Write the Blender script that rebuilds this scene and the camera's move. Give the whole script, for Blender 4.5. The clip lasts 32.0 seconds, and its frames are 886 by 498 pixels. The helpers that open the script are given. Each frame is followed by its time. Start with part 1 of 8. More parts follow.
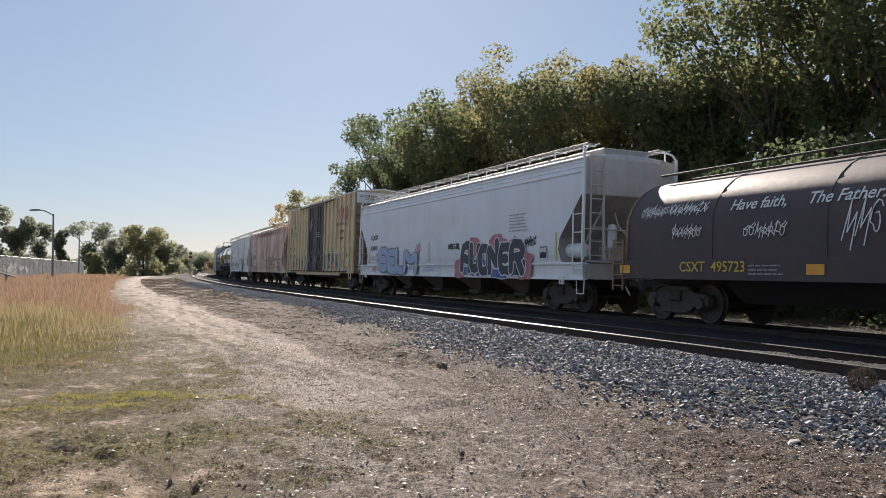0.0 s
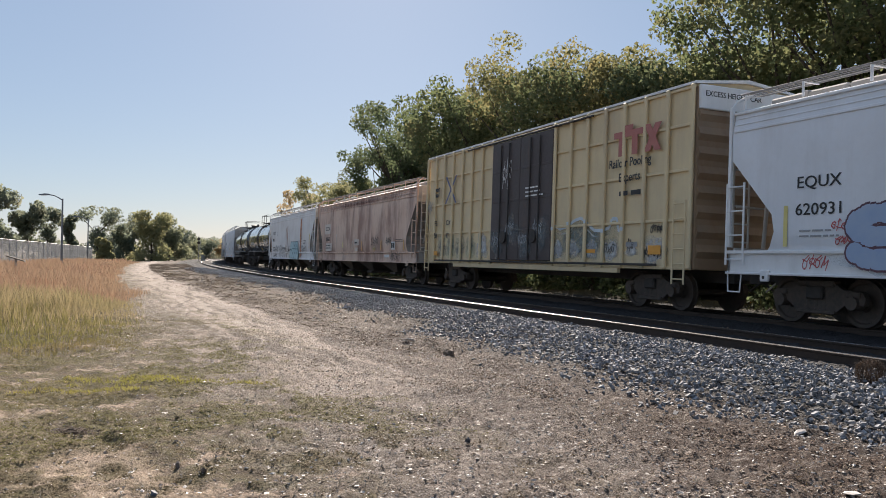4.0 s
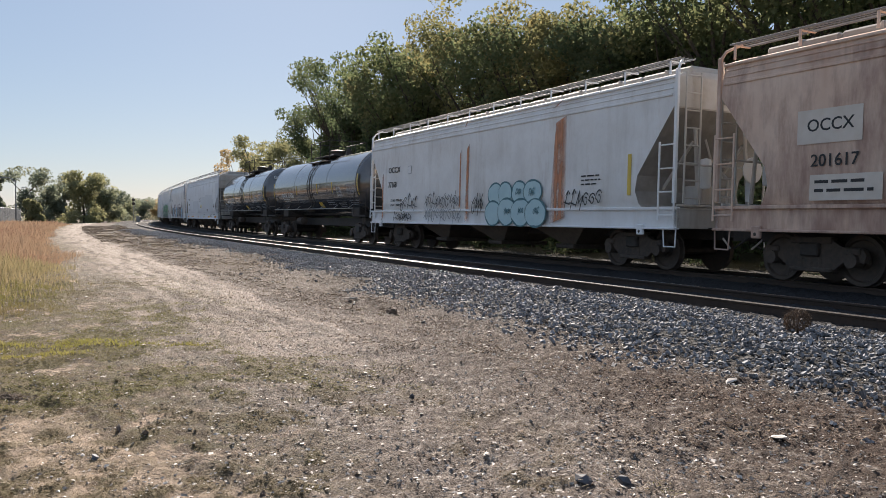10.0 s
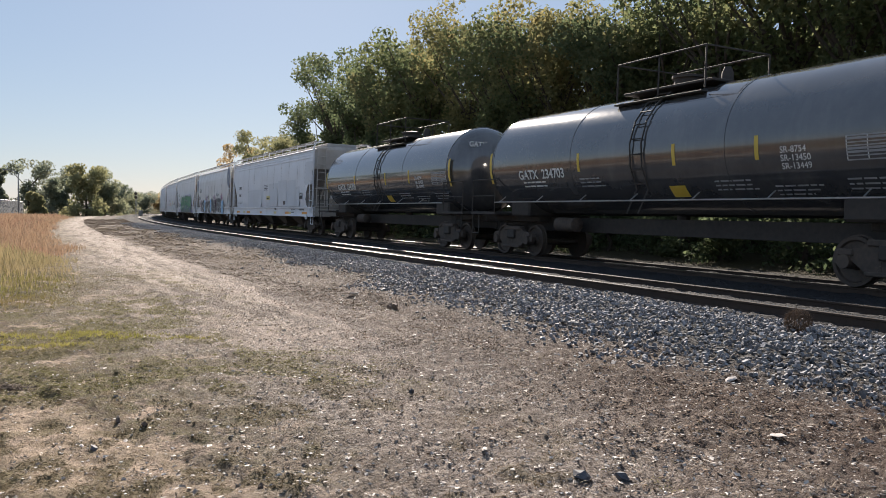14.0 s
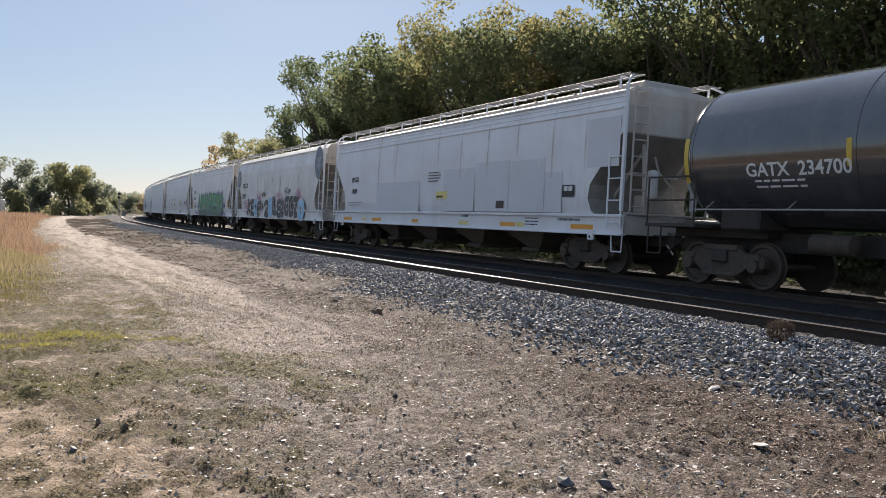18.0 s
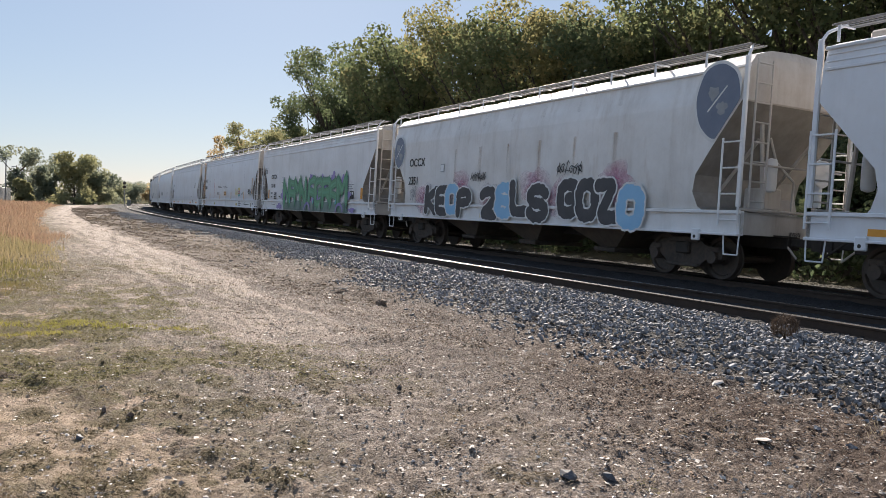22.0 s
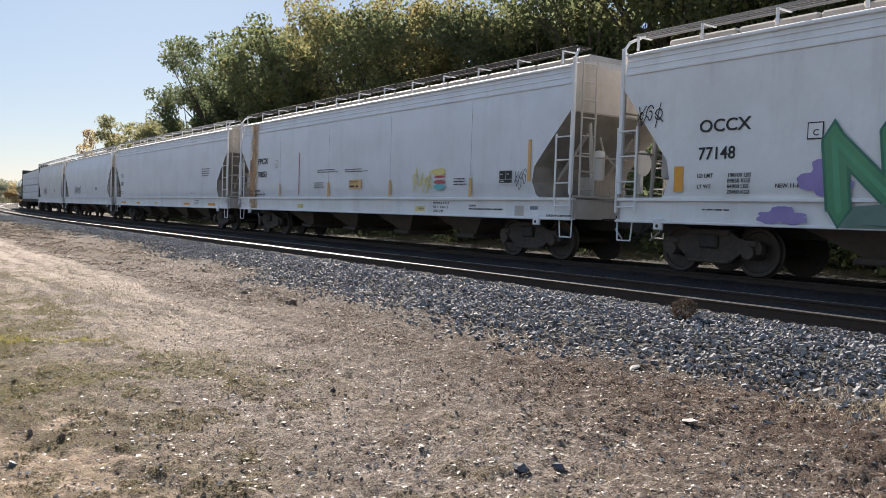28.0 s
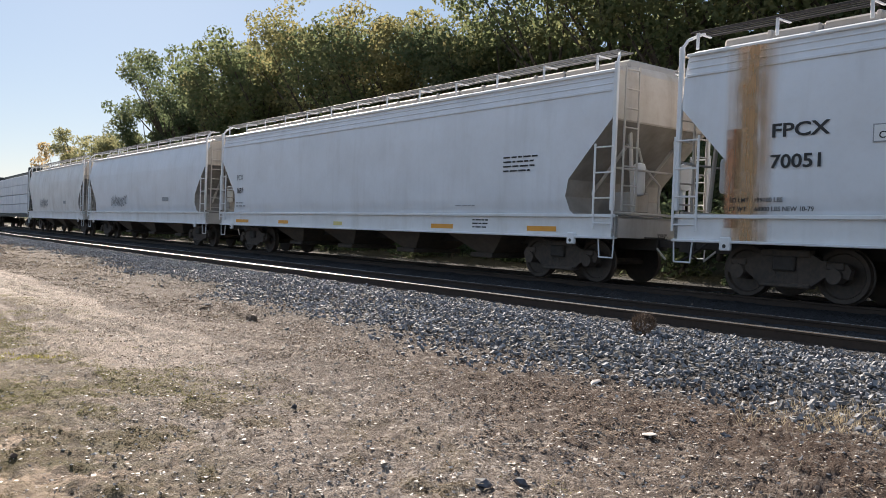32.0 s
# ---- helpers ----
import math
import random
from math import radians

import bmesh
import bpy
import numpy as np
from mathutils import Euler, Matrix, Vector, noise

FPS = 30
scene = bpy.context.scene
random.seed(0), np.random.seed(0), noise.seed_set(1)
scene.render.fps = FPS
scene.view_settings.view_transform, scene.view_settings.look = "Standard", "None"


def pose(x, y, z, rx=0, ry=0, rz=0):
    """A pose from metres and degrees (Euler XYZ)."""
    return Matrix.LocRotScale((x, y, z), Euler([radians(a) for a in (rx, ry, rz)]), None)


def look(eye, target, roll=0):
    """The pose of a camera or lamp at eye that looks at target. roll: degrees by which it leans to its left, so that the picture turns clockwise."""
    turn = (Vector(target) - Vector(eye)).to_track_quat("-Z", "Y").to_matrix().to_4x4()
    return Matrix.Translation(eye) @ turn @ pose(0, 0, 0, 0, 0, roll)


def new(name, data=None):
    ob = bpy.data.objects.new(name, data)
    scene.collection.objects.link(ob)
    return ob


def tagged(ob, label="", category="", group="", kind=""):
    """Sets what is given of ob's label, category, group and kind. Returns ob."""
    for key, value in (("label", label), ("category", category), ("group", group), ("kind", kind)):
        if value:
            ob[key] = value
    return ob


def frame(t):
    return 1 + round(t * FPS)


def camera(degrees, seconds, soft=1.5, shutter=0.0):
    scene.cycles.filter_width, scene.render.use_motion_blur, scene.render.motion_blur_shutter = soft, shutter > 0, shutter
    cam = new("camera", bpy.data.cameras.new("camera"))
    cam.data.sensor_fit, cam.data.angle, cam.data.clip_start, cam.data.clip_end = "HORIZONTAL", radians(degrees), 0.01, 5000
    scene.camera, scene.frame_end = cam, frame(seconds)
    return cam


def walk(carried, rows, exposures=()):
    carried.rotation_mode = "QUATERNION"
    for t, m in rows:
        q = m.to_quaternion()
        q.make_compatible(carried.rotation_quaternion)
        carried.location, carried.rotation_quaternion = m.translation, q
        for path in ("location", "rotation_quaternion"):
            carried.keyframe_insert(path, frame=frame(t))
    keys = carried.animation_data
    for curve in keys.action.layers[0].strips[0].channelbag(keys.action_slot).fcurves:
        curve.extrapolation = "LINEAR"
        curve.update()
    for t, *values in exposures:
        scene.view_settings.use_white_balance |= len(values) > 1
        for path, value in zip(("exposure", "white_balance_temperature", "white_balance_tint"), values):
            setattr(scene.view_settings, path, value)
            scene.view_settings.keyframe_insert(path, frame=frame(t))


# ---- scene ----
cam = camera(56.86, 32.0, 0.5)
PATH = [
    (0.0, (0.063, 0.006, 1.239), (0.081, 10.003, 1.493), 0.27),
    (0.5, (0.064, 0.007, 1.238), (0.114, 10.006, 1.409), 0.40),
    (1.0, (0.062, 0.013, 1.231), (0.138, 10.012, 1.318), 0.58),
    (1.5, (0.061, 0.014, 1.233), (0.135, 10.013, 1.252), 0.59),
    (2.0, (0.065, 0.010, 1.237), (0.112, 10.010, 1.227), 0.59),
    (2.5, (0.067, 0.006, 1.234), (0.069, 10.006, 1.228), 0.57),
    (3.0, (0.067, 0.005, 1.233), (0.033, 10.005, 1.241), 0.53),
    (3.5, (0.065, 0.010, 1.234), (0.007, 10.009, 1.277), 0.59),
    (4.0, (0.062, 0.010, 1.234), (-0.010, 10.009, 1.339), 0.78),
    (4.5, (0.065, 0.017, 1.242), (-0.025, 10.016, 1.417), 0.92),
    (6.5, (0.063, 0.003, 1.230), (0.054, 10.001, 1.447), 0.81),
    (7.0, (0.060, 0.002, 1.233), (0.121, 10.001, 1.380), 0.45),
    (7.5, (0.067, -0.005, 1.234), (0.231, 9.993, 1.295), 0.07),
    (8.0, (0.064, 0.004, 1.227), (0.365, 9.999, 1.191), -0.04),
    (8.5, (0.066, 0.001, 1.233), (0.492, 9.991, 1.095), -0.04),
    (9.0, (0.066, 0.005, 1.226), (0.597, 9.988, 1.014), 0.16),
    (9.5, (0.064, 0.002, 1.228), (0.662, 9.980, 0.942), 0.26),
    (10.0, (0.060, 0.002, 1.229), (0.700, 9.974, 0.835), 0.23),
    (10.5, (0.058, -0.001, 1.228), (0.713, 9.965, 0.726), 0.18),
    (11.0, (0.058, -0.002, 1.224), (0.701, 9.963, 0.685), 0.05),
    (11.5, (0.060, -0.006, 1.224), (0.653, 9.964, 0.725), 0.06),
    (12.0, (0.058, 0.001, 1.226), (0.582, 9.981, 0.868), 0.34),
    (12.5, (0.061, 0.002, 1.220), (0.525, 9.988, 1.005), 0.67),
    (13.0, (0.063, 0.006, 1.220), (0.508, 9.994, 1.042), 0.83),
    (13.5, (0.062, 0.001, 1.218), (0.566, 9.985, 0.952), 0.90),
    (14.0, (0.066, 0.003, 1.217), (0.685, 9.974, 0.787), 0.84),
    (14.5, (0.066, -0.002, 1.221), (0.780, 9.958, 0.689), 0.76),
    (15.0, (0.065, -0.001, 1.222), (0.852, 9.953, 0.676), 0.86),
    (15.5, (0.065, -0.002, 1.218), (0.883, 9.953, 0.740), 1.12),
    (17.5, (0.057, 0.002, 1.213), (0.886, 9.962, 0.867), 1.75),
    (18.0, (0.054, 0.013, 1.211), (0.859, 9.974, 0.854), 1.81),
    (18.5, (0.054, 0.012, 1.210), (0.841, 9.974, 0.831), 1.73),
    (19.0, (0.062, 0.018, 1.215), (0.834, 9.979, 0.795), 1.53),
    (19.5, (0.057, 0.012, 1.215), (0.843, 9.971, 0.764), 1.58),
    (20.0, (0.051, 0.005, 1.218), (0.846, 9.962, 0.735), 1.58),
    (20.5, (0.052, 0.014, 1.214), (0.842, 9.970, 0.721), 1.73),
    (21.0, (0.049, 0.006, 1.214), (0.823, 9.964, 0.720), 1.87),
    (21.5, (0.051, 0.006, 1.218), (0.810, 9.966, 0.738), 1.98),
    (22.0, (0.049, 0.006, 1.214), (0.804, 9.967, 0.759), 2.29),
    (22.5, (0.044, -0.001, 1.209), (0.795, 9.962, 0.780), 2.61),
    (23.0, (0.034, -0.001, 1.207), (0.775, 9.963, 0.783), 2.72),
    (23.5, (0.034, -0.000, 1.213), (0.776, 9.962, 0.761), 2.63),
    (24.0, (0.027, -0.006, 1.215), (0.848, 9.948, 0.718), 2.48),
    (24.5, (0.011, -0.018, 1.222), (1.002, 9.919, 0.691), 2.09),
    (25.0, (-0.002, -0.038, 1.249), (1.238, 9.870, 0.713), 1.54),
    (25.5, (-0.034, -0.078, 1.282), (1.442, 9.799, 0.754), 0.99),
    (27.5, (-0.248, -0.005, 1.292), (1.733, 9.782, 0.756), 0.51),
    (28.0, (-0.255, -0.008, 1.278), (1.875, 9.747, 0.735), 0.80),
    (28.5, (-0.262, -0.012, 1.285), (1.987, 9.716, 0.728), 0.76),
    (29.0, (-0.270, -0.017, 1.286), (2.057, 9.693, 0.724), 0.87),
    (29.5, (-0.258, -0.008, 1.289), (2.108, 9.691, 0.718), 0.74),
    (30.0, (-0.245, -0.002, 1.290), (2.151, 9.690, 0.715), 0.64),
    (30.5, (-0.226, 0.018, 1.291), (2.201, 9.701, 0.712), 0.49),
    (31.0, (-0.212, 0.030, 1.286), (2.247, 9.706, 0.712), 0.39),
    (31.5, (-0.223, 0.020, 1.282), (2.291, 9.685, 0.763), 0.56),
    (32.0, (-0.261, -0.015, 1.277), (2.321, 9.640, 0.931), 1.00),
]
walk(cam, [(t, look(eye, target, roll)) for t, eye, target, roll in PATH], [(0.0, 1.14, 6750, 15), (20.0, 1.22, 6750, 15), (32.0, 1.37, 6800, 14)])

# ---- light ----
SUN_AZ, SUN_EL = radians(-5.0), radians(27.0)      # azimuth right of +y, elevation
world = bpy.data.worlds.new("sky_world")
scene.world = world
world.use_nodes = True
wn, wl = world.node_tree.nodes, world.node_tree.links
sky = wn.new("ShaderNodeTexSky")
sky.sky_type, sky.sun_disc = "NISHITA", False
sky.sun_elevation, sky.sun_rotation = SUN_EL, SUN_AZ
sky.air_density, sky.dust_density, sky.ozone_density = 1.0, 0.20, 1.6
# thin even haze over the whole sky
haze = wn.new("ShaderNodeMix")
haze.data_type = "RGBA"
haze.inputs[0].default_value = 0.72
wl.new(sky.outputs["Color"], haze.inputs[6])
haze.inputs[7].default_value = (2.2, 3.1, 4.4, 1)
wl.new(haze.outputs[2], wn["Background"].inputs["Color"])
wn["Background"].inputs["Strength"].default_value = 0.060
SUN_DIR = Vector((math.sin(SUN_AZ) * math.cos(SUN_EL), math.cos(SUN_AZ) * math.cos(SUN_EL), math.sin(SUN_EL)))
sun = new("sun", bpy.data.lights.new("sun", "SUN"))
sun.data.energy, sun.data.angle, sun.data.color = 5.0, radians(0.53), (1.0, 0.93, 0.82)
sun.matrix_world = look(SUN_DIR * 200, (0, 0, 0))

# ---- the line of the tracks ----
HEAD, CURVE_AT, RADIUS = radians(22.8), 40.0, 900.0
NX, NY, UX, UY = math.cos(HEAD), math.sin(HEAD), -math.sin(HEAD), math.cos(HEAD)


def on_track(s, lat):
    """The place at s metres along the line and lat metres to the right of the camera's side, and the heading."""
    h = HEAD
    x, y = UX * min(s, CURVE_AT), UY * min(s, CURVE_AT)
    if s > CURVE_AT:
        a = (s - CURVE_AT) / RADIUS
        h = HEAD - a
        cx, cy = x + NX * RADIUS, y + NY * RADIUS
        x, y = cx - math.cos(h) * RADIUS, cy - math.sin(h) * RADIUS
    return x + math.cos(h) * lat, y + math.sin(h) * lat, h


def lat_of(x, y):
    """(s, lat) of a place, on arrays too."""
    s, q = x * UX + y * UY, x * NX + y * NY
    over = np.maximum(s - CURVE_AT, 0.0)
    rx = RADIUS - q
    a = np.arctan2(over, rx)
    return np.where(s > CURVE_AT, CURVE_AT + a * RADIUS, s), np.where(s > CURVE_AT, RADIUS - np.hypot(over, rx), q)


NEAR_RAILS, TRAIN_RAILS = (9.05, 10.55), (13.13, 14.63)
NEAR_Z, TRAIN_Z = (0.05, 0.016), (0.02, -0.014)

# ---- mesh helpers ----


class Geo:
    """A heap of points and faces that becomes one mesh."""

    def __init__(self):
        self.v, self.f = [], []

    def add(self, verts, faces):
        o = len(self.v)
        self.v += [tuple(p) for p in verts]
        self.f += [tuple(i + o for i in f) for f in faces]
        return self

    def box(self, x0, x1, y0, y1, z0, z1, c=0.0):
        if c <= 0:
            v = [(x, y, z) for x in (x0, x1) for y in (y0, y1) for z in (z0, z1)]
            return self.add(v, [(0, 1, 3, 2), (4, 6, 7, 5), (0, 4, 5, 1), (2, 3, 7, 6), (0, 2, 6, 4), (1, 5, 7, 3)])
        c = min(c, 0.45 * abs(x1 - x0), 0.45 * abs(y1 - y0), 0.45 * abs(z1 - z0))
        lo, hi, v, idx = (x0, y0, z0), (x1, y1, z1), [], {}
        for i in range(8):
            b = (i & 1, i >> 1 & 1, i >> 2 & 1)
            for ax in range(3):
                p = []
                for k in range(3):
                    e = (hi if b[k] else lo)[k]
                    p.append(e if k == ax else e + (-c if b[k] else c))
                idx[b, ax] = len(v)
                v.append(p)
        f = []
        for ax in range(3):
            a1, a2 = (ax + 1) % 3, (ax + 2) % 3
            for side in (0, 1):
                q = []
                for p1, p2 in ((0, 0), (1, 0), (1, 1), (0, 1)):
                    b = [0, 0, 0]
                    b[ax], b[a1], b[a2] = side, p1, p2
                    q.append(idx[tuple(b), ax])
                f.append(q if side else q[::-1])
            for p1 in (0, 1):
                for p2 in (0, 1):
                    b0, b1 = [0, 0, 0], [0, 0, 0]
                    b0[a1], b0[a2], b1[a1], b1[a2], b1[ax] = p1, p2, p1, p2, 1
                    b0, b1 = tuple(b0), tuple(b1)
                    q = [idx[b0, a1], idx[b1, a1], idx[b1, a2], idx[b0, a2]]
                    f.append(q if p1 != p2 else q[::-1])
        for i in range(8):
            b = (i & 1, i >> 1 & 1, i >> 2 & 1)
            q = [idx[b, 0], idx[b, 1], idx[b, 2]]
            f.append(q if sum(b) % 2 else q[::-1])
        return self.add(v, f)

    def tube(self, p0, p1, r0, n=8, r1=None, cap=True):
        p0, p1 = Vector(p0), Vector(p1)
        r1 = r0 if r1 is None else r1
        q = (p1 - p0).to_track_quat("Z", "X")
        v = []
        for p, r in ((p0, r0), (p1, r1)):
            v += [p + q @ Vector((r * math.cos(2 * math.pi * k / n), r * math.sin(2 * math.pi * k / n), 0)) for k in range(n)]
        f = [(k, (k + 1) % n, n + (k + 1) % n, n + k) for k in range(n)]
        if cap:
            f += [tuple(range(n))[::-1], tuple(range(n, 2 * n))]
        return self.add(v, f)

    def path(self, pts, r, n=6):
        for a, b in zip(pts, pts[1:]):
            self.tube(a, b, r, n)
        return self

    def loft(self, rings, closed=True, caps=True):
        n = len(rings[0])
        v = [p for r in rings for p in r]
        f = []
        for i in range(len(rings) - 1):
            for k in range(n if closed else n - 1):
                a, b = i * n + k, i * n + (k + 1) % n
                f.append((a, b, b + n, a + n))
        if caps and closed:
            f += [tuple(range(n))[::-1], tuple(range((len(rings) - 1) * n, len(rings) * n))]
        return self.add(v, f)

    def lathe(self, prof, axis="y", n=24, at=(0, 0, 0)):
        rings = []
        for d, r in prof:
            ring = []
            for k in range(n):
                a = 2 * math.pi * k / n
                c, s = r * math.cos(a), r * math.sin(a)
                p = {"x": (d, c, s), "y": (s, d, c), "z": (c, s, d)}[axis]
                ring.append((p[0] + at[0], p[1] + at[1], p[2] + at[2]))
            rings.append(ring)
        return self.loft(rings)

    def prism(self, prof, x0, x1, axis="x"):
        """A profile of (a, b) pairs pushed along an axis: x takes (y, z), y takes (x, z), z takes (x, y)."""
        mk = {"x": lambda d, a, b: (d, a, b), "y": lambda d, a, b: (a, d, b), "z": lambda d, a, b: (a, b, d)}[axis]
        return self.loft([[mk(x0, a, b) for a, b in prof], [mk(x1, a, b) for a, b in prof]])

    def mesh(self, name, smooth=35):
        me = bpy.data.meshes.new(name)
        me.from_pydata(self.v, [], self.f)
        bm = bmesh.new()
        bm.from_mesh(me)
        bmesh.ops.recalc_face_normals(bm, faces=bm.faces)
        bm.to_mesh(me)
        bm.free()
        if smooth:
            me.shade_smooth()
            me.set_sharp_from_angle(angle=radians(smooth))
        return me


def part(name, geo, material, parent, label="", at=None, smooth=35):
    me = geo.mesh(name, smooth) if isinstance(geo, Geo) else geo
    if not me.materials:
        me.materials.append(material)
    ob = new(name, me)
    ob.parent = parent
    if at is not None:
        ob.matrix_basis = at
    if label:
        ob["label"] = label
    return ob


def heap(name, verts, faces, material, smooth=False):
    """A mesh from numpy arrays."""
    me = bpy.data.meshes.new(name)
    verts, faces = np.asarray(verts, np.float32), np.asarray(faces, np.int32)
    k = faces.shape[1]
    me.vertices.add(len(verts))
    me.vertices.foreach_set("co", verts.ravel())
    me.loops.add(faces.size)
    me.loops.foreach_set("vertex_index", faces.ravel())
    me.polygons.add(len(faces))
    me.polygons.foreach_set("loop_start", np.arange(0, faces.size, k, dtype=np.int32))
    me.polygons.foreach_set("use_smooth", np.full(len(faces), smooth))
    me.update(calc_edges=True)
    me.validate()
    me.materials.append(material)
    return me


# ---- materials ----


def nodes_of(name):
    m = bpy.data.materials.new(name)
    m.use_nodes = True
    t = m.node_tree
    return m, t.nodes, t.links, t.nodes["Principled BSDF"]


def noise_node(n, l, coord, scale, detail=5.0, rough=0.6, stretch=(1, 1, 1)):
    mp = n.new("ShaderNodeMapping")
    mp.inputs["Scale"].default_value = stretch
    l.new(coord, mp.inputs["Vector"])
    t = n.new("ShaderNodeTexNoise")
    t.inputs["Scale"].default_value, t.inputs["Detail"].default_value, t.inputs["Roughness"].default_value = scale, detail, rough
    l.new(mp.outputs[0], t.inputs["Vector"])
    return t.outputs["Fac"]


def ramp(n, l, fac, lo, hi):
    r = n.new("ShaderNodeMapRange")
    r.inputs["From Min"].default_value, r.inputs["From Max"].default_value = lo, hi
    l.new(fac, r.inputs["Value"])
    return r.outputs["Result"]


def math_node(n, l, op, a, b):
    m = n.new("ShaderNodeMath")
    m.operation = op
    for i, v in enumerate((a, b)):
        if isinstance(v, (int, float)):
            m.inputs[i].default_value = v
        else:
            l.new(v, m.inputs[i])
    return m.outputs[0]


def mix(n, l, fac, a, b):
    m = n.new("ShaderNodeMix")
    m.data_type = "RGBA"
    for s, v in ((m.inputs["Factor"], fac), (m.inputs["A"], a), (m.inputs["B"], b)):
        if isinstance(v, (int, float)):
            s.default_value = v
        elif isinstance(v, tuple):
            s.default_value = (*v, 1)
        else:
            l.new(v, s)
    return m.outputs["Result"]


def bump(n, l, p, height, strength, distance=0.01):
    b = n.new("ShaderNodeBump")
    b.inputs["Strength"].default_value, b.inputs["Distance"].default_value = strength, distance
    l.new(height, b.inputs["Height"])
    l.new(b.outputs[0], p.inputs["Normal"])


def paint(name, rgb, dirt=(0.16, 0.13, 0.10), amount=0.5, rough=0.45, rust=0.0, rust_rgb=(0.24, 0.10, 0.04), metal=0.0, spread=0.25, dent=0.25, blotch=0.0, blotch_rgb=(0.17, 0.075, 0.066)):
    """Weathered paint: dirt in soft patches and in streaks that run down, some rust."""
    m, n, l, p = nodes_of(name)
    co = n.new("ShaderNodeTexCoord").outputs["Object"]
    big = noise_node(n, l, co, 0.7, 6, 0.65)
    fine = noise_node(n, l, co, 9.0, 6, 0.7)
    run = noise_node(n, l, co, 2.2, 5, 0.6, (1, 1, 0.12))
    f = math_node(n, l, "MULTIPLY", ramp(n, l, big, 0.35, 0.75), amount)
    f = math_node(n, l, "ADD", f, math_node(n, l, "MULTIPLY", ramp(n, l, run, 0.5, 0.78), amount * 0.8))
    f = math_node(n, l, "ADD", f, math_node(n, l, "MULTIPLY", ramp(n, l, fine, 0.5, 0.8), amount * 0.25))
    f = math_node(n, l, "MINIMUM", f, 0.95)
    col = mix(n, l, f, rgb, dirt)
    if rust:
        r1 = math_node(n, l, "MULTIPLY", ramp(n, l, noise_node(n, l, co, 1.6, 8, 0.7, (1, 1, 0.25)), 0.62 - 0.2 * rust, 0.72), rust)
        col = mix(n, l, r1, col, rust_rgb)
    if blotch:
        b1 = math_node(n, l, "ADD", math_node(n, l, "MULTIPLY", noise_node(n, l, co, 0.75, 6, 0.6, (1, 1, 0.4)), 0.7), math_node(n, l, "MULTIPLY", noise_node(n, l, co, 3.5, 6, 0.65, (1, 1, 0.2)), 0.3))
        col = mix(n, l, math_node(n, l, "MULTIPLY", ramp(n, l, b1, 0.475, 0.60), blotch), col, blotch_rgb)
    l.new(col, p.inputs["Base Color"])
    rr = n.new("ShaderNodeMapRange")
    rr.inputs["To Min"].default_value, rr.inputs["To Max"].default_value = rough - 0.3 * spread, rough + spread
    l.new(fine, rr.inputs["Value"])
    l.new(rr.outputs[0], p.inputs["Roughness"])
    p.inputs["Metallic"].default_value = metal
    bump(n, l, p, math_node(n, l, "ADD", big, math_node(n, l, "MULTIPLY", fine, 0.3)), dent, 0.02)
    return m


def plain(name, a, b, scale=6.0, rough=0.7, metal=0.0, strength=0.3, coord="Object", island=0.0, distance=0.01):
    """Two colours mixed by noise at two scales; island: how far single pieces differ."""
    m, n, l, p = nodes_of(name)
    co = n.new("ShaderNodeTexCoord").outputs[coord]
    n1, n2 = noise_node(n, l, co, scale, 6, 0.65), noise_node(n, l, co, scale * 0.12, 4, 0.6)
    f = math_node(n, l, "ADD", math_node(n, l, "MULTIPLY", ramp(n, l, n1, 0.3, 0.7), 0.55), math_node(n, l, "MULTIPLY", ramp(n, l, n2, 0.3, 0.7), 0.45))
    if island:
        g = n.new("ShaderNodeNewGeometry").outputs["Random Per Island"]
        f = math_node(n, l, "ADD", math_node(n, l, "MULTIPLY", f, 1 - island), math_node(n, l, "MULTIPLY", g, island))
    l.new(mix(n, l, f, a, b), p.inputs["Base Color"])
    p.inputs["Roughness"].default_value, p.inputs["Metallic"].default_value = rough, metal
    if strength:
        bump(n, l, p, n1, strength, distance)
    return m


def leaf_material(name, a, b, c, glow=0.45):
    """Leaves: a colour per leaf, light coming through."""
    m, n, l, p = nodes_of(name)
    g = n.new("ShaderNodeNewGeometry").outputs["Random Per Island"]
    co = n.new("ShaderNodeTexCoord").outputs["Object"]
    clump = noise_node(n, l, co, 0.35, 3, 0.5)
    col = mix(n, l, g, a, b)
    col = mix(n, l, ramp(n, l, clump, 0.5, 0.75), col, c)
    l.new(col, p.inputs["Base Color"])
    p.inputs["Roughness"].default_value, p.inputs["Specular IOR Level"].default_value = 0.85, 0.15
    t = n.new("ShaderNodeBsdfTranslucent")
    l.new(col, t.inputs["Color"])
    s = n.new("ShaderNodeMixShader")
    s.inputs[0].default_value = glow
    l.new(p.outputs[0], s.inputs[1])
    l.new(t.outputs[0], s.inputs[2])
    l.new(s.outputs[0], n["Material Output"].inputs["Surface"])
    return m


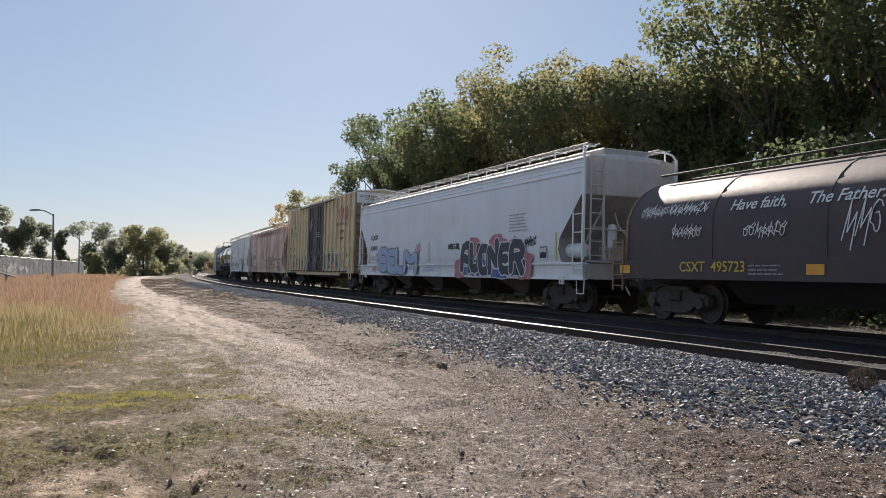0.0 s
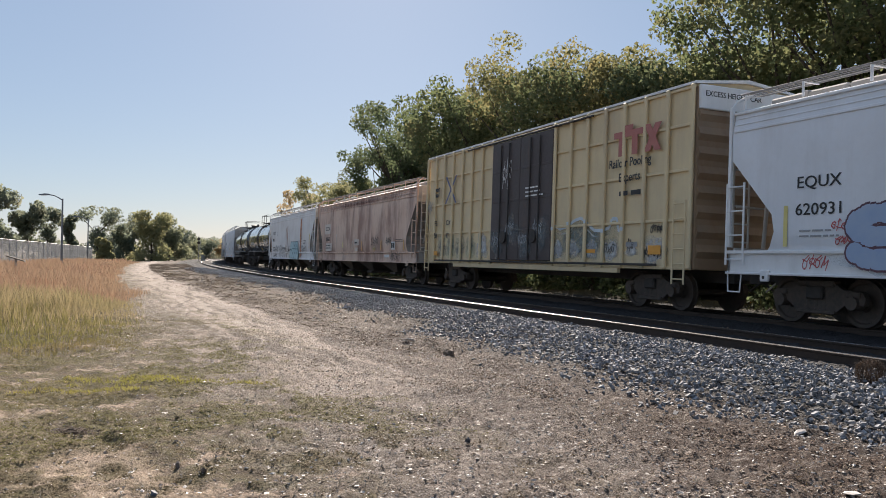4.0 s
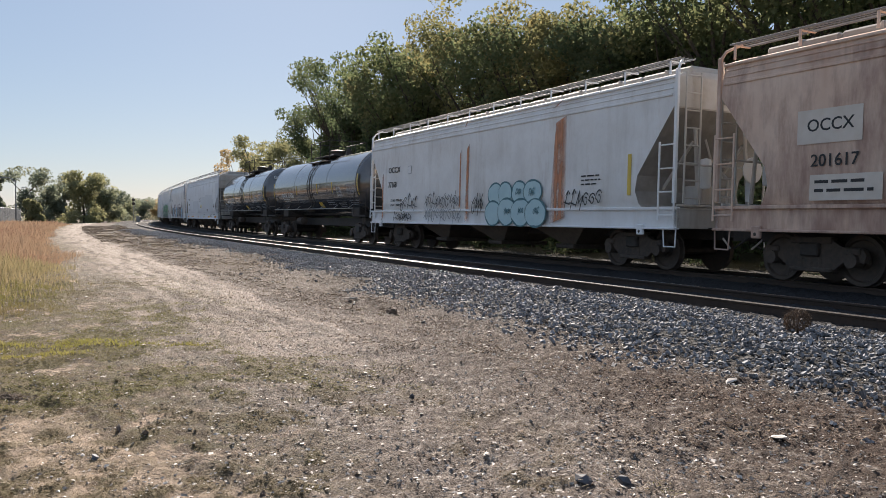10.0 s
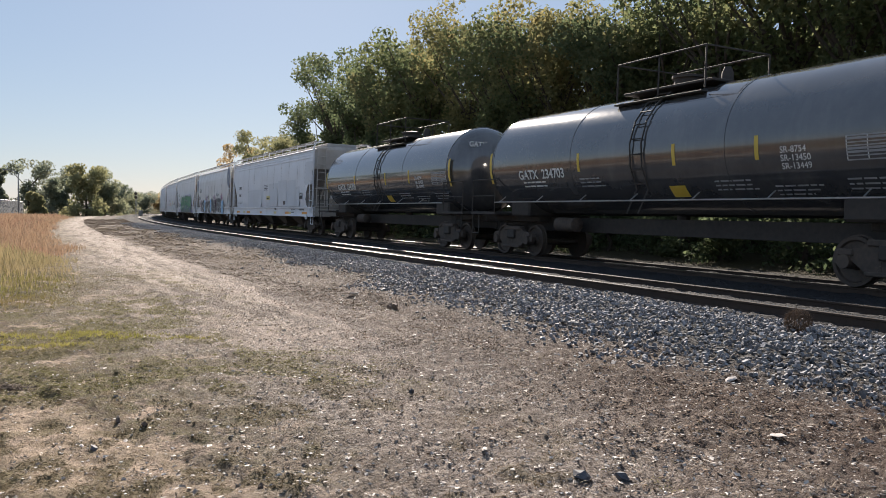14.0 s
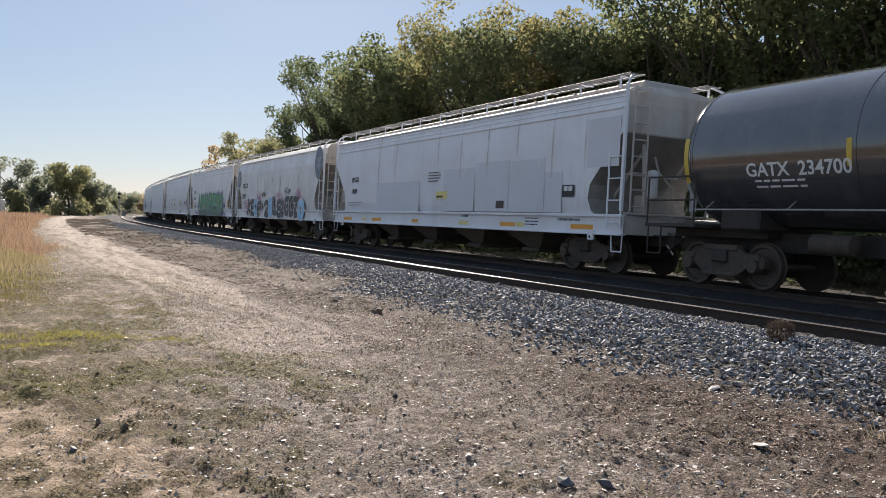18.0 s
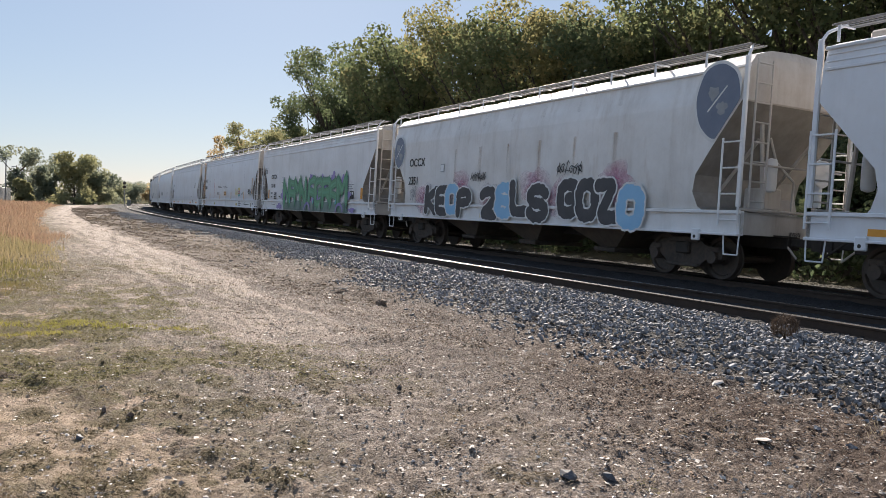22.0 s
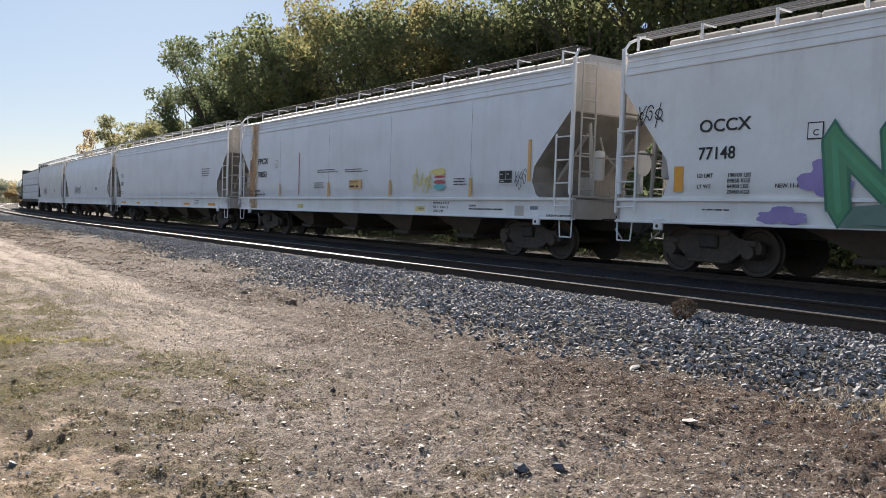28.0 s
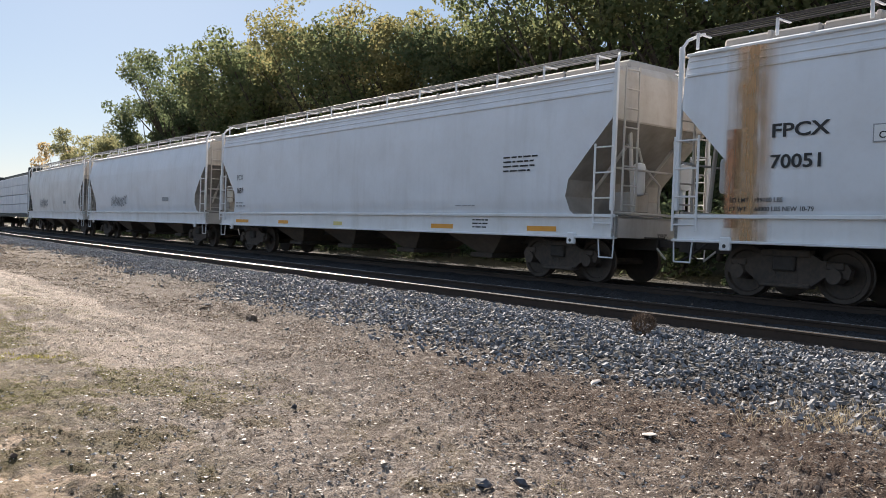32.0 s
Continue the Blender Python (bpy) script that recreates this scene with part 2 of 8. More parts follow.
def stain(name, rgb, strength=0.8, run=0.06, edge=0.45, both=False):
    """A soft-edged stain or spray mist laid over paint: thick in the middle, thin and broken at its edges."""
    m, n, l, p = nodes_of(name)
    tc = n.new("ShaderNodeTexCoord")
    sep = n.new("ShaderNodeSeparateXYZ")
    l.new(tc.outputs["Generated"], sep.inputs[0])
    d = math_node(n, l, "ABSOLUTE", math_node(n, l, "SUBTRACT", sep.outputs[0], 0.5), 0.0)
    f = ramp(n, l, d, 0.5, 0.5 - edge)
    if both:
        e = math_node(n, l, "ABSOLUTE", math_node(n, l, "SUBTRACT", sep.outputs[2], 0.5), 0.0)
        f = math_node(n, l, "MULTIPLY", f, ramp(n, l, e, 0.5, 0.5 - edge))
    co = tc.outputs["Object"]
    g = math_node(n, l, "ADD", math_node(n, l, "MULTIPLY", noise_node(n, l, co, 7.0, 5, 0.6, (1, 1, run)), 1.3), math_node(n, l, "MULTIPLY", noise_node(n, l, co, 2.0, 5, 0.6), 0.7))
    f = math_node(n, l, "MULTIPLY", math_node(n, l, "MULTIPLY", f, ramp(n, l, g, 0.62, 1.25)), strength)
    hue = mix(n, l, noise_node(n, l, co, 4.0, 5, 0.6, (1, 1, run)), rgb, tuple(c * 0.72 for c in rgb))
    l.new(hue, p.inputs["Base Color"])
    p.inputs["Roughness"].default_value = 0.7
    t, s = n.new("ShaderNodeBsdfTransparent"), n.new("ShaderNodeMixShader")
    l.new(f, s.inputs[0])
    l.new(t.outputs[0], s.inputs[1])
    l.new(p.outputs[0], s.inputs[2])
    l.new(s.outputs[0], n["Material Output"].inputs["Surface"])
    return m


M = {}
M["black_steel"] = plain("black_steel", (0.026, 0.024, 0.022), (0.070, 0.056, 0.046), 9, 0.75)
M["bogie_steel"] = plain("bogie_steel", (0.045, 0.038, 0.033), (0.12, 0.088, 0.066), 12, 0.8)
M["wheel_steel"] = plain("wheel_steel", (0.050, 0.042, 0.036), (0.12, 0.086, 0.064), 14, 0.65, 0.3)
M["hopper_bay"] = plain("hopper_bay", (0.085, 0.070, 0.056), (0.19, 0.145, 0.11), 5, 0.8)
M["ink"] = plain("ink", (0.015, 0.015, 0.016), (0.03, 0.03, 0.03), 8, 0.6, 0, 0)
M["white_ink"] = plain("white_ink", (0.66, 0.66, 0.64), (0.78, 0.78, 0.76), 8, 0.6, 0, 0)
M["yellow_ink"] = plain("yellow_ink", (0.62, 0.42, 0.05), (0.72, 0.52, 0.10), 8, 0.5, 0, 0)
M["orange_ink"] = plain("orange_ink", (0.75, 0.30, 0.03), (0.85, 0.40, 0.06), 8, 0.5, 0, 0)
M["grey_ink"] = plain("grey_ink", (0.25, 0.26, 0.27), (0.38, 0.39, 0.40), 8, 0.6, 0, 0)
M["blue_ink"] = plain("blue_ink", (0.16, 0.42, 0.66), (0.28, 0.55, 0.78), 5, 0.5, 0, 0)
M["teal_ink"] = plain("teal_ink", (0.08, 0.40, 0.42), (0.16, 0.52, 0.52), 5, 0.5, 0, 0)
M["red_ink"] = plain("red_ink", (0.42, 0.06, 0.07), (0.55, 0.12, 0.12), 5, 0.5, 0, 0)
M["red_wash"] = plain("red_wash", (0.40, 0.12, 0.14), (0.56, 0.24, 0.25), 2.5, 0.6, 0, 0)
M["sage_ink"] = plain("sage_ink", (0.10, 0.19, 0.15), (0.20, 0.28, 0.25), 3, 0.5, 0, 0)
M["green_ink"] = plain("green_ink", (0.045, 0.21, 0.10), (0.12, 0.36, 0.18), 1.2, 0.5, 0, 0)
M["dark_green_ink"] = plain("dark_green_ink", (0.03, 0.14, 0.09), (0.06, 0.22, 0.14), 3, 0.5, 0, 0)
M["purple_ink"] = plain("purple_ink", (0.24, 0.17, 0.44), (0.36, 0.29, 0.55), 3, 0.5, 0, 0)
M["pale_teal"] = plain("pale_teal", (0.36, 0.56, 0.60), (0.48, 0.66, 0.68), 3, 0.5, 0, 0)
M["teal_edge"] = plain("teal_edge", (0.03, 0.12, 0.15), (0.07, 0.20, 0.23), 4, 0.5, 0, 0)
M["mint_ink"] = plain("mint_ink", (0.07, 0.29, 0.15), (0.15, 0.42, 0.24), 1.5, 0.5, 0, 0)
M["faded_blue"] = plain("faded_blue", (0.27, 0.38, 0.58), (0.46, 0.53, 0.61), 1.6, 0.5, 0, 0)
M["deep_blue"] = plain("deep_blue", (0.04, 0.09, 0.24), (0.08, 0.16, 0.36), 3, 0.5, 0, 0)
M["sky_ink"] = plain("sky_ink", (0.20, 0.46, 0.70), (0.30, 0.56, 0.78), 3, 0.5, 0, 0)
M["ink_soft"] = plain("ink_soft", (0.022, 0.022, 0.027), (0.06, 0.06, 0.066), 2, 0.5, 0, 0)
M["rust_stain"] = stain("rust_stain", (0.82, 0.50, 0.25), 0.7, 0.06, 0.5)
M["rust_run"] = stain("rust_run", (0.60, 0.36, 0.17), 0.6, 0.05, 0.48, True)
M["orange_stain"] = stain("orange_stain", (0.76, 0.34, 0.18), 0.85, 0.08, 0.35)
M["grime_stain"] = stain("grime_stain", (0.16, 0.13, 0.11), 0.75)
M["rust_dark"] = stain("rust_dark", (0.30, 0.12, 0.08), 0.75, 0.08, 0.5, True)
M["white_mist"] = stain("white_mist", (0.74, 0.75, 0.74), 1.0, 1.0, 0.35, True)
M["sage_mist"] = stain("sage_mist", (0.30, 0.34, 0.31), 0.9, 1.0, 0.42, True)
M["pale_blue_ink"] = plain("pale_blue_ink", (0.46, 0.55, 0.62), (0.66, 0.72, 0.76), 8, 0.6, 0, 0)
M["grey_mist"] = stain("grey_mist", (0.28, 0.31, 0.31), 0.8, 1.0, 0.5, True)
M["teal_mist"] = stain("teal_mist", (0.22, 0.38, 0.38), 0.7, 1.0, 0.5, True)
M["yellow_mist"] = stain("yellow_mist", (0.72, 0.55, 0.15), 0.8, 1.0, 0.5, True)
M["pink_mist"] = stain("pink_mist", (0.75, 0.30, 0.45), 0.75, 1.0, 0.5, True)
M["blue_mist"] = stain("blue_mist", (0.20, 0.45, 0.72), 0.8, 1.0, 0.5, True)

# ---- ground ----
def value_noise(x, y, scale, seed):
    """Smooth noise from 0 to 1 on arrays."""
    rng = np.random.default_rng(seed)
    g = rng.random((128, 128))
    u, v = x / scale, y / scale
    i, j = np.floor(u).astype(int), np.floor(v).astype(int)
    fu, fv = u - i, v - j
    fu, fv = fu * fu * (3 - 2 * fu), fv * fv * (3 - 2 * fv)
    G = lambda a, b: g[a % 128, b % 128]
    return (G(i, j) * (1 - fu) + G(i + 1, j) * fu) * (1 - fv) + (G(i, j + 1) * (1 - fu) + G(i + 1, j + 1) * fu) * fv


def ground_height(x, y):
    """Heights of the ground sheet, on arrays."""
    s, q = lat_of(x, y)
    z = 0.018 * np.sin(x * 0.9 + 1.3) * np.cos(y * 0.7) + 0.012 * np.sin(x * 2.3 + y * 1.7)
    f = lambda a, b, v: np.clip((v - a) / (b - a), 0, 1) ** 2 * (3 - 2 * np.clip((v - a) / (b - a), 0, 1))
    z = z * (1 - f(4.5, 6.5, q) * 0.8)
    shoulder = f(4.6, 6.6, q) * 0.06 - f(7.0, 8.0, q) * 0.155 + f(16.2, 17.8, q) * 0.10 + f(19, 24, q) * 0.2
    ruts = -0.03 * np.exp(-((q - 2.2 - 0.3 * np.sin(s * 0.15)) / 0.25) ** 2) - 0.03 * np.exp(-((q - 3.9 - 0.3 * np.sin(s * 0.15)) / 0.25) ** 2)
    rough = 0.034 * value_noise(x, y, 0.45, 61) + 0.026 * value_noise(x + 3, y, 0.17, 62) + 0.022 * value_noise(x, y + 7, 0.075, 63) - 0.041
    # one old wheel rut with a clodded rim that crosses the near turf
    along, side = (x + 2.55) * 0.714 - (y - 5.77) * 0.70, (x + 2.55) * 0.70 + (y - 5.77) * 0.714
    side = side + 0.10 * (value_noise(x, y, 0.6, 64) - 0.5)
    old = np.clip((along + 1.2) / 0.6, 0, 1) * np.clip((3.6 - along) / 0.8, 0, 1)
    cut = old * (0.022 * value_noise(x, y, 0.22, 65) * np.exp(-((side - 0.10) / 0.07) ** 2) - 0.022 * np.exp(-((side + 0.06) / 0.10) ** 2))
    crumb = 0.020 * (value_noise(x, y, 0.04, 66) - 0.5) * (np.hypot(x, y) < 14)
    return z + shoulder + cut + crumb + ruts * (np.hypot(x, y) > 6) + rough * (np.hypot(x, y) < 45)


def turf_cover(x, y):
    """How much of the ground is matted with short grass, on arrays: the cover and the noise behind it."""
    s, q = lat_of(x, y)
    p = value_noise(x, y, 1.3, 21) * 0.35 + value_noise(x, y, 0.35, 22) * 0.35 + value_noise(x, y, 0.11, 24) * 0.3
    lim = 0.455 + np.clip(q + 0.2, 0, 3) * 0.035
    for cx, cy, rx, ry, k in ((-1.75, 5.85, 1.0, 0.5, 0.11), (-0.55, 4.95, 0.5, 0.25, 0.15), (-0.25, 4.05, 0.4, 0.4, 0.12), (-3.0, 7.7, 1.3, 0.65, 0.12), (-1.35, 3.75, 0.6, 0.3, 0.06), (-1.1, 4.5, 0.7, 0.2, -0.10)):
        lim = lim - k * np.exp(-(((x - cx) / rx) ** 2 + ((y - cy) / ry) ** 2))
    return np.clip((p - lim) * 13.0, 0.008, 1) * np.clip((2.9 - q) / 1.4, 0, 1), p


def ground_material():
    m, n, l, p = nodes_of("ground")
    co = n.new("ShaderNodeTexCoord").outputs["Object"]
    sep = n.new("ShaderNodeSeparateXYZ")
    l.new(co, sep.inputs[0])
    x, y = sep.outputs[0], sep.outputs[1]
    A = lambda a, b: math_node(n, l, "ADD", a, b)
    X = lambda a, b: math_node(n, l, "MULTIPLY", a, b)
    q = A(X(x, NX), X(y, NY))
    s = A(X(x, UX), X(y, UY))
    over = math_node(n, l, "MAXIMUM", A(s, -CURVE_AT), 0.0)
    q = A(q, X(X(over, over), -0.5 / RADIUS))
    wob = A(X(A(noise_node(n, l, co, 0.35, 5, 0.6), -0.5), 3.2), X(A(noise_node(n, l, co, 1.8, 4, 0.6), -0.5), 1.0))
    qw = A(q, wob)
    grit = noise_node(n, l, co, 70, 3, 0.6)
    streak_at = n.new("ShaderNodeCombineXYZ")
    l.new(X(A(q, X(wob, 0.35)), 5.0), streak_at.inputs[0])
    l.new(X(s, 0.22), streak_at.inputs[1])
    streak = noise_node(n, l, streak_at.outputs[0], 1.0, 4, 0.6)
    patch = noise_node(n, l, co, 2.6, 7, 0.72)
    clod = noise_node(n, l, co, 13, 5, 0.6)
    fine, mid, big = noise_node(n, l, co, 38, 6, 0.7), noise_node(n, l, co, 5, 6, 0.65), noise_node(n, l, co, 0.6, 5, 0.6)
    dirt = mix(n, l, ramp(n, l, mid, 0.3, 0.7), (0.145, 0.112, 0.092), (0.28, 0.228, 0.192))
    dirt = mix(n, l, ramp(n, l, fine, 0.45, 0.70), dirt, (0.40, 0.36, 0.33))
    dirt = mix(n, l, X(ramp(n, l, grit, 0.50, 0.62), 0.85), dirt, (0.062, 0.050, 0.042))
    dirt = mix(n, l, X(ramp(n, l, noise_node(n, l, co, 46, 3, 0.55), 0.60, 0.68), 0.85), dirt, (0.52, 0.48, 0.44))
    dirt = mix(n, l, X(ramp(n, l, big, 0.42, 0.66), 0.7), dirt, (0.125, 0.092, 0.072))
    dirt = mix(n, l, X(ramp(n, l, clod, 0.50, 0.62), 0.6), dirt, (0.095, 0.075, 0.062))
    dirt = mix(n, l, X(ramp(n, l, clod, 0.46, 0.36), 0.5), dirt, (0.48, 0.415, 0.355))
    rut = X(A(math_node(n, l, "ABSOLUTE", A(A(q, X(wob, 0.5)), -2.3), 0.0), 0.0), 1.0)
    dirt = mix(n, l, X(X(ramp(n, l, rut, 1.3, 0.2), ramp(n, l, s, 7.0, 14.0)), ramp(n, l, mid, 0.25, 0.6)), dirt, (0.42, 0.35, 0.285))
    worn = X(ramp(n, l, s, 5.0, 9.0), X(ramp(n, l, qw, 0.2, 1.4), ramp(n, l, qw, 4.8, 3.6)))
    dirt = mix(n, l, X(X(ramp(n, l, streak, 0.47, 0.60), worn), 0.75), dirt, (0.44, 0.36, 0.30))
    dirt = mix(n, l, X(X(ramp(n, l, streak, 0.48, 0.38), worn), 0.75), dirt, (0.13, 0.10, 0.082))
    shoulder = X(ramp(n, l, s, 6.0, 11.0), ramp(n, l, A(q, X(wob, 0.6)), 3.0, 4.0))
    dirt = mix(n, l, X(shoulder, ramp(n, l, A(X(mid, 0.5), X(clod, 0.5)), 0.36, 0.54)), dirt, (0.105, 0.078, 0.062))
    bank = X(ramp(n, l, A(s, X(wob, 2.0)), 12.0, 20.0), ramp(n, l, A(q, X(wob, 0.45)), 2.9, 3.7))
    dirt = mix(n, l, X(bank, ramp(n, l, A(X(mid, 0.6), X(clod, 0.4)), 0.25, 0.46)), dirt, mix(n, l, mid, (0.075, 0.056, 0.044), (0.165, 0.125, 0.095)))
    litter = X(ramp(n, l, A(q, X(wob, 0.6)), 2.4, 3.8), ramp(n, l, A(s, X(wob, 1.5)), 14.0, 5.0))
    dirt = mix(n, l, X(litter, ramp(n, l, A(X(mid, 0.5), X(clod, 0.5)), 0.34, 0.52)), dirt, (0.070, 0.047, 0.036))
    grass = mix(n, l, ramp(n, l, mid, 0.35, 0.65), (0.15, 0.10, 0.055), (0.11, 0.10, 0.035))
    grass = mix(n, l, ramp(n, l, patch, 0.52, 0.60), grass, (0.46, 0.345, 0.255))
    grass = mix(n, l, X(ramp(n, l, clod, 0.50, 0.60), 0.75), grass, (0.065, 0.045, 0.032))
    grass = mix(n, l, X(ramp(n, l, fine, 0.48, 0.62), 0.6), grass, (0.075, 0.058, 0.042))
    grass = mix(n, l, X(ramp(n, l, grit, 0.56, 0.66), 0.6), grass, (0.38, 0.33, 0.25))
    side = A(X(A(x, 2.55), 0.70), X(A(y, -5.77), 0.714))
    sand = X(ramp(n, l, math_node(n, l, "ABSOLUTE", A(A(side, 0.45), X(wob, 0.25)), 0.0), 0.55, 0.15), ramp(n, l, mid, 0.36, 0.56))
    grass = mix(n, l, X(X(sand, ramp(n, l, y, 7.0, 6.0)), 0.85), grass, (0.47, 0.36, 0.27))
    gf = ramp(n, l, qw, 1.9, 0.3)
    col = mix(n, l, gf, dirt, grass)
    mat = n.new("ShaderNodeAttribute")
    mat.attribute_name = "turf"
    col = mix(n, l, X(X(mat.outputs["Fac"], ramp(n, l, fine, 0.25, 0.55)), 0.85), col, mix(n, l, mid, (0.095, 0.071, 0.035), (0.170, 0.148, 0.066)))
    vor = n.new("ShaderNodeTexVoronoi")
    vor.inputs["Scale"].default_value = 16.0
    l.new(co, vor.inputs["Vector"])
    stone = mix(n, l, ramp(n, l, vor.outputs["Distance"], 0.15, 0.6), (0.14, 0.14, 0.145), (0.02, 0.02, 0.02))
    stone = mix(n, l, ramp(n, l, fine, 0.5, 0.8), stone, (0.22, 0.215, 0.21))
    bf = ramp(n, l, A(A(q, X(wob, 0.45)), X(ramp(n, l, s, 9.0, 24.0), -0.9)), 4.4, 5.6)
    col = mix(n, l, bf, col, stone)
    # track bed darkened below the stone's own colour to stand for shade
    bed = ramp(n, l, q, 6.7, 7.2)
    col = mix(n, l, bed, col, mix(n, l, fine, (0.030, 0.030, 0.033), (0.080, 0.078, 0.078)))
    # ground behind the tracks coloured dark for the shade of the trees
    wild = ramp(n, l, A(q, X(wob, 0.5)), 15.6, 16.6)
    col = mix(n, l, wild, col, mix(n, l, mid, (0.035, 0.035, 0.018), (0.085, 0.070, 0.038)))
    l.new(col, p.inputs["Base Color"])
    p.inputs["Roughness"].default_value = 0.95
    p.inputs["Specular IOR Level"].default_value = 0.15
    h = A(X(fine, 0.7), X(mid, 1.1))
    h = A(h, X(X(math_node(n, l, "SUBTRACT", 0.6, vor.outputs["Distance"]), bf), 2.0))
    bump(n, l, p, A(h, X(grit, 0.6)), 1.0, 0.055)
    return m


M["ground"] = ground_material()


def ground_sheet():
    rad = np.concatenate([np.linspace(0.05, 2.2, 10), np.geomspace(2.24, 45, 260), np.geomspace(45.5, 60, 20), np.geomspace(62, 4200, 70)])
    ang = np.radians(np.concatenate([np.linspace(-180, -42, 40, endpoint=False), np.linspace(-42, 56, 560, endpoint=False), np.linspace(56, 180, 36, endpoint=False)]))
    R, A = np.meshgrid(rad, ang, indexing="ij")
    x, y = R * np.sin(A), R * np.cos(A)
    z = ground_height(x, y)
    rng = np.random.default_rng(3)
    z = z + rng.normal(0, 0.0035, z.shape) * (R < 45)
    v = np.stack([x, y, z], -1).reshape(-1, 3)
    nr, na = R.shape
    i, j = np.meshgrid(np.arange(nr - 1), np.arange(na), indexing="ij")
    a, b = i * na + j, i * na + (j + 1) % na
    f = np.stack([a, a + na, b + na, b], -1).reshape(-1, 4)
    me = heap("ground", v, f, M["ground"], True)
    mask = me.attributes.new("turf", "FLOAT", "POINT")
    near = (np.hypot(v[:, 0], v[:, 1]) < 19) & (v[:, 1] > 0)
    mask.data.foreach_set("value", (turf_cover(v[:, 0], v[:, 1])[0] * near).astype(np.float32))
    ob = new("ground", me)
    tagged(ob, "bare dirt road, dry grass and ballast beside the tracks", "ground", kind="structure")


ground_sheet()

# ---- tracks ----
M["rail_side"] = plain("rail_side", (0.035, 0.022, 0.016), (0.07, 0.045, 0.03), 15, 0.8)
M["rail_top"] = plain("rail_top", (0.50, 0.49, 0.48), (0.62, 0.61, 0.60), 25, 0.26, 1.0, 0.03)
M["tie_wood"] = plain("tie_wood", (0.025, 0.020, 0.016), (0.065, 0.052, 0.042), 12, 0.9, strength=0.6)


def rail(parent, lat, ztop):
    prof = [(-0.07, -0.165), (-0.07, -0.15), (-0.012, -0.135), (-0.012, -0.045), (-0.034, -0.036), (-0.036, -0.012), (-0.026, -0.004), (0.026, -0.004), (0.036, -0.012), (0.034, -0.036), (0.012, -0.045), (0.012, -0.135),
            (0.07, -0.15), (0.07, -0.165)]
    rings, tops = [], []
    for s in [-40, -20, 0, 20] + [CURVE_AT + 6 * k for k in range(48)]:
        x, y, h = on_track(s, lat)
        c, sn = math.cos(h), math.sin(h)
        rings.append([(x + c * a, y + sn * a, ztop + b) for a, b in prof])
        tops.append([(x + c * a, y + sn * a, ztop + b) for a, b in ((-0.024, -0.0025), (-0.019, -0.0008), (-0.010, 0.0), (0.010, 0.0), (0.019, -0.0008), (0.024, -0.0025))])
    r = part("rail", Geo().loft(rings), M["rail_side"], parent, "rusty steel rail")
    part("rail_head", Geo().loft(tops, False, False), M["rail_top"], r, "polished running surface of the rail")


def track(name, lats, zs, label):
    ob = new(name)
    tagged(ob, label, "railway track", kind="structure")
    for lat, z in zip(lats, zs):
        rail(ob, lat, z)
    mid, zt = 0.5 * sum(lats), 0.5 * sum(zs) - 0.165
    tie = Geo().box(-1.3, 1.3, -0.115, 0.115, -0.17, 0.0, 0.012).mesh("tie")
    tie.materials.append(M["tie_wood"])
    plate = Geo().box(-0.18, 0.18, -0.09, 0.09, 0.0, 0.012)
    cant = math.degrees(math.atan2(zs[1] - zs[0], lats[1] - lats[0]))
    rnd = random.Random(5)
    rest = Geo()
    s = -6.0
    k = 0
    while s < 150:
        x, y, h = on_track(s, mid)
        m = pose(x, y, zt + rnd.uniform(-0.006, 0.006), 0, -cant, math.degrees(h) + rnd.uniform(-1, 1))
        if k < 120:
            part("tie", tie, None, ob, "", m)
        else:
            o = len(rest.v)
            rest.v += [tuple(m @ v.co) for v in tie.vertices]
            rest.f += [tuple(i + o for i in q.vertices) for q in tie.polygons]
        s += 0.5
        k += 1
    tagged(part("far_ties", rest, M["tie_wood"], ob), kind="stuff")
    return ob


track("track_1", NEAR_RAILS, NEAR_Z, "empty railway track with polished rails on ballast coloured dark for shade")
track("track_2", TRAIN_RAILS, TRAIN_Z, "railway track under the freight train")

# ---- trees ----
M["bark"] = plain("bark", (0.045, 0.036, 0.028), (0.11, 0.09, 0.07), 9, 0.95, strength=0.8, distance=0.03)
M["leaf_green"] = leaf_material("leaf_green", (0.11, 0.145, 0.070), (0.185, 0.20, 0.098), (0.23, 0.205, 0.098), 0.60)
M["leaf_dark"] = leaf_material("leaf_dark", (0.085, 0.118, 0.063), (0.145, 0.172, 0.088), (0.175, 0.172, 0.09), 0.58)
M["leaf_gold"] = leaf_material("leaf_gold", (0.25, 0.25, 0.135), (0.33, 0.31, 0.165), (0.24, 0.25, 0.13), 0.52)
M["leaf_orange"] = leaf_material("leaf_orange", (0.40, 0.30, 0.17), (0.46, 0.37, 0.20), (0.40, 0.26, 0.15), 0.56)
# yellow tint holds the golden haze over the middle of the wood
M["leaf_yellow_haze"] = leaf_material("leaf_yellow_haze", (0.17, 0.175, 0.085), (0.26, 0.235, 0.105), (0.31, 0.245, 0.11), 0.58)
M["leaf_bush"] = leaf_material("leaf_bush", (0.08, 0.11, 0.03), (0.15, 0.155, 0.045), (0.17, 0.14, 0.045))


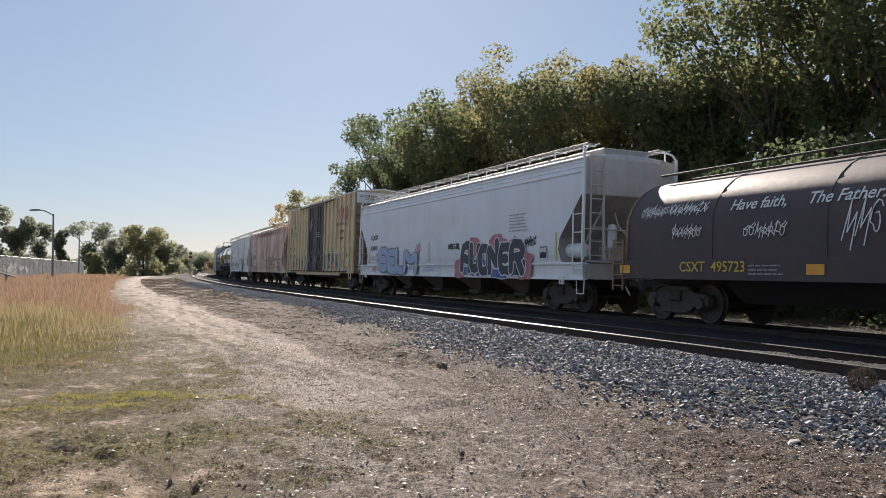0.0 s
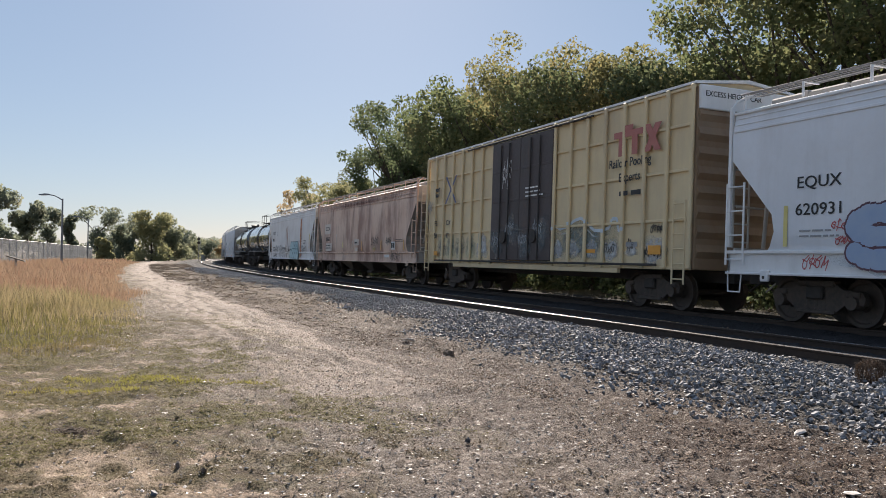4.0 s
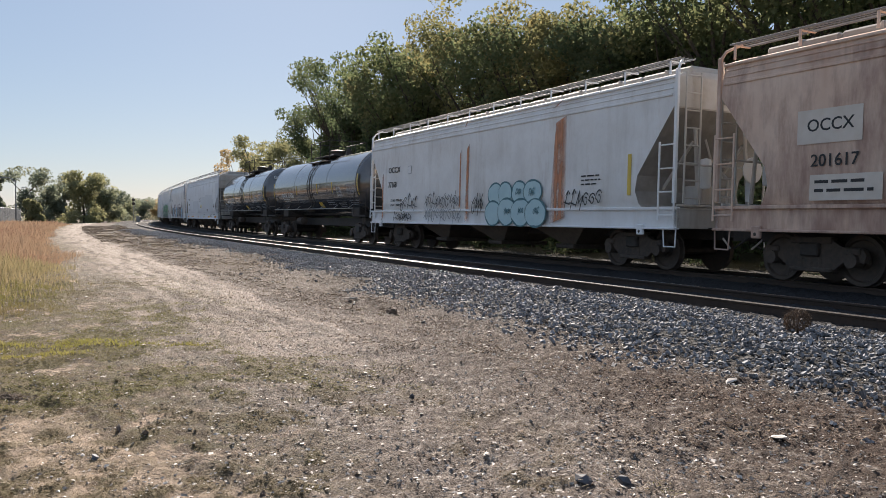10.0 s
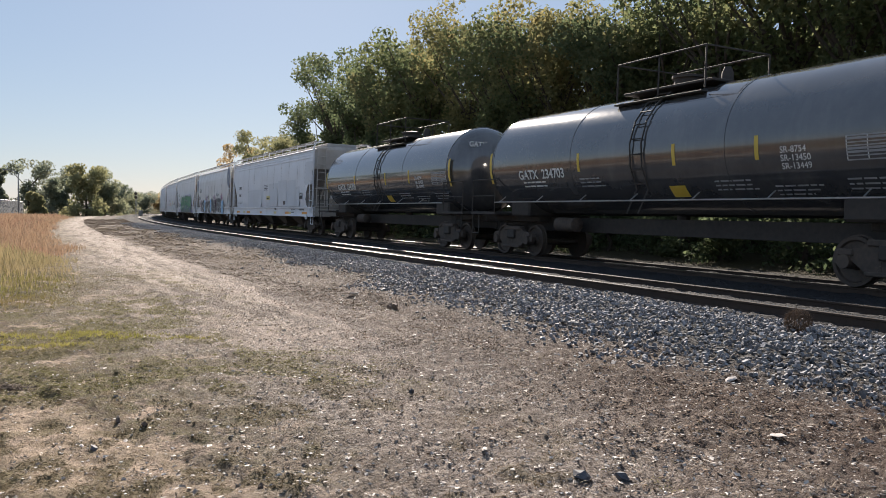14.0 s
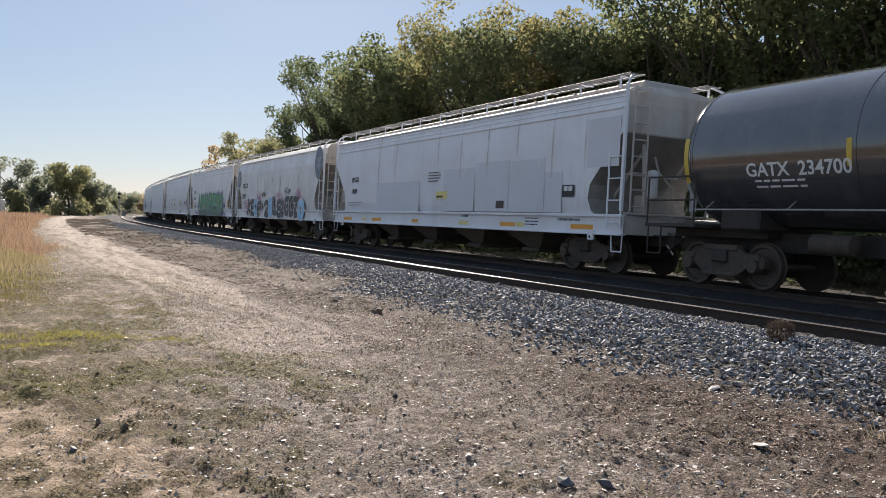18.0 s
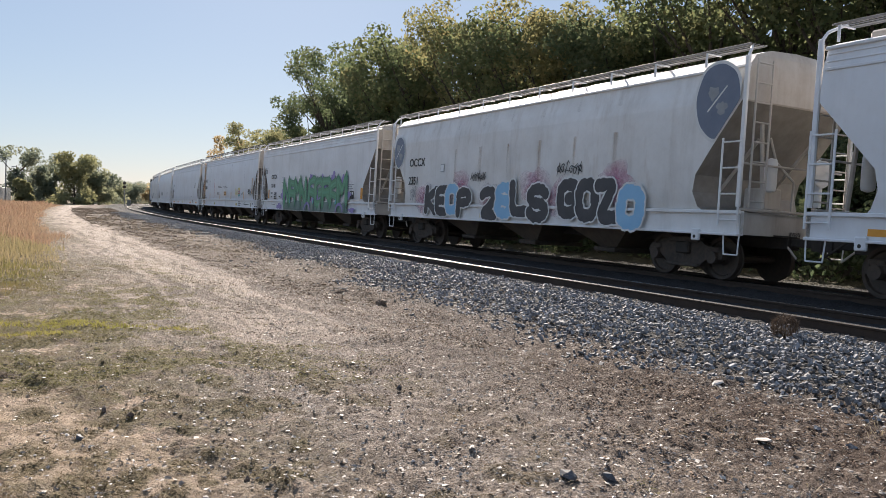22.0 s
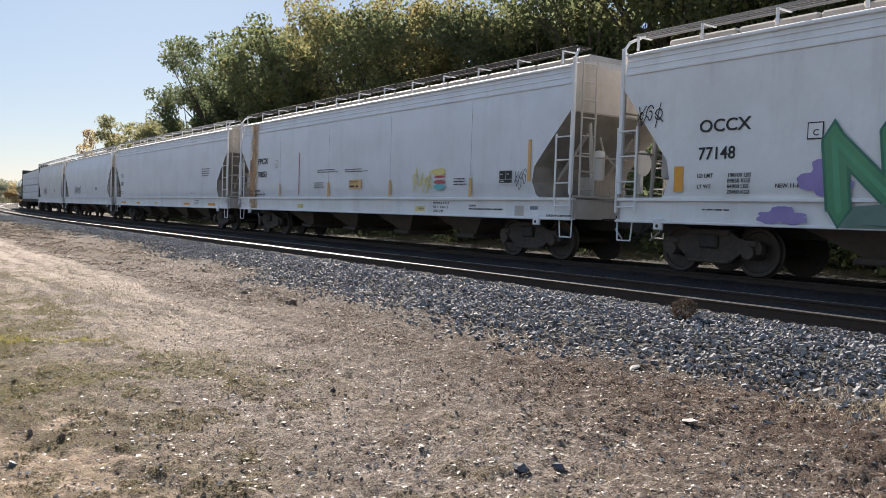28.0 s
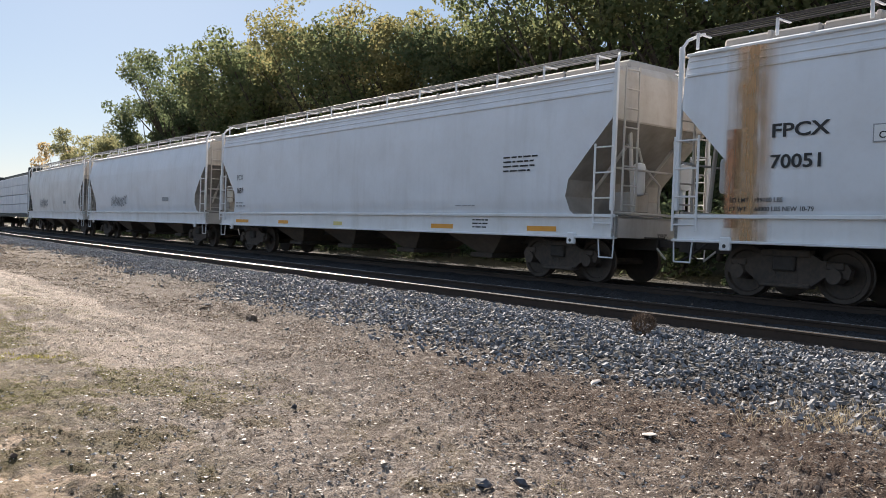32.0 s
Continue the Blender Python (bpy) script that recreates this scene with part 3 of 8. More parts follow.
def leaves(rng, centres, radii, count, size, squash=0.8):
    """Leaf quads strewn through and mostly over the puffs of a crown."""
    k = rng.choice(len(centres), count, p=radii ** 2 / (radii ** 2).sum())
    d = rng.normal(size=(count, 3))
    d /= np.linalg.norm(d, axis=1)[:, None]
    r = radii[k] * rng.uniform(0.2, 1.0, count) ** 0.45
    c = centres[k] + d * r[:, None] * np.array([1, 1, squash])
    n = d * 0.6 + rng.normal(size=(count, 3)) * 0.7
    n /= np.linalg.norm(n, axis=1)[:, None]
    a = np.cross(n, rng.normal(size=(count, 3)))
    a /= np.linalg.norm(a, axis=1)[:, None]
    b = np.cross(n, a)
    w = size * rng.uniform(0.6, 1.4, count)[:, None]
    droop = n * w * 0.25
    v = np.stack([c - a * w, c - b * w * 0.75 + droop, c + a * w, c + b * w * 0.75 + droop], 1).reshape(-1, 3)
    return v, np.arange(count * 4).reshape(-1, 4)


def tree(x, y, z, height, spread, leaf, seed, count=6000, size=0.20, sparse=0.0, label="broad leafy tree", low=0.18, puffs=34, name="tree"):
    rng = np.random.default_rng(seed)
    root = new(name)
    root.matrix_basis = pose(x, y, z, 0, 0, 0)
    tagged(root, label, "tree", "trees along the railway" if name == "tree" else "far trees")
    tr = Geo()
    pts = [Vector((0, 0, -0.2))]
    lean = rng.uniform(-0.04, 0.04, 2) * height
    for k in range(1, 5):
        f = k / 4
        pts.append(Vector((lean[0] * f + rng.uniform(-0.15, 0.15), lean[1] * f + rng.uniform(-0.15, 0.15), height * 0.62 * f)))
    r0 = 0.020 * height + 0.04
    for k in range(4):
        tr.tube(pts[k], pts[k + 1], r0 * (1 - k * 0.2), 9, r0 * (0.8 - k * 0.2))
    cen, rad = [], []
    for k in range(puffs):
        zf = low + (0.96 - low) * rng.uniform(0, 1) ** 0.85
        env = math.sin(math.pi * min(1, 0.12 + 0.92 * (1 - abs(zf - 0.52) * 1.25))) ** 0.6
        a, q = rng.uniform(0, 6.283), rng.uniform(0.25, 1) ** 0.6
        pr = (0.4 * spread + 1.6 if name == "tree" else spread) * rng.uniform(0.26, 0.48)
        c = np.array([math.cos(a) * q * spread * env * 0.85, math.sin(a) * q * spread * env * 0.85, zf * height - pr * 0.4])
        cen.append(c)
        rad.append(pr * (1 - sparse * 0.3))
        if k % 2 == 0:
            j = min(3, max(1, int(zf * 4.6)))
            base = pts[j]
            tr.tube(base, base.lerp(Vector(c), 0.55) + Vector((0, 0, -0.2)), r0 * 0.32, 6, r0 * 0.18)
            tr.tube(base.lerp(Vector(c), 0.55) + Vector((0, 0, -0.2)), Vector(c), r0 * 0.18, 5, r0 * 0.05)
    part("trunk", tr, M["bark"], root, "grey brown trunk and limbs")
    v, f = leaves(rng, np.array(cen), np.array(rad), int(count * (1 - sparse * 0.5)), size)
    me = heap("crown", v, f, leaf)
    part("crown", me, leaf, root)
    return root


def polar(bearing, dist):
    b = radians(bearing)
    return dist * math.sin(b), dist * math.cos(b)


def wood_edge():
    """The trees beyond the tracks: bearing, distance, height, spread."""
    rows = [(-5.2, 106, 15.5, 4.2, 1, 0.5), (-4.2, 98, 19.4, 4.8, 1, 0.25), (-2.4, 86, 17.8, 4.6, 1, 0.1), (-0.9, 76, 17.0, 4.2, 1, 0.05), (0.4, 69, 15.4, 4.8, 0, 0.0), (2.2, 64, 16.2, 4.6, 0, 0.0),
            (4.9, 58, 16.4, 4.6, 2, 0.25), (7.4, 53, 14.2, 4.2, 0, 0.0), (9.6, 50, 13.4, 3.8, 0, 0.05), (11.6, 48, 13.8, 3.8, 2, 0.1), (14.0, 46, 13.0, 3.2, 2, 0.45), (16.8, 43, 12.6, 3.6, 1, 0.0),
            (19.2, 41, 13.6, 4.0, 0, 0.1), (22.4, 38.5, 14.4, 4.4, 0, 0.1), (26.2, 36, 14.6, 4.2, 0, 0.35), (29.5, 34, 14.0, 4.0, 0, 0.15), (33.0, 33, 15.0, 4.6, 0, 0.2), (37.5, 31, 14.5, 4.6, 0, 0.1),
            (42.0, 30, 14.5, 4.6, 1, 0.0), (47.5, 29, 14.5, 5.0, 1, 0.0), (54.0, 29, 14.5, 5.0, 0, 0.0)]
    kinds = ("leaf_green", "leaf_dark", "leaf_yellow_haze")
    words = ("broad green tree beyond the tracks", "dense dark green tree beyond the tracks", "thin tree beyond the tracks, leaves coloured yellow for golden haze")
    for i, (b, d, h, sp, k, sparse) in enumerate(rows):
        x, y = polar(b, d)
        tree(x, y, 0.1, h * 1.0, sp * 1.2, M[kinds[k]], 100 + i, 13000 if d < 60 else 11000, 0.115 if d < 60 else 0.15, sparse, words[k], 0.06, 64)
    for i, (b, d, h, sp) in enumerate(((-2.5, 116, 18, 5), (-0.5, 84, 15, 6), (5.5, 70, 14.5, 6), (10.5, 60, 12.5, 5), (17.5, 52, 12.5, 5), (25, 46, 13, 5), (33, 43, 13.5, 5.5), (42, 40, 13.5, 5.5), (51, 39, 14, 6))):
        x, y = polar(b, d)
        tree(x, y, 0.1, h, sp, M["leaf_dark"], 140 + i, 4500, 0.26, 0, "dark tree deeper in the wood", 0.05, 40)
    for i, (b, d, h, sp) in enumerate(((-10.4, 150, 13.2, 4.4), (-9.2, 140, 15.0, 5.0), (-7.9, 132, 14.0, 4.6), (-6.6, 126, 14.0, 4.0))):
        x, y = polar(b, d)
        tree(x, y, 0, h, sp, M["leaf_gold" if i else "leaf_orange"], 160 + i, 5200, 0.17, 0.3, "thin orange and yellow autumn tree")
    # undergrowth along the far edge of the ballast
    rnd = random.Random(8)
    s, i = -14.0, 0
    while s < 120:
        x, y, h = on_track(s, rnd.uniform(19.5, 23.0))
        sp = rnd.uniform(1.6, 2.6)
        # dark leaves and extra height added to keep the strip behind the train shaded
        tree(x, y, 0, rnd.uniform(3.0, 4.4) if s < 16 else rnd.uniform(3.6, 6.2), sp * 1.15, M["leaf_dark"], 200 + i, 3200 if s < 60 else 1500, 0.075 if s < 40 else 0.13, 0, "leafy shrub at the edge of the wood", 0.0, 20, "shrub")
        s += sp * 0.95
        i += 1
    s = -10.0
    while s < 75:
        x, y, h = on_track(s, rnd.uniform(17.3, 18.6))
        sp = rnd.uniform(0.8, 1.5)
        tree(x, y, 0, rnd.uniform(0.9, 2.1), sp, M["leaf_dark"], 400 + i, 800, 0.085, 0, "low leafy shrub close behind the tracks", 0.0, 14, "shrub")
        s += sp * rnd.uniform(0.9, 1.6)
        i += 1


wood_edge()
# far leaves lightened and greyed: distance haze put into their colour
M["leaf_far_haze"] = leaf_material("leaf_far_haze", (0.22, 0.24, 0.155), (0.31, 0.315, 0.20), (0.34, 0.31, 0.19), 0.58)
M["leaf_far_dark_haze"] = leaf_material("leaf_far_dark_haze", (0.16, 0.19, 0.145), (0.25, 0.27, 0.19), (0.29, 0.28, 0.195), 0.60)
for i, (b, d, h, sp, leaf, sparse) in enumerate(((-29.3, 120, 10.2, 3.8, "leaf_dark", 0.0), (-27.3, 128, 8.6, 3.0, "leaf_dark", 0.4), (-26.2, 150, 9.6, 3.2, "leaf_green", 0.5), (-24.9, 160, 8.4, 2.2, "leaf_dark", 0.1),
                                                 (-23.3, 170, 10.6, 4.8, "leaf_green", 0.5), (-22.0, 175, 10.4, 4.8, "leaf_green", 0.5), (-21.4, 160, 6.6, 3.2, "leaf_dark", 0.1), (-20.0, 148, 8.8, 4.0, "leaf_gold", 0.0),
                                                 (-18.9, 156, 8.2, 3.8, "leaf_far_haze", 0.0), (-18.5, 185, 7.0, 4.4, "leaf_green", 0.0), (-17.6, 210, 6.2, 4.2, "leaf_bush", 0.1), (-16.6, 240, 6.0, 5.0, "leaf_green", 0.2),
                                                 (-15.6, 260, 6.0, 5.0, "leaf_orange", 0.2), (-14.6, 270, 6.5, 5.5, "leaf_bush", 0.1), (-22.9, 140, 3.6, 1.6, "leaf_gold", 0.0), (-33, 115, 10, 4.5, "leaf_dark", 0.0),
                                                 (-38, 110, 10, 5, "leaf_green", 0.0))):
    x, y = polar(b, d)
    tree(x, y, 0, h, sp, M[{"leaf_dark": "leaf_far_dark_haze", "leaf_green": "leaf_far_dark_haze", "leaf_bush": "leaf_far_haze"}.get(leaf, leaf)], 300 + i, 5200, 0.20, sparse, "far autumn tree beyond the field", 0.02, 30, "far_tree")

# ---- grass ----
M["tall_grass"] = leaf_material("tall_grass", (0.29, 0.195, 0.130), (0.40, 0.285, 0.190), (0.30, 0.165, 0.115), 0.4)
M["gold_grass"] = leaf_material("gold_grass", (0.29, 0.235, 0.135), (0.40, 0.32, 0.18), (0.27, 0.24, 0.115), 0.4)
M["green_grass"] = leaf_material("green_grass", (0.150, 0.140, 0.048), (0.245, 0.215, 0.085), (0.24, 0.18, 0.085), 0.4)
M["pale_weed"] = leaf_material("pale_weed", (0.36, 0.29, 0.19), (0.52, 0.44, 0.31), (0.30, 0.23, 0.15), 0.3)
M["bank_weed"] = leaf_material("bank_weed", (0.07, 0.054, 0.042), (0.16, 0.12, 0.09), (0.10, 0.08, 0.055), 0.3)
M["weed_green"] = leaf_material("weed_green", (0.10, 0.20, 0.04), (0.18, 0.30, 0.07), (0.14, 0.22, 0.06), 0.4)
M["lime_grass"] = leaf_material("lime_grass", (0.24, 0.235, 0.055), (0.38, 0.345, 0.095), (0.32, 0.26, 0.10), 0.5)
M["dry_grass"] = leaf_material("dry_grass", (0.085, 0.065, 0.034), (0.21, 0.155, 0.09), (0.11, 0.06, 0.040), 0.3)


def blades(rng, x, y, z, height, width, bend=0.45):
    n = len(x)
    a = rng.uniform(0, 2 * np.pi, n)
    dx, dy = np.cos(a), np.sin(a)
    h = height * rng.uniform(0.55, 1.25, n)
    b = rng.uniform(0.1, 1, n) * bend * h
    w = width * rng.uniform(0.7, 1.3, n)
    px, py = -dy * w, dx * w
    p = np.stack([x, y, z], -1)
    up = lambda fx, fz: np.stack([dx * b * fx, dy * b * fx, h * fz], -1)
    sd = np.stack([px, py, np.zeros(n)], -1)
    v = np.stack([p - sd, p + sd, p + up(0.35, 0.6) + sd * 0.7, p + up(0.35, 0.6) - sd * 0.7, p + up(1, 1)], 1).reshape(-1, 3)
    o = np.arange(n)[:, None] * 5
    f = np.concatenate([o + np.array([[0, 1, 2]]), o + np.array([[0, 2, 3]]), o + np.array([[3, 2, 4]])])
    return v, f


def thatch(rng, x, y, z, length, width):
    """Short bent stalks that lie almost flat, in a felt."""
    n = len(x)
    a, t = rng.uniform(0, 2 * np.pi, n), rng.normal(0.12, 0.20, n)
    u = np.stack([np.cos(a) * np.cos(t), np.sin(a) * np.cos(t), np.sin(t)], -1)
    w = np.stack([-np.sin(a), np.cos(a), rng.normal(0, 0.35, n)], -1) * (width * rng.uniform(0.6, 1.4, n))[:, None]
    half = u * (length * rng.uniform(0.5, 1.4, n) * 0.5)[:, None]
    c = np.stack([x, y, z + rng.uniform(0.001, 0.012, n)], -1)
    sag = np.array([0, 0, 0.18]) * (length * 0.5)[:, None]
    v = np.stack([c - half - w * 0.6 - sag, c - half + w * 0.6 - sag, c + w, c - w, c + half - sag], 1).reshape(-1, 3)
    o = np.arange(n)[:, None] * 5
    return v, np.concatenate([o + np.array([[0, 1, 2]]), o + np.array([[0, 2, 3]]), o + np.array([[3, 2, 4]])])


def meadow():
    rng = np.random.default_rng(11)
    n = 240000
    d = 8.5 + 110 * rng.random(n) ** 1.3
    b = np.radians(rng.uniform(-46, -13, n))
    x, y = d * np.sin(b), d * np.cos(b)
    s, q = lat_of(x, y)
    edge = 0.65 + 0.9 * (value_noise(x, y, 3.0, 1) - 0.5) + 0.5 * (value_noise(x, y, 0.7, 8) - 0.5) + rng.normal(0, 0.12, n)
    near = d > 8.4 + 3.5 * value_noise(x, y, 2.5, 2) + 1.5 * rng.random(n)
    keep = (q < edge) & near & (rng.random(n) < 0.9)
    keep &= ~((x < -0.36 * y - 15) & (x < -40))
    x, y, q, d = x[keep], y[keep], q[keep], d[keep]
    z = ground_height(x, y)
    tone = value_noise(x, y, 6.0, 4) + 0.25 * value_noise(x, y, 1.2, 5)
    mixed = d + 5.0 * (value_noise(x, y, 1.6, 7) - 0.5) + 3.0 * (rng.random(len(d)) - 0.5)
    ht = (0.30 + 0.38 * value_noise(x, y, 2.2, 6)) * np.clip((d - 11.5) / 10, 0.13, 1) * np.clip((0.9 - q) / 1.5, 0.35, 1)
    for name, mt, sel, label in (("tall_grass", "tall_grass", ((tone > 0.42) | (mixed > 24)) & (mixed > 15.5), "tall reddish dry prairie grass"), ("golden_grass", "gold_grass", (tone <= 0.42) & (mixed > 15.5) & (mixed <= 24), "tall golden dry grass"),
                                 ("rough_grass", "green_grass", mixed <= 15.5, "rough olive grass at the edge of the meadow")):
        v, f = blades(rng, x[sel], y[sel], z[sel], ht[sel], 0.0018 + 0.00022 * d[sel], 0.75)
        tagged(new(name, heap(name, v, f, M[mt])), label, "grass", kind="stuff")


def short_grass():
    rng = np.random.default_rng(12)
    n = 520000
    d = 2.2 + 15 * rng.random(n) ** 1.1
    b = np.radians(rng.uniform(-42, 24, n))
    x, y = d * np.sin(b), d * np.cos(b)
    s, q = lat_of(x, y)
    cover, p = turf_cover(x, y)
    keep = rng.random(n) < cover
    x, y, d, p = x[keep], y[keep], d[keep], p[keep]
    z = ground_height(x, y) - 0.004
    green = value_noise(x, y, 1.6, 23) + 0.05 * rng.random(len(x)) + sum(0.3 * np.exp(-(((x - a) / u) ** 2 + ((y - b) / w) ** 2)) for a, b, u, w in ((-3.0, 7.7, 1.6, 1.0), (-1.75, 5.85, 1.0, 0.5), (-0.5, 4.9, 0.6, 0.3), (-0.2, 4.1, 0.4, 0.4)))
    spread = np.exp(-(((x + 3.0) / 1.3) ** 2 + ((y - 7.95) / 0.22) ** 2)) + 0.9 * np.exp(-(((x + 3.1) / 1.0) ** 2 + ((y - 7.35) / 0.18) ** 2))
    lime = 0.62 * np.clip(spread, 0, 1) + 0.55 * value_noise(x * 0.6, y, 0.16, 25) + 0.30 * rng.random(len(x)) > 0.82
    for name, mt, sel, label, h in (("lime_turf", "lime_grass", lime, "short bright yellow-green grass", 0.030), ("green_turf", "green_grass", (green > 0.52) & ~lime, "patchy short olive grass", 0.017),
                                    ("dry_turf", "dry_grass", (green <= 0.52) & ~lime, "thin dry brown trodden grass", 0.013)):
        v, f = blades(rng, x[sel], y[sel], z[sel], h * (0.4 + p[sel]), 0.0018 + 0.00022 * d[sel], 1.5) if name == "lime_turf" else thatch(rng, x[sel], y[sel], z[sel], h * (1.1 + 1.1 * p[sel]), 0.0015 + 0.00020 * d[sel])
        tagged(new(name, heap(name, v, f, M[mt])), label, "grass", kind="stuff")
    # dead weeds along the toe of the ballast and beside the road
    n = 34000
    s = rng.uniform(-3, 60, n)
    q = rng.normal(4.3, 0.75, n)
    x, y = s * UX + q * NX, s * UY + q * NY
    p = value_noise(x, y, 0.9, 31) * 0.5 + value_noise(x, y, 0.3, 32) * 0.5
    keep = p > 0.60
    x, y = x[keep], y[keep]
    d = np.hypot(x, y)
    v, f = thatch(rng, x, y, ground_height(x, y) + 0.01, np.full(len(x), 0.06), 0.0014 + 0.00018 * d)
    tagged(new("dead_weeds", heap("dead_weeds", v, f, M["dry_grass"])), "brown dead weeds along the toe of the ballast", "weeds", kind="stuff")
    # low brown weeds over the bank between the far road and the ballast
    n = 60000
    s = 10 + 90 * rng.random(n) ** 1.4
    q = rng.uniform(2.9, 6.8, n)
    w = value_noise(s, q * 3, 2.5, 33) * 0.5 + value_noise(s * 2, q * 5, 1.1, 34) * 0.5
    keep = (w > 0.44) & (q > 3.4 + 0.8 * value_noise(s, q, 4.0, 35) - 0.02 * s)
    s, q = s[keep], q[keep]
    over = np.maximum(s - CURVE_AT, 0)
    x, y = s * UX + q * NX + NX * over ** 2 / (2 * RADIUS), s * UY + q * NY + NY * over ** 2 / (2 * RADIUS)
    v, f = thatch(rng, x, y, ground_height(x, y), 0.05 + 0.004 * s, 0.0016 + 0.0003 * s)
    tagged(new("bank_weeds", heap("bank_weeds", v, f, M["bank_weed"])), "low dead brown weeds on the bank of the track", "weeds", kind="stuff")
    # one fuller clump
    n = 420
    a, r = rng.uniform(0, 6.28, n), 0.75 * rng.random(n) ** 0.8
    for k, (cx, cy) in enumerate(((3.95, 4.25), (3.6, 4.45), (4.4, 4.05))):
        x, y = cx + np.cos(a) * r, cy + np.sin(a) * r * 0.6
        v, f = blades(rng, x, y, ground_height(x, y), np.full(n, 0.055), np.full(n, 0.0022), 2.0)
        tagged(new("dry_weed_clump", heap("dry_weed_clump", v, f, M["pale_weed"])), "straw-coloured dry weed clump by the ballast", "weed", "weed clumps", "stuff")

    # small green weeds in the turf
    for k, (cx, cy, w) in enumerate(((-2.2, 3.4, 0.22), (-1.9, 3.2, 0.16), (-2.6, 3.7, 0.18), (-1.75, 3.55, 0.10))):
        n = 160
        a, r = rng.uniform(0, 6.28, n), w * rng.random(n) ** 0.7
        x, y = cx + np.cos(a) * r, cy + np.sin(a) * r
        v, f = blades(rng, x, y, ground_height(x, y), np.full(n, 0.05), np.full(n, 0.006), 1.2)
        tagged(new("green_weed", heap("green_weed", v, f, M["weed_green"])), "small fresh green weed in the dry turf", "weed", "green weeds")


meadow()
short_grass()

# ---- stones ----
M["ballast"] = plain("ballast", (0.050, 0.050, 0.055), (0.33, 0.335, 0.35), 22, 0.75, 0, 0.5, "Object", 0.7)
M["pebble"] = plain("pebble", (0.16, 0.135, 0.115), (0.52, 0.47, 0.43), 30, 0.5, 0, 0.3, "Object", 0.75)
PHI = (1 + 5 ** 0.5) / 2
ICO_V = np.array([(-1, PHI, 0), (1, PHI, 0), (-1, -PHI, 0), (1, -PHI, 0), (0, -1, PHI), (0, 1, PHI), (0, -1, -PHI), (0, 1, -PHI), (PHI, 0, -1), (PHI, 0, 1), (-PHI, 0, -1), (-PHI, 0, 1)]) / 1.9
ICO_F = np.array([(0, 11, 5), (0, 5, 1), (0, 1, 7), (0, 7, 10), (0, 10, 11), (1, 5, 9), (5, 11, 4), (11, 10, 2), (10, 7, 6), (7, 1, 8), (3, 9, 4), (3, 4, 2), (3, 2, 6), (3, 6, 8), (3, 8, 9), (4, 9, 5), (2, 4, 11),
                  (6, 2, 10), (8, 6, 7), (9, 8, 1)])


BLK_V = np.array([(a, b, c) for c in (-1, 1) for a, b in ((-1, -1), (1, -1), (1, 1), (-1, 1))], float) * 0.66
BLK_F = np.array([(0, 2, 1), (0, 3, 2), (4, 5, 6), (4, 6, 7), (0, 1, 5), (0, 5, 4), (1, 2, 6), (1, 6, 5), (2, 3, 7), (2, 7, 6), (3, 0, 4), (3, 4, 7)])
OCT_V = np.array([(1, 0, 0), (-1, 0, 0), (0, 1, 0), (0, -1, 0), (0, 0, 1), (0, 0, -1)], float)
OCT_F = np.array([(0, 2, 4), (2, 1, 4), (1, 3, 4), (3, 0, 4), (2, 0, 5), (1, 2, 5), (3, 1, 5), (0, 3, 5)])


def stones(rng, x, y, z, size, flat=0.7, shape=(ICO_V, ICO_F), tip=0.6):
    n, k = len(x), len(shape[0])
    v = shape[0][None] * rng.uniform(0.55, 1.25, (n, k, 1)) * np.stack([rng.uniform(0.8, 1.5, n), rng.uniform(0.6, 1.0, n), rng.uniform(0.45, 0.85, n) * flat / 0.7], -1)[:, None]
    a, t = rng.uniform(0, 6.28, n), rng.normal(0, tip, n)
    c, s, ct, st = np.cos(a), np.sin(a), np.cos(t), np.sin(t)
    vx, vz = v[..., 0] * ct[:, None] - v[..., 2] * st[:, None], v[..., 0] * st[:, None] + v[..., 2] * ct[:, None]
    vx, vy = vx * c[:, None] - v[..., 1] * s[:, None], vx * s[:, None] + v[..., 1] * c[:, None]
    v = np.stack([vx, vy, vz], -1) * (size * 0.5)[:, None, None] + np.stack([x, y, z], -1)[:, None]
    f = shape[1][None] + (np.arange(n) * k)[:, None, None]
    return v.reshape(-1, 3), f.reshape(-1, 3)


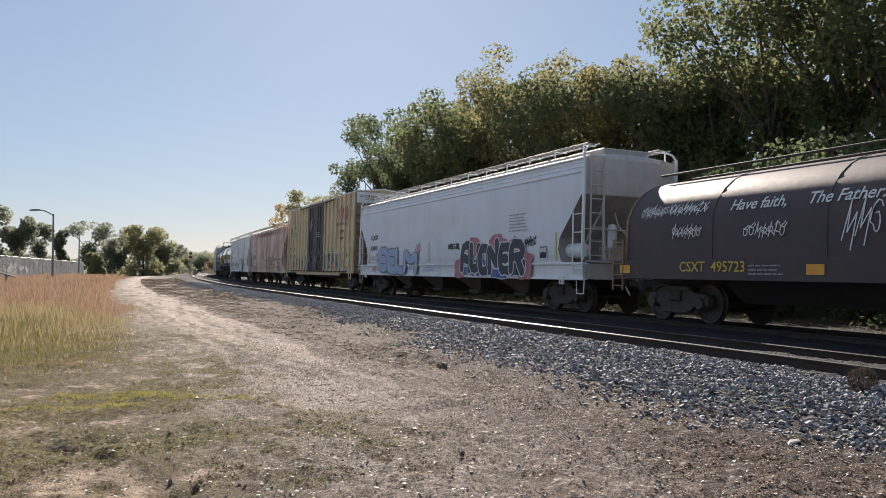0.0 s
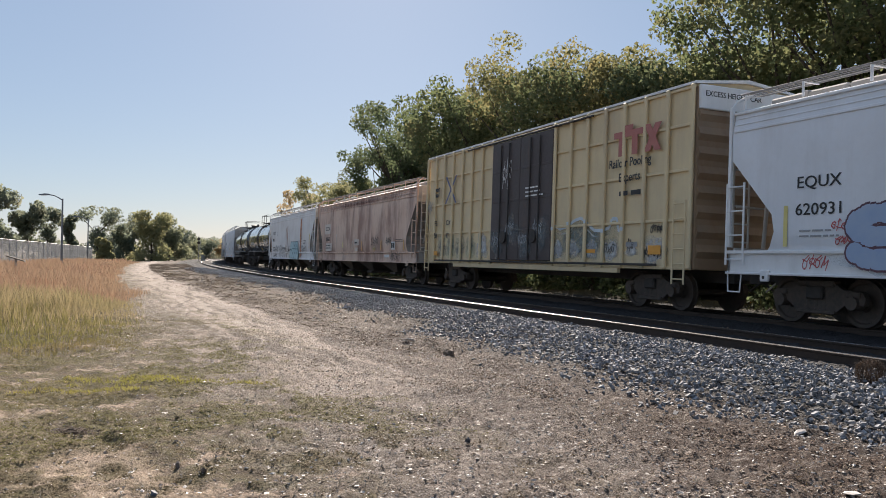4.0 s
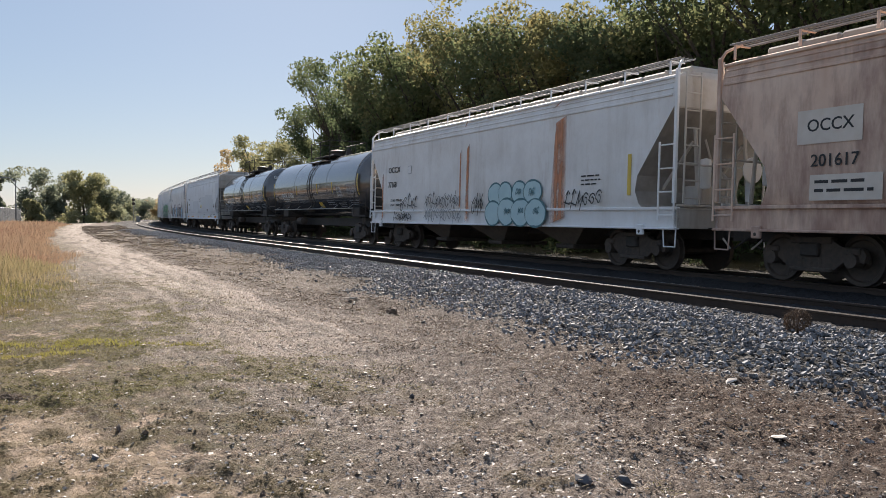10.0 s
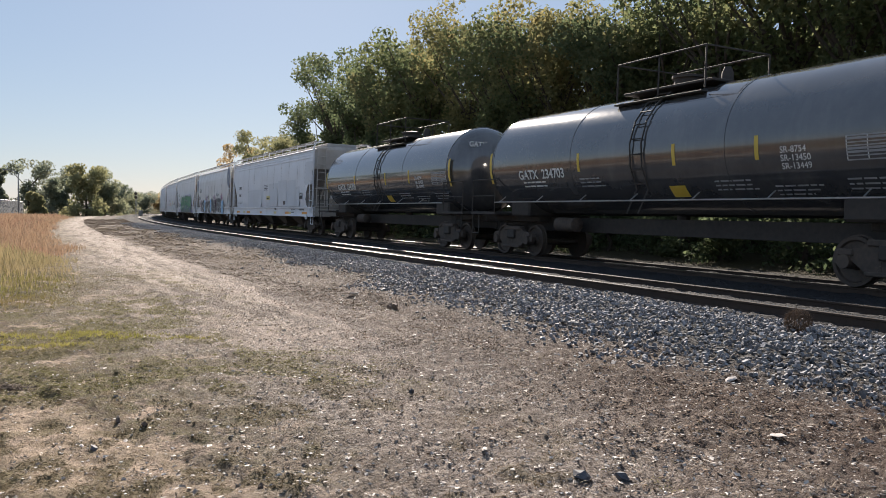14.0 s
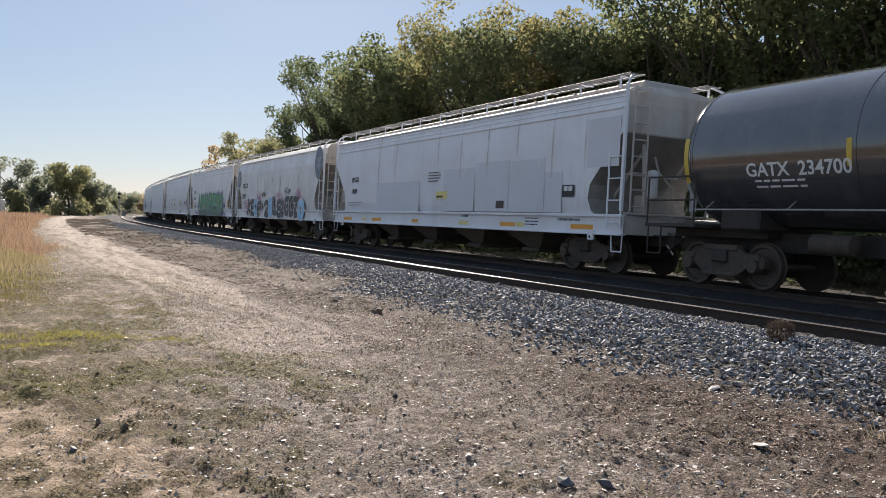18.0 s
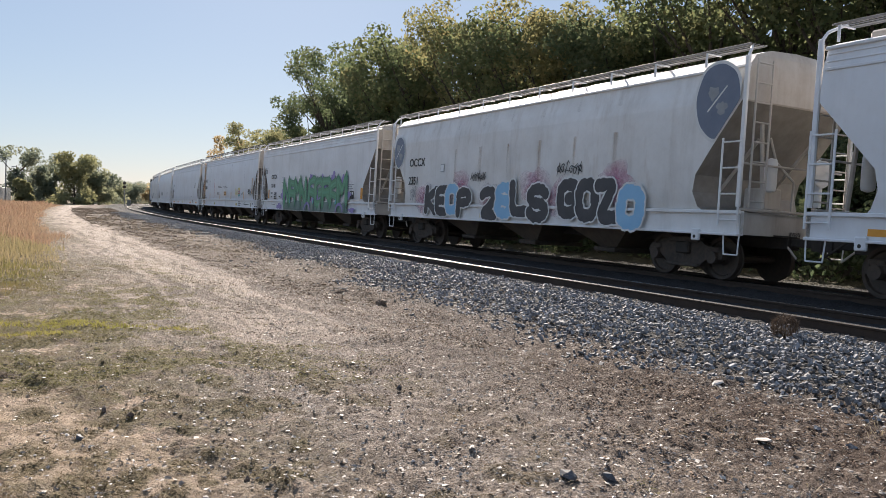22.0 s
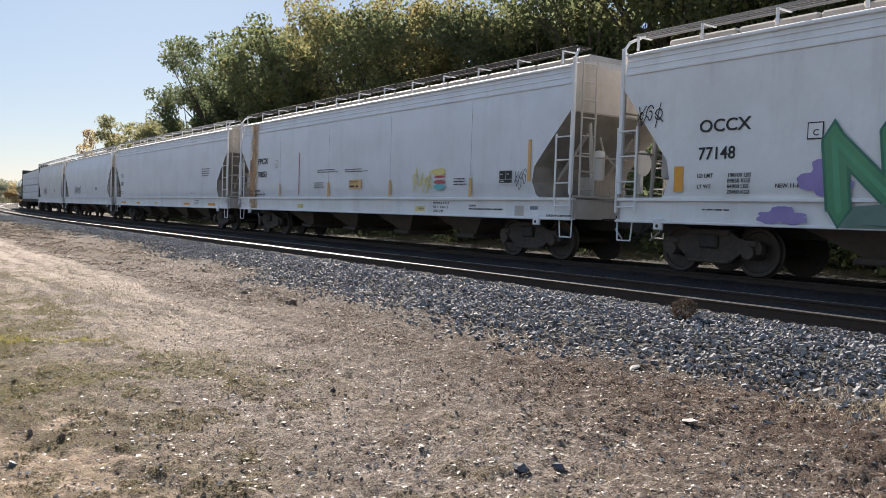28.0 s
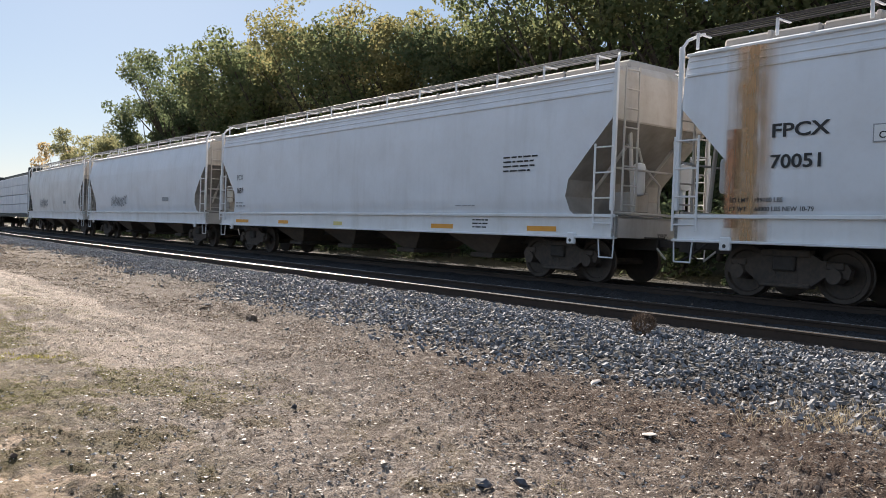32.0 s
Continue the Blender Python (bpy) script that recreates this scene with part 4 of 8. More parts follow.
def strew():
    rng = np.random.default_rng(41)
    # coarse ballast on the shoulder, thick near the road, thinner far along
    n = 92000
    s = -9 + 81 * rng.random(n) ** 1.55
    q = rng.uniform(3.8, 8.7, n)
    edge = 4.55 + 1.0 * (value_noise(s, q, 1.4, 42) - 0.5) + 1.1 * np.clip((s - 9) / 15, 0, 1)
    keep = rng.random(n) < np.clip((q - edge) / 0.8 + 0.05, 0.012, 1)
    s, q = s[keep], q[keep]
    x, y = s * UX + q * NX, s * UY + q * NY
    over = np.maximum(s - CURVE_AT, 0)
    x, y = x + NX * over ** 2 / (2 * RADIUS), y + NY * over ** 2 / (2 * RADIUS)
    size = rng.uniform(0.026, 0.062, len(x)) * (1 + np.clip(s - 12, 0, 60) * 0.012)
    z = ground_height(x, y) + size * 0.12 + rng.uniform(0, 0.03, len(x)) * (q > 5)
    first = np.argsort(np.hypot(s - 3.5, (q - 5.6) * 1.2))[:300]
    bed = new("ballast")
    tagged(bed, "grey crushed stone ballast on the shoulder of the track", "ballast", kind="structure")
    rest = np.ones(len(x), bool)
    rest[first] = False
    for near in (True, False):
        sel = rest & ((s < 18) == near)
        v, f = stones(rng, x[sel], y[sel], z[sel], size[sel] * (1 if near else 1.1), 0.7, (BLK_V, BLK_F) if near else (OCT_V, OCT_F))
        tagged(part("loose_ballast" if near else "far_ballast", heap("loose_ballast", v, f, M["ballast"]), None, bed), kind="stuff")
    kinds = []
    for k in range(8):
        v, f = stones(rng, np.zeros(1), np.zeros(1), np.zeros(1), np.ones(1), 0.7, (BLK_V, BLK_F))
        kinds.append(heap("stone", v, f, M["stone_piece"]))
    for i in first:
        m = Matrix.LocRotScale((x[i], y[i], z[i]), Euler((0, 0, rng.uniform(0, 6.28))), (size[i],) * 3)
        part("stone", kinds[int(rng.integers(8))], None, bed, "", m)
    # pebbles and grit on the road
    n = 66000
    d = 2.0 + 22 * rng.random(n) ** 1.9
    b = np.radians(rng.uniform(-34, 52, n))
    x, y = d * np.sin(b), d * np.cos(b)
    s, q = lat_of(x, y)
    keep = (q > -1.5) & (q < 5.6) & (rng.random(n) < np.clip(0.25 + 0.16 * q, 0.08, 1))
    x, y, d = x[keep], y[keep], d[keep]
    size = 0.005 + 0.028 * rng.random(len(x)) ** 5 + 0.0004 * d
    v, f = stones(rng, x, y, ground_height(x, y) + size * 0.06, size, 0.36, (OCT_V, OCT_F), 0.12)
    tagged(new("road_pebbles", heap("road_pebbles", v, f, M["pebble"])), "pale pebbles and grit strewn over the dirt road", "pebbles", kind="stuff")
    # straw and broken stalks lying about
    n = 16000
    d = 2.2 + 17 * rng.random(n) ** 1.3
    b = np.radians(rng.uniform(-36, 46, n))
    x, y = d * np.sin(b), d * np.cos(b)
    s, q = lat_of(x, y)
    keep = (q < 5.2) & (rng.random(n) < 0.25 + 0.75 * (value_noise(x, y, 0.8, 71) > 0.5))
    x, y, d = x[keep], y[keep], d[keep]
    v, f = blades(rng, x, y, ground_height(x, y) + 0.012, np.full(len(x), 0.018), 0.0014 + 0.00012 * d, 3.2)
    tagged(new("straw_litter", heap("straw_litter", v, f, M["straw"])), "pale broken straw and stalks on the dirt", "straw", kind="stuff")
    # brown fallen leaves and chaff
    n = 60000
    s = -3 + 16 * rng.random(n) ** 1.3
    q = rng.normal(3.7, 1.0, n)
    x, y = s * UX + q * NX, s * UY + q * NY
    keep = value_noise(x, y, 0.5, 81) * 0.6 + value_noise(x, y, 0.16, 82) * 0.4 > 0.50
    x, y, n = x[keep], y[keep], int(keep.sum())
    v, f = leaves(rng, np.stack([x, y, ground_height(x, y)], -1), np.full(n, 0.003), n, 0.011)
    # lying nearly flat
    c = np.repeat(v.reshape(-1, 4, 3).mean(1), 4, 0)
    v = c + (v - c) * np.array([1, 1, 0.35]) + np.array([0, 0, 0.006])
    tagged(new("fallen_leaves", heap("fallen_leaves", v, f, M["litter"])), "brown fallen leaves and chaff on the ground", "leaves", kind="stuff")
    # pale chips of bark, stone and dry leaf
    n = 110000
    d = 2.0 + 18 * rng.random(n) ** 1.35
    b = np.radians(rng.uniform(-34, 50, n))
    x, y = d * np.sin(b), d * np.cos(b)
    s, q = lat_of(x, y)
    keep = (q < 5.4) & (rng.random(n) < np.clip(0.30 + 0.25 * q, 0.12, 1) * (0.4 + 0.6 * (value_noise(x, y, 0.7, 84) > 0.5)))
    x, y, n = x[keep], y[keep], int(keep.sum())
    v, f = leaves(rng, np.stack([x, y, ground_height(x, y)], -1), np.full(n, 0.003), n, 0.0075)
    c = np.repeat(v.reshape(-1, 4, 3).mean(1), 4, 0)
    v = c + (v - c) * np.array([1, 1, 0.5]) * np.repeat(0.4 + 1.9 * rng.random(n) ** 3, 4)[:, None] + np.array([0, 0, 0.006])
    tagged(new("pale_chips", heap("pale_chips", v, f, M["chip"])), "pale chips of bark and dry leaf on the dirt", "litter", kind="stuff")
    # dark clods and cinders pressed into the dirt
    n = 20000
    d = 2.0 + 20 * rng.random(n) ** 1.5
    b = np.radians(rng.uniform(-36, 52, n))
    x, y = d * np.sin(b), d * np.cos(b)
    s, q = lat_of(x, y)
    keep = (q < 5.2) & (value_noise(x, y, 0.6, 85) * 0.5 + value_noise(x, y, 0.2, 86) * 0.5 > 0.46)
    x, y, d = x[keep], y[keep], d[keep]
    size = 0.005 + 0.016 * rng.random(len(x)) ** 4 + 0.0004 * d
    v, f = stones(rng, x, y, ground_height(x, y) + size * 0.02, size, 0.35, (OCT_V, OCT_F), 0.15)
    tagged(new("dirt_clods", heap("dirt_clods", v, f, M["clod"])), "dark crumbs of soil and cinder on the dirt", "soil", kind="stuff")


M["chip"] = plain("chip", (0.22, 0.175, 0.14), (0.66, 0.60, 0.53), 20, 0.7, 0, 0, "Object", 0.85)
M["clod"] = plain("clod", (0.060, 0.045, 0.036), (0.17, 0.13, 0.105), 20, 0.95, 0, 0, "Object", 0.85)
M["straw"] = plain("straw", (0.20, 0.14, 0.08), (0.52, 0.42, 0.29), 20, 0.8, 0, 0, "Object", 0.8)
M["litter"] = plain("litter", (0.085, 0.052, 0.034), (0.27, 0.18, 0.12), 20, 0.9, 0, 0, "Object", 0.8)


def piece_material(name, a, b):
    m, n, l, p = nodes_of(name)
    co = n.new("ShaderNodeTexCoord").outputs["Object"]
    r = n.new("ShaderNodeObjectInfo").outputs["Random"]
    f = math_node(n, l, "ADD", math_node(n, l, "MULTIPLY", r, 0.65), math_node(n, l, "MULTIPLY", noise_node(n, l, co, 3, 5), 0.35))
    l.new(mix(n, l, f, a, b), p.inputs["Base Color"])
    p.inputs["Roughness"].default_value = 0.75
    bump(n, l, p, noise_node(n, l, co, 5, 5), 0.5, 0.05)
    return m


M["stone_piece"] = piece_material("stone_piece", (0.050, 0.050, 0.055), (0.33, 0.335, 0.35))
strew()


def lone_stone(x, y, size, material, seed, label, name="stone", flat=0.7):
    rng = np.random.default_rng(seed)
    v, f = stones(rng, np.zeros(1), np.zeros(1), np.zeros(1), np.full(1, size), flat)
    ob = new(name, heap(name, v, f, material))
    ob.matrix_basis = pose(x, y, float(ground_height(np.array(x), np.array(y))) + size * 0.18)
    tagged(ob, label, "stone", "loose stones on the road")


M["dark_stone"] = plain("dark_stone", (0.035, 0.038, 0.046), (0.10, 0.105, 0.12), 14, 0.7, 0, 0.6)
M["pale_stone"] = plain("pale_stone", (0.36, 0.32, 0.29), (0.52, 0.48, 0.44), 14, 0.8, 0, 0.4)
for k, (x, y, size, mt, label, flat) in enumerate(((0.955, 3.70, 0.085, "dark_stone", "dark angular stone on the dirt", 0.8), (1.14, 3.70, 0.085, "dark_stone", "dark angular stone on the dirt", 0.8),
                                                   (0.21, 5.62, 0.07, "dark_stone", "small dark stone on the road", 0.7), (2.61, 5.93, 0.12, "pale_stone", "flat pale stone by the ballast", 0.3),
                                                   (2.21, 4.36, 0.10, "pale_stone", "flat pale stone on the dirt", 0.22), (-1.45, 4.25, 0.06, "dark_stone", "small dark stone in the dry turf", 0.7),
                                                   (-1.52, 4.84, 0.05, "clod", "dark clod of earth on the rim of a rut", 0.9), (-1.33, 4.70, 0.07, "clod", "dark clod of earth on the rim of a rut", 0.9), (-0.52, 3.74, 0.05, "clod", "dark clod of earth in the dry turf", 0.9))):
    lone_stone(x, y, size, M[mt], 500 + k, label, flat=flat)

M["plank_wood"] = plain("plank_wood", (0.32, 0.27, 0.22), (0.58, 0.51, 0.44), 14, 0.9, 0, 0.5)
M["tie_brown"] = plain("tie_brown", (0.10, 0.070, 0.050), (0.24, 0.18, 0.135), 14, 0.9, 0, 0.5)
for k, (x, y, n, label) in enumerate(((-0.51, 12.05, 9, "heap of pale splinters from an old railway tie"), (0.08, 10.55, 2, "brown broken block of an old railway tie"), (1.06, 11.2, 8, "heap of pale splinters from an old railway tie"))):
    ob = new("broken_wood")
    ob.matrix_basis = pose(x, y, float(ground_height(np.array(x), np.array(y))))
    tagged(ob, label, "wood scrap", "wood scraps")
    rnd = random.Random(300 + k)
    for j in range(n):
        long, wide = (rnd.uniform(0.04, 0.13), rnd.uniform(0.005, 0.011)) if n > 2 else (0.065 - 0.02 * j, 0.042 - 0.012 * j)
        m = pose(rnd.uniform(-0.09, 0.09) if n > 2 else 0.03 * j, rnd.uniform(-0.05, 0.05), 0.012 + 0.004 * j if n > 2 else 0.024 + 0.032 * j, rnd.uniform(-20, 20), rnd.uniform(-12, 12), rnd.uniform(10, 75))
        g = Geo().prism([(-wide, -0.6 * wide), (wide * 0.8, -0.7 * wide), (wide, 0.5 * wide), (0.1 * wide, 0.8 * wide), (-0.9 * wide, 0.4 * wide)], -long, long * 0.8)
        stick = part("splinter" if n > 2 else "block", g, M["plank_wood" if n > 2 else "tie_brown"], ob, smooth=0)
        stick.matrix_basis = m

# tumbled dead weed on the crest of the shoulder
M["dead_weed"] = leaf_material("dead_weed", (0.07, 0.052, 0.04), (0.14, 0.10, 0.075), (0.07, 0.05, 0.04), 0.15)
rng = np.random.default_rng(77)
n = 1400
d = rng.normal(size=(n, 3))
d /= np.linalg.norm(d, axis=1)[:, None]
d *= (0.13 * rng.uniform(0.4, 1, n) ** 0.4)[:, None] * np.array([1.1, 1.1, 0.95])
v, f = blades(rng, d[:, 0], d[:, 1], d[:, 2] + 0.12, np.full(n, 0.05), np.full(n, 0.0025), 1.4)
ob = new("dead_weed_ball", heap("dead_weed_ball", v, f, M["dead_weed"]))
ob.matrix_basis = pose(4.27, 8.2, 0.02)
tagged(ob, "round brown dead weed on the ballast crest", "weed")

# dark tuft of dead weed at the edge of the rut
n = 420
a, r = rng.uniform(0, 6.28, n), 0.16 * rng.random(n) ** 1.2
x, y = -2.52 + np.cos(a) * r * 1.3, 5.66 + np.sin(a) * r
v, f = thatch(rng, x, y, ground_height(x, y) + 0.05 * rng.random(n) * np.clip(1 - r / 0.16, 0, 1), np.full(n, 0.07), np.full(n, 0.0028))
tagged(new("weed_tuft", heap("weed_tuft", v, f, M["dead_weed"])), "dark tuft of dead weed beside the rut", "weed")

# ---- the train: pieces shared by all cars ----
# car space: x ahead, the side at y < 0 faces the road, z = 0 on the rail heads
WHEEL_R = 0.457


def shared(name, geo, material, smooth=35):
    me = geo.mesh(name, smooth)
    me.materials.append(material)
    return me


def wheelset_mesh():
    g = Geo()
    for s in (-1, 1):
        y = 0.7525 * s
        prof = [(y - s * 0.075, 0.10), (y - s * 0.07, 0.40), (y - s * 0.068, 0.482), (y - s * 0.045, 0.482), (y - s * 0.035, WHEEL_R),
                (y + s * 0.07, WHEEL_R - 0.006), (y + s * 0.07, 0.385), (y + s * 0.03, 0.36), (y + s * 0.02, 0.16), (y + s * 0.09, 0.13), (y + s * 0.09, 0.06)]
        g.lathe(prof, "y", 32)
    g.tube((0, -0.98, 0), (0, 0.98, 0), 0.075, 12)
    for s in (-1, 1):
        for k in range(3):
            a = k * 2.094
            g.tube((0.05 * math.cos(a), s * 0.98, 0.05 * math.sin(a)), (0.05 * math.cos(a), s * 1.0, 0.05 * math.sin(a)), 0.018, 6)
    return shared("wheelset", g, M["wheel_steel"], 30)


def side_frame_mesh():
    g = Geo()
    top = [(-1.12, 0.56), (-1.05, 0.66), (-0.62, 0.70), (-0.42, 0.82), (0.42, 0.82), (0.62, 0.70), (1.05, 0.66), (1.12, 0.56), (1.08, 0.42), (0.72, 0.45),
           (0.46, 0.26), (-0.46, 0.26), (-0.72, 0.45), (-1.08, 0.42)]
    g.prism(top, -1.06, -0.94, "y")
    g.box(-0.44, 0.44, -1.10, -0.90, 0.74, 0.86, 0.02)
    g.box(-0.46, 0.46, -1.12, -0.88, 0.22, 0.30, 0.02)
    for s in (-1, 1):
        g.tube((s * 0.865, -1.14, 0.457), (s * 0.865, -0.90, 0.457), 0.13, 12)
        g.box(s * 0.865 - 0.15, s * 0.865 + 0.15, -1.10, -0.92, 0.56, 0.68, 0.02)
    return shared("side_frame", g, M["bogie_steel"])


def spring_mesh():
    g = Geo()
    for k in range(3):
        x = -0.2 + 0.2 * k
        for j in range(6):
            g.tube((x, -1.0, 0.30 + j * 0.07), (x, -1.0, 0.335 + j * 0.07), 0.075, 10)
        g.tube((x, -1.0, 0.28), (x, -1.0, 0.74), 0.05, 8)
    return shared("spring_nest", g, M["bogie_steel"])


def bolster_mesh():
    g = Geo()
    g.box(-0.2, 0.2, -1.15, 1.15, 0.50, 0.76, 0.03)
    g.tube((0, 0, 0.74), (0, 0, 0.92), 0.22, 14)
    for s in (-1, 1):
        g.box(s * 0.42 - 0.06, s * 0.42 + 0.06, -0.8, 0.8, 0.34, 0.46, 0.02)
        g.tube((s * 0.1, -0.5 * s, 0.42), (s * 0.42, -0.5 * s, 0.40), 0.03, 6)
    return shared("bolster", g, M["black_steel"])


WHEELSET, SIDE_FRAME, SPRING, BOLSTER = wheelset_mesh(), side_frame_mesh(), spring_mesh(), bolster_mesh()
WHEELSETS = []


def bogie(car, x):
    b = part("bogie", BOLSTER, None, car, "dark steel two-axle bogie", pose(x, 0, 0))
    for rz in (0, 180):
        part("side_frame", SIDE_FRAME, None, b, "", pose(0, 0, 0, 0, 0, rz))
        part("spring_nest", SPRING, None, b, "", pose(0, 0, 0, 0, 0, rz))
    for s in (-1, 1):
        w = part("wheelset", WHEELSET, None, b, "worn steel wheels on an axle", pose(s * 0.865, 0, WHEEL_R))
        WHEELSETS.append((w, s * 0.865))
    return b


def coupler_mesh():
    g = Geo()
    g.box(0.0, 0.55, -0.09, 0.09, 0.78, 0.95, 0.02)
    g.prism([(0.52, -0.13), (0.78, -0.17), (0.86, -0.06), (0.80, 0.02), (0.84, 0.12), (0.66, 0.17), (0.52, 0.13)], 0.72, 1.0, "z")
    g.path([(0.1, 0.22, 0.95), (0.45, 0.25, 0.70), (0.75, 0.2, 0.55)], 0.025, 6)
    g.path([(0.05, -0.65, 0.98), (0.05, 0.0, 0.98)], 0.015, 6)
    return shared("coupler", g, M["black_steel"])


COUPLER = coupler_mesh()


def couplers(car, half):
    for s in (1, -1):
        part("coupler", COUPLER, None, car, "", pose(s * half, 0, 0, 0, 0, 0 if s > 0 else 180))


def ladder(car, z0, z1, width, rungs, material, at, name="ladder", r=0.017):
    """A ladder in the plane y = 0, its stiles at x = 0 and x = width; each rung a part of it."""
    g = Geo()
    for x in (0, width):
        g.box(x - 0.022, x + 0.022, -0.02, 0.012, z0, z1, 0.006)
    lad = part(name, shared(name, g, material), material, car, "", at)
    for k in range(rungs):
        z = z0 + 0.12 + (z1 - z0 - 0.2) * k / (rungs - 1)
        part("rung", shared("rung", Geo().tube((0, -0.004, 0), (width, -0.004, 0), r, 6), material), material, lad, "", pose(0, 0, z))


def text(car, body, x, z, size, material, y, bold=0.0, wide=1.0, name="lettering", lean=0.0, label="", turn=0.0, depth=0.002):
    """Lettering on the side that faces the road; x is its start, z its foot, size the height of its capitals."""
    cu = bpy.data.curves.new(name, "FONT")
    cu.body, cu.size, cu.extrude, cu.offset, cu.shear, cu.resolution_u = body, size * 1.45, depth, bold, lean, 3
    tmp = new("lettering_source", cu)
    me = bpy.data.meshes.new_from_object(tmp)
    bpy.data.objects.remove(tmp)
    bpy.data.curves.remove(cu)
    me.transform(pose(x, y, z, 90, 0, 0) @ Matrix.Rotation(radians(turn), 4, "Z") @ Matrix.Diagonal((wide, 1, 1, 1)))
    me.materials.append(material)
    return part(name, me, material, car, label)


def patch(car, x0, x1, z0, z1, material, y, name="sticker", label="", c=0.0):
    return part(name, Geo().box(x0, x1, y - 0.003, y, z0, z1), material, car, label, smooth=0)


def bars(car, x, z, width, rows, size, material, y, seed=0, name="small_print"):
    """Small print that cannot be read: a bar for each word."""
    rnd, g = random.Random(seed), Geo()
    for r in range(rows):
        cx, end = x, x + width * rnd.uniform(0.7, 1.0)
        while cx < end:
            w = min(rnd.uniform(1.5, 5.0) * size, end - cx)
            if w > size * 0.5:
                g.box(cx, cx + w, y - 0.002, y, z - r * size * 1.7, z - r * size * 1.7 + size * 0.6)
            cx += w + size * 0.7
    return part(name, g, material, car, smooth=0)


def scribble(car, x, z, w, h, material, y, seed=0, n=14, r=0.02, name="graffiti_tag", label=""):
    """A sprayed tag: a row of quick letter-like strokes."""
    rnd, g = random.Random(seed), Geo()
    glyphs = max(3, round(w / (h * 0.55 + 0.02)))
    step = w / glyphs
    r = min(r, 0.05 * h + 0.004)
    lay = [0.0]

    def stroke(pts):
        for a, b in zip(pts, pts[1:]):
            d = b - a
            if d.length < 1e-5:
                continue
            q, e = Vector((-d.z, 0, d.x)).normalized() * r * rnd.uniform(0.75, 1.1), d.normalized() * r * 0.5
            off = Vector((0, -0.002 - lay[0], 0))
            g.add([a - q - e + off, b - q + e + off, b + q + e + off, a + q - e + off], [(0, 1, 2, 3)])
        lay[0] = (lay[0] + 0.0002) % 0.002

    for k in range(glyphs):
        x0, hh, zz = x + k * step, h * rnd.uniform(0.7, 1.0), z + h * rnd.uniform(0, 0.15)
        P = lambda u, v: Vector((x0 + step * (0.9 * u + 0.22 * v), y, zz + hh * v))
        kind = rnd.randrange(6)
        arc = lambda cu, cv, ru, rv, a0, a1: [P(cu + ru * math.cos(radians(a0 + (a1 - a0) * i / 9)), cv + rv * math.sin(radians(a0 + (a1 - a0) * i / 9))) for i in range(10)]
        if kind == 0:
            stroke([P(-0.1, 0.1), P(0.35, 1.15), P(0.3, 0.3), P(0.95, 0.8), P(0.7, -0.15)])
        elif kind == 1:
            stroke(arc(0.4, 0.55, 0.45, 0.3, 200, 530) + [P(1.1, 0.1)])
            stroke([P(0.2, -0.2), P(0.5, 1.2)])
        elif kind == 2:
            stroke([P(-0.1, 0.2), P(0.9, 1.0)])
            stroke([P(0.0, 1.0), P(0.6, 0.0), P(1.1, 0.5)])
            stroke(arc(0.45, 0.5, 0.2, 0.2, 0, 330))
        elif kind == 3:
            stroke(arc(0.4, 0.5, 0.5, 0.5, 40, 300)[:6] + arc(0.45, 0.45, 0.25, 0.25, 200, 480))
        elif kind == 4:
            stroke([P(0.1, -0.1), P(0.45, 1.2)])
            stroke([P(0.15, 0.85), P(0.45, 1.2), P(0.85, 0.95)])
            stroke([P(-0.1, 0.35), P(1.0, 0.2)])
        else:
            stroke([P(0.8, 1.05)] + arc(0.3, 0.35, 0.38, 0.4, 120, 380))
            stroke([P(-0.2, 0.75), P(0.6, 0.55), P(1.0, 0.9)])
    return part(name, g, material, car, label, smooth=0)


def blob(car, cx, cz, rx, rz, material, y, seed=0, name="graffiti_fill", label="", spiky=0.25, n=26, edge=None):
    rnd = random.Random(seed)
    ph = [rnd.uniform(0, 6.28) for _ in range(4)]
    prof = []
    for k in range(n):
        a = 2 * math.pi * k / n
        q = 1 + spiky * (0.5 * math.sin(3 * a + ph[0]) + 0.35 * math.sin(5 * a + ph[1]) + 0.3 * math.sin(8 * a + ph[2]))
        px, pz = cx + rx * q * math.cos(a), cz + rz * q * math.sin(a)
        prof.append((min(px, edge(pz)) if edge else px, pz))
    return part(name, Geo().prism(prof, y, y - 0.0025, "y"), material, car, label, smooth=0)


GLYPHS = {"A": "000526364540 0342", "B": "0006364443330333424100", "K": "0006 460340", "E": "46060040 0333", "O": "160501103041453616", "P": "00063645443303", "2": "05163645440040", "8": "33130405163645443342413010010213",
          "U": "060110304146", "L": "060040", "S": "453616050413334241301001", "G": "45361605011030414323", "Z": "06460040", "N": "00064046", "R": "00063645443303 2340", "M": "0006234640"}


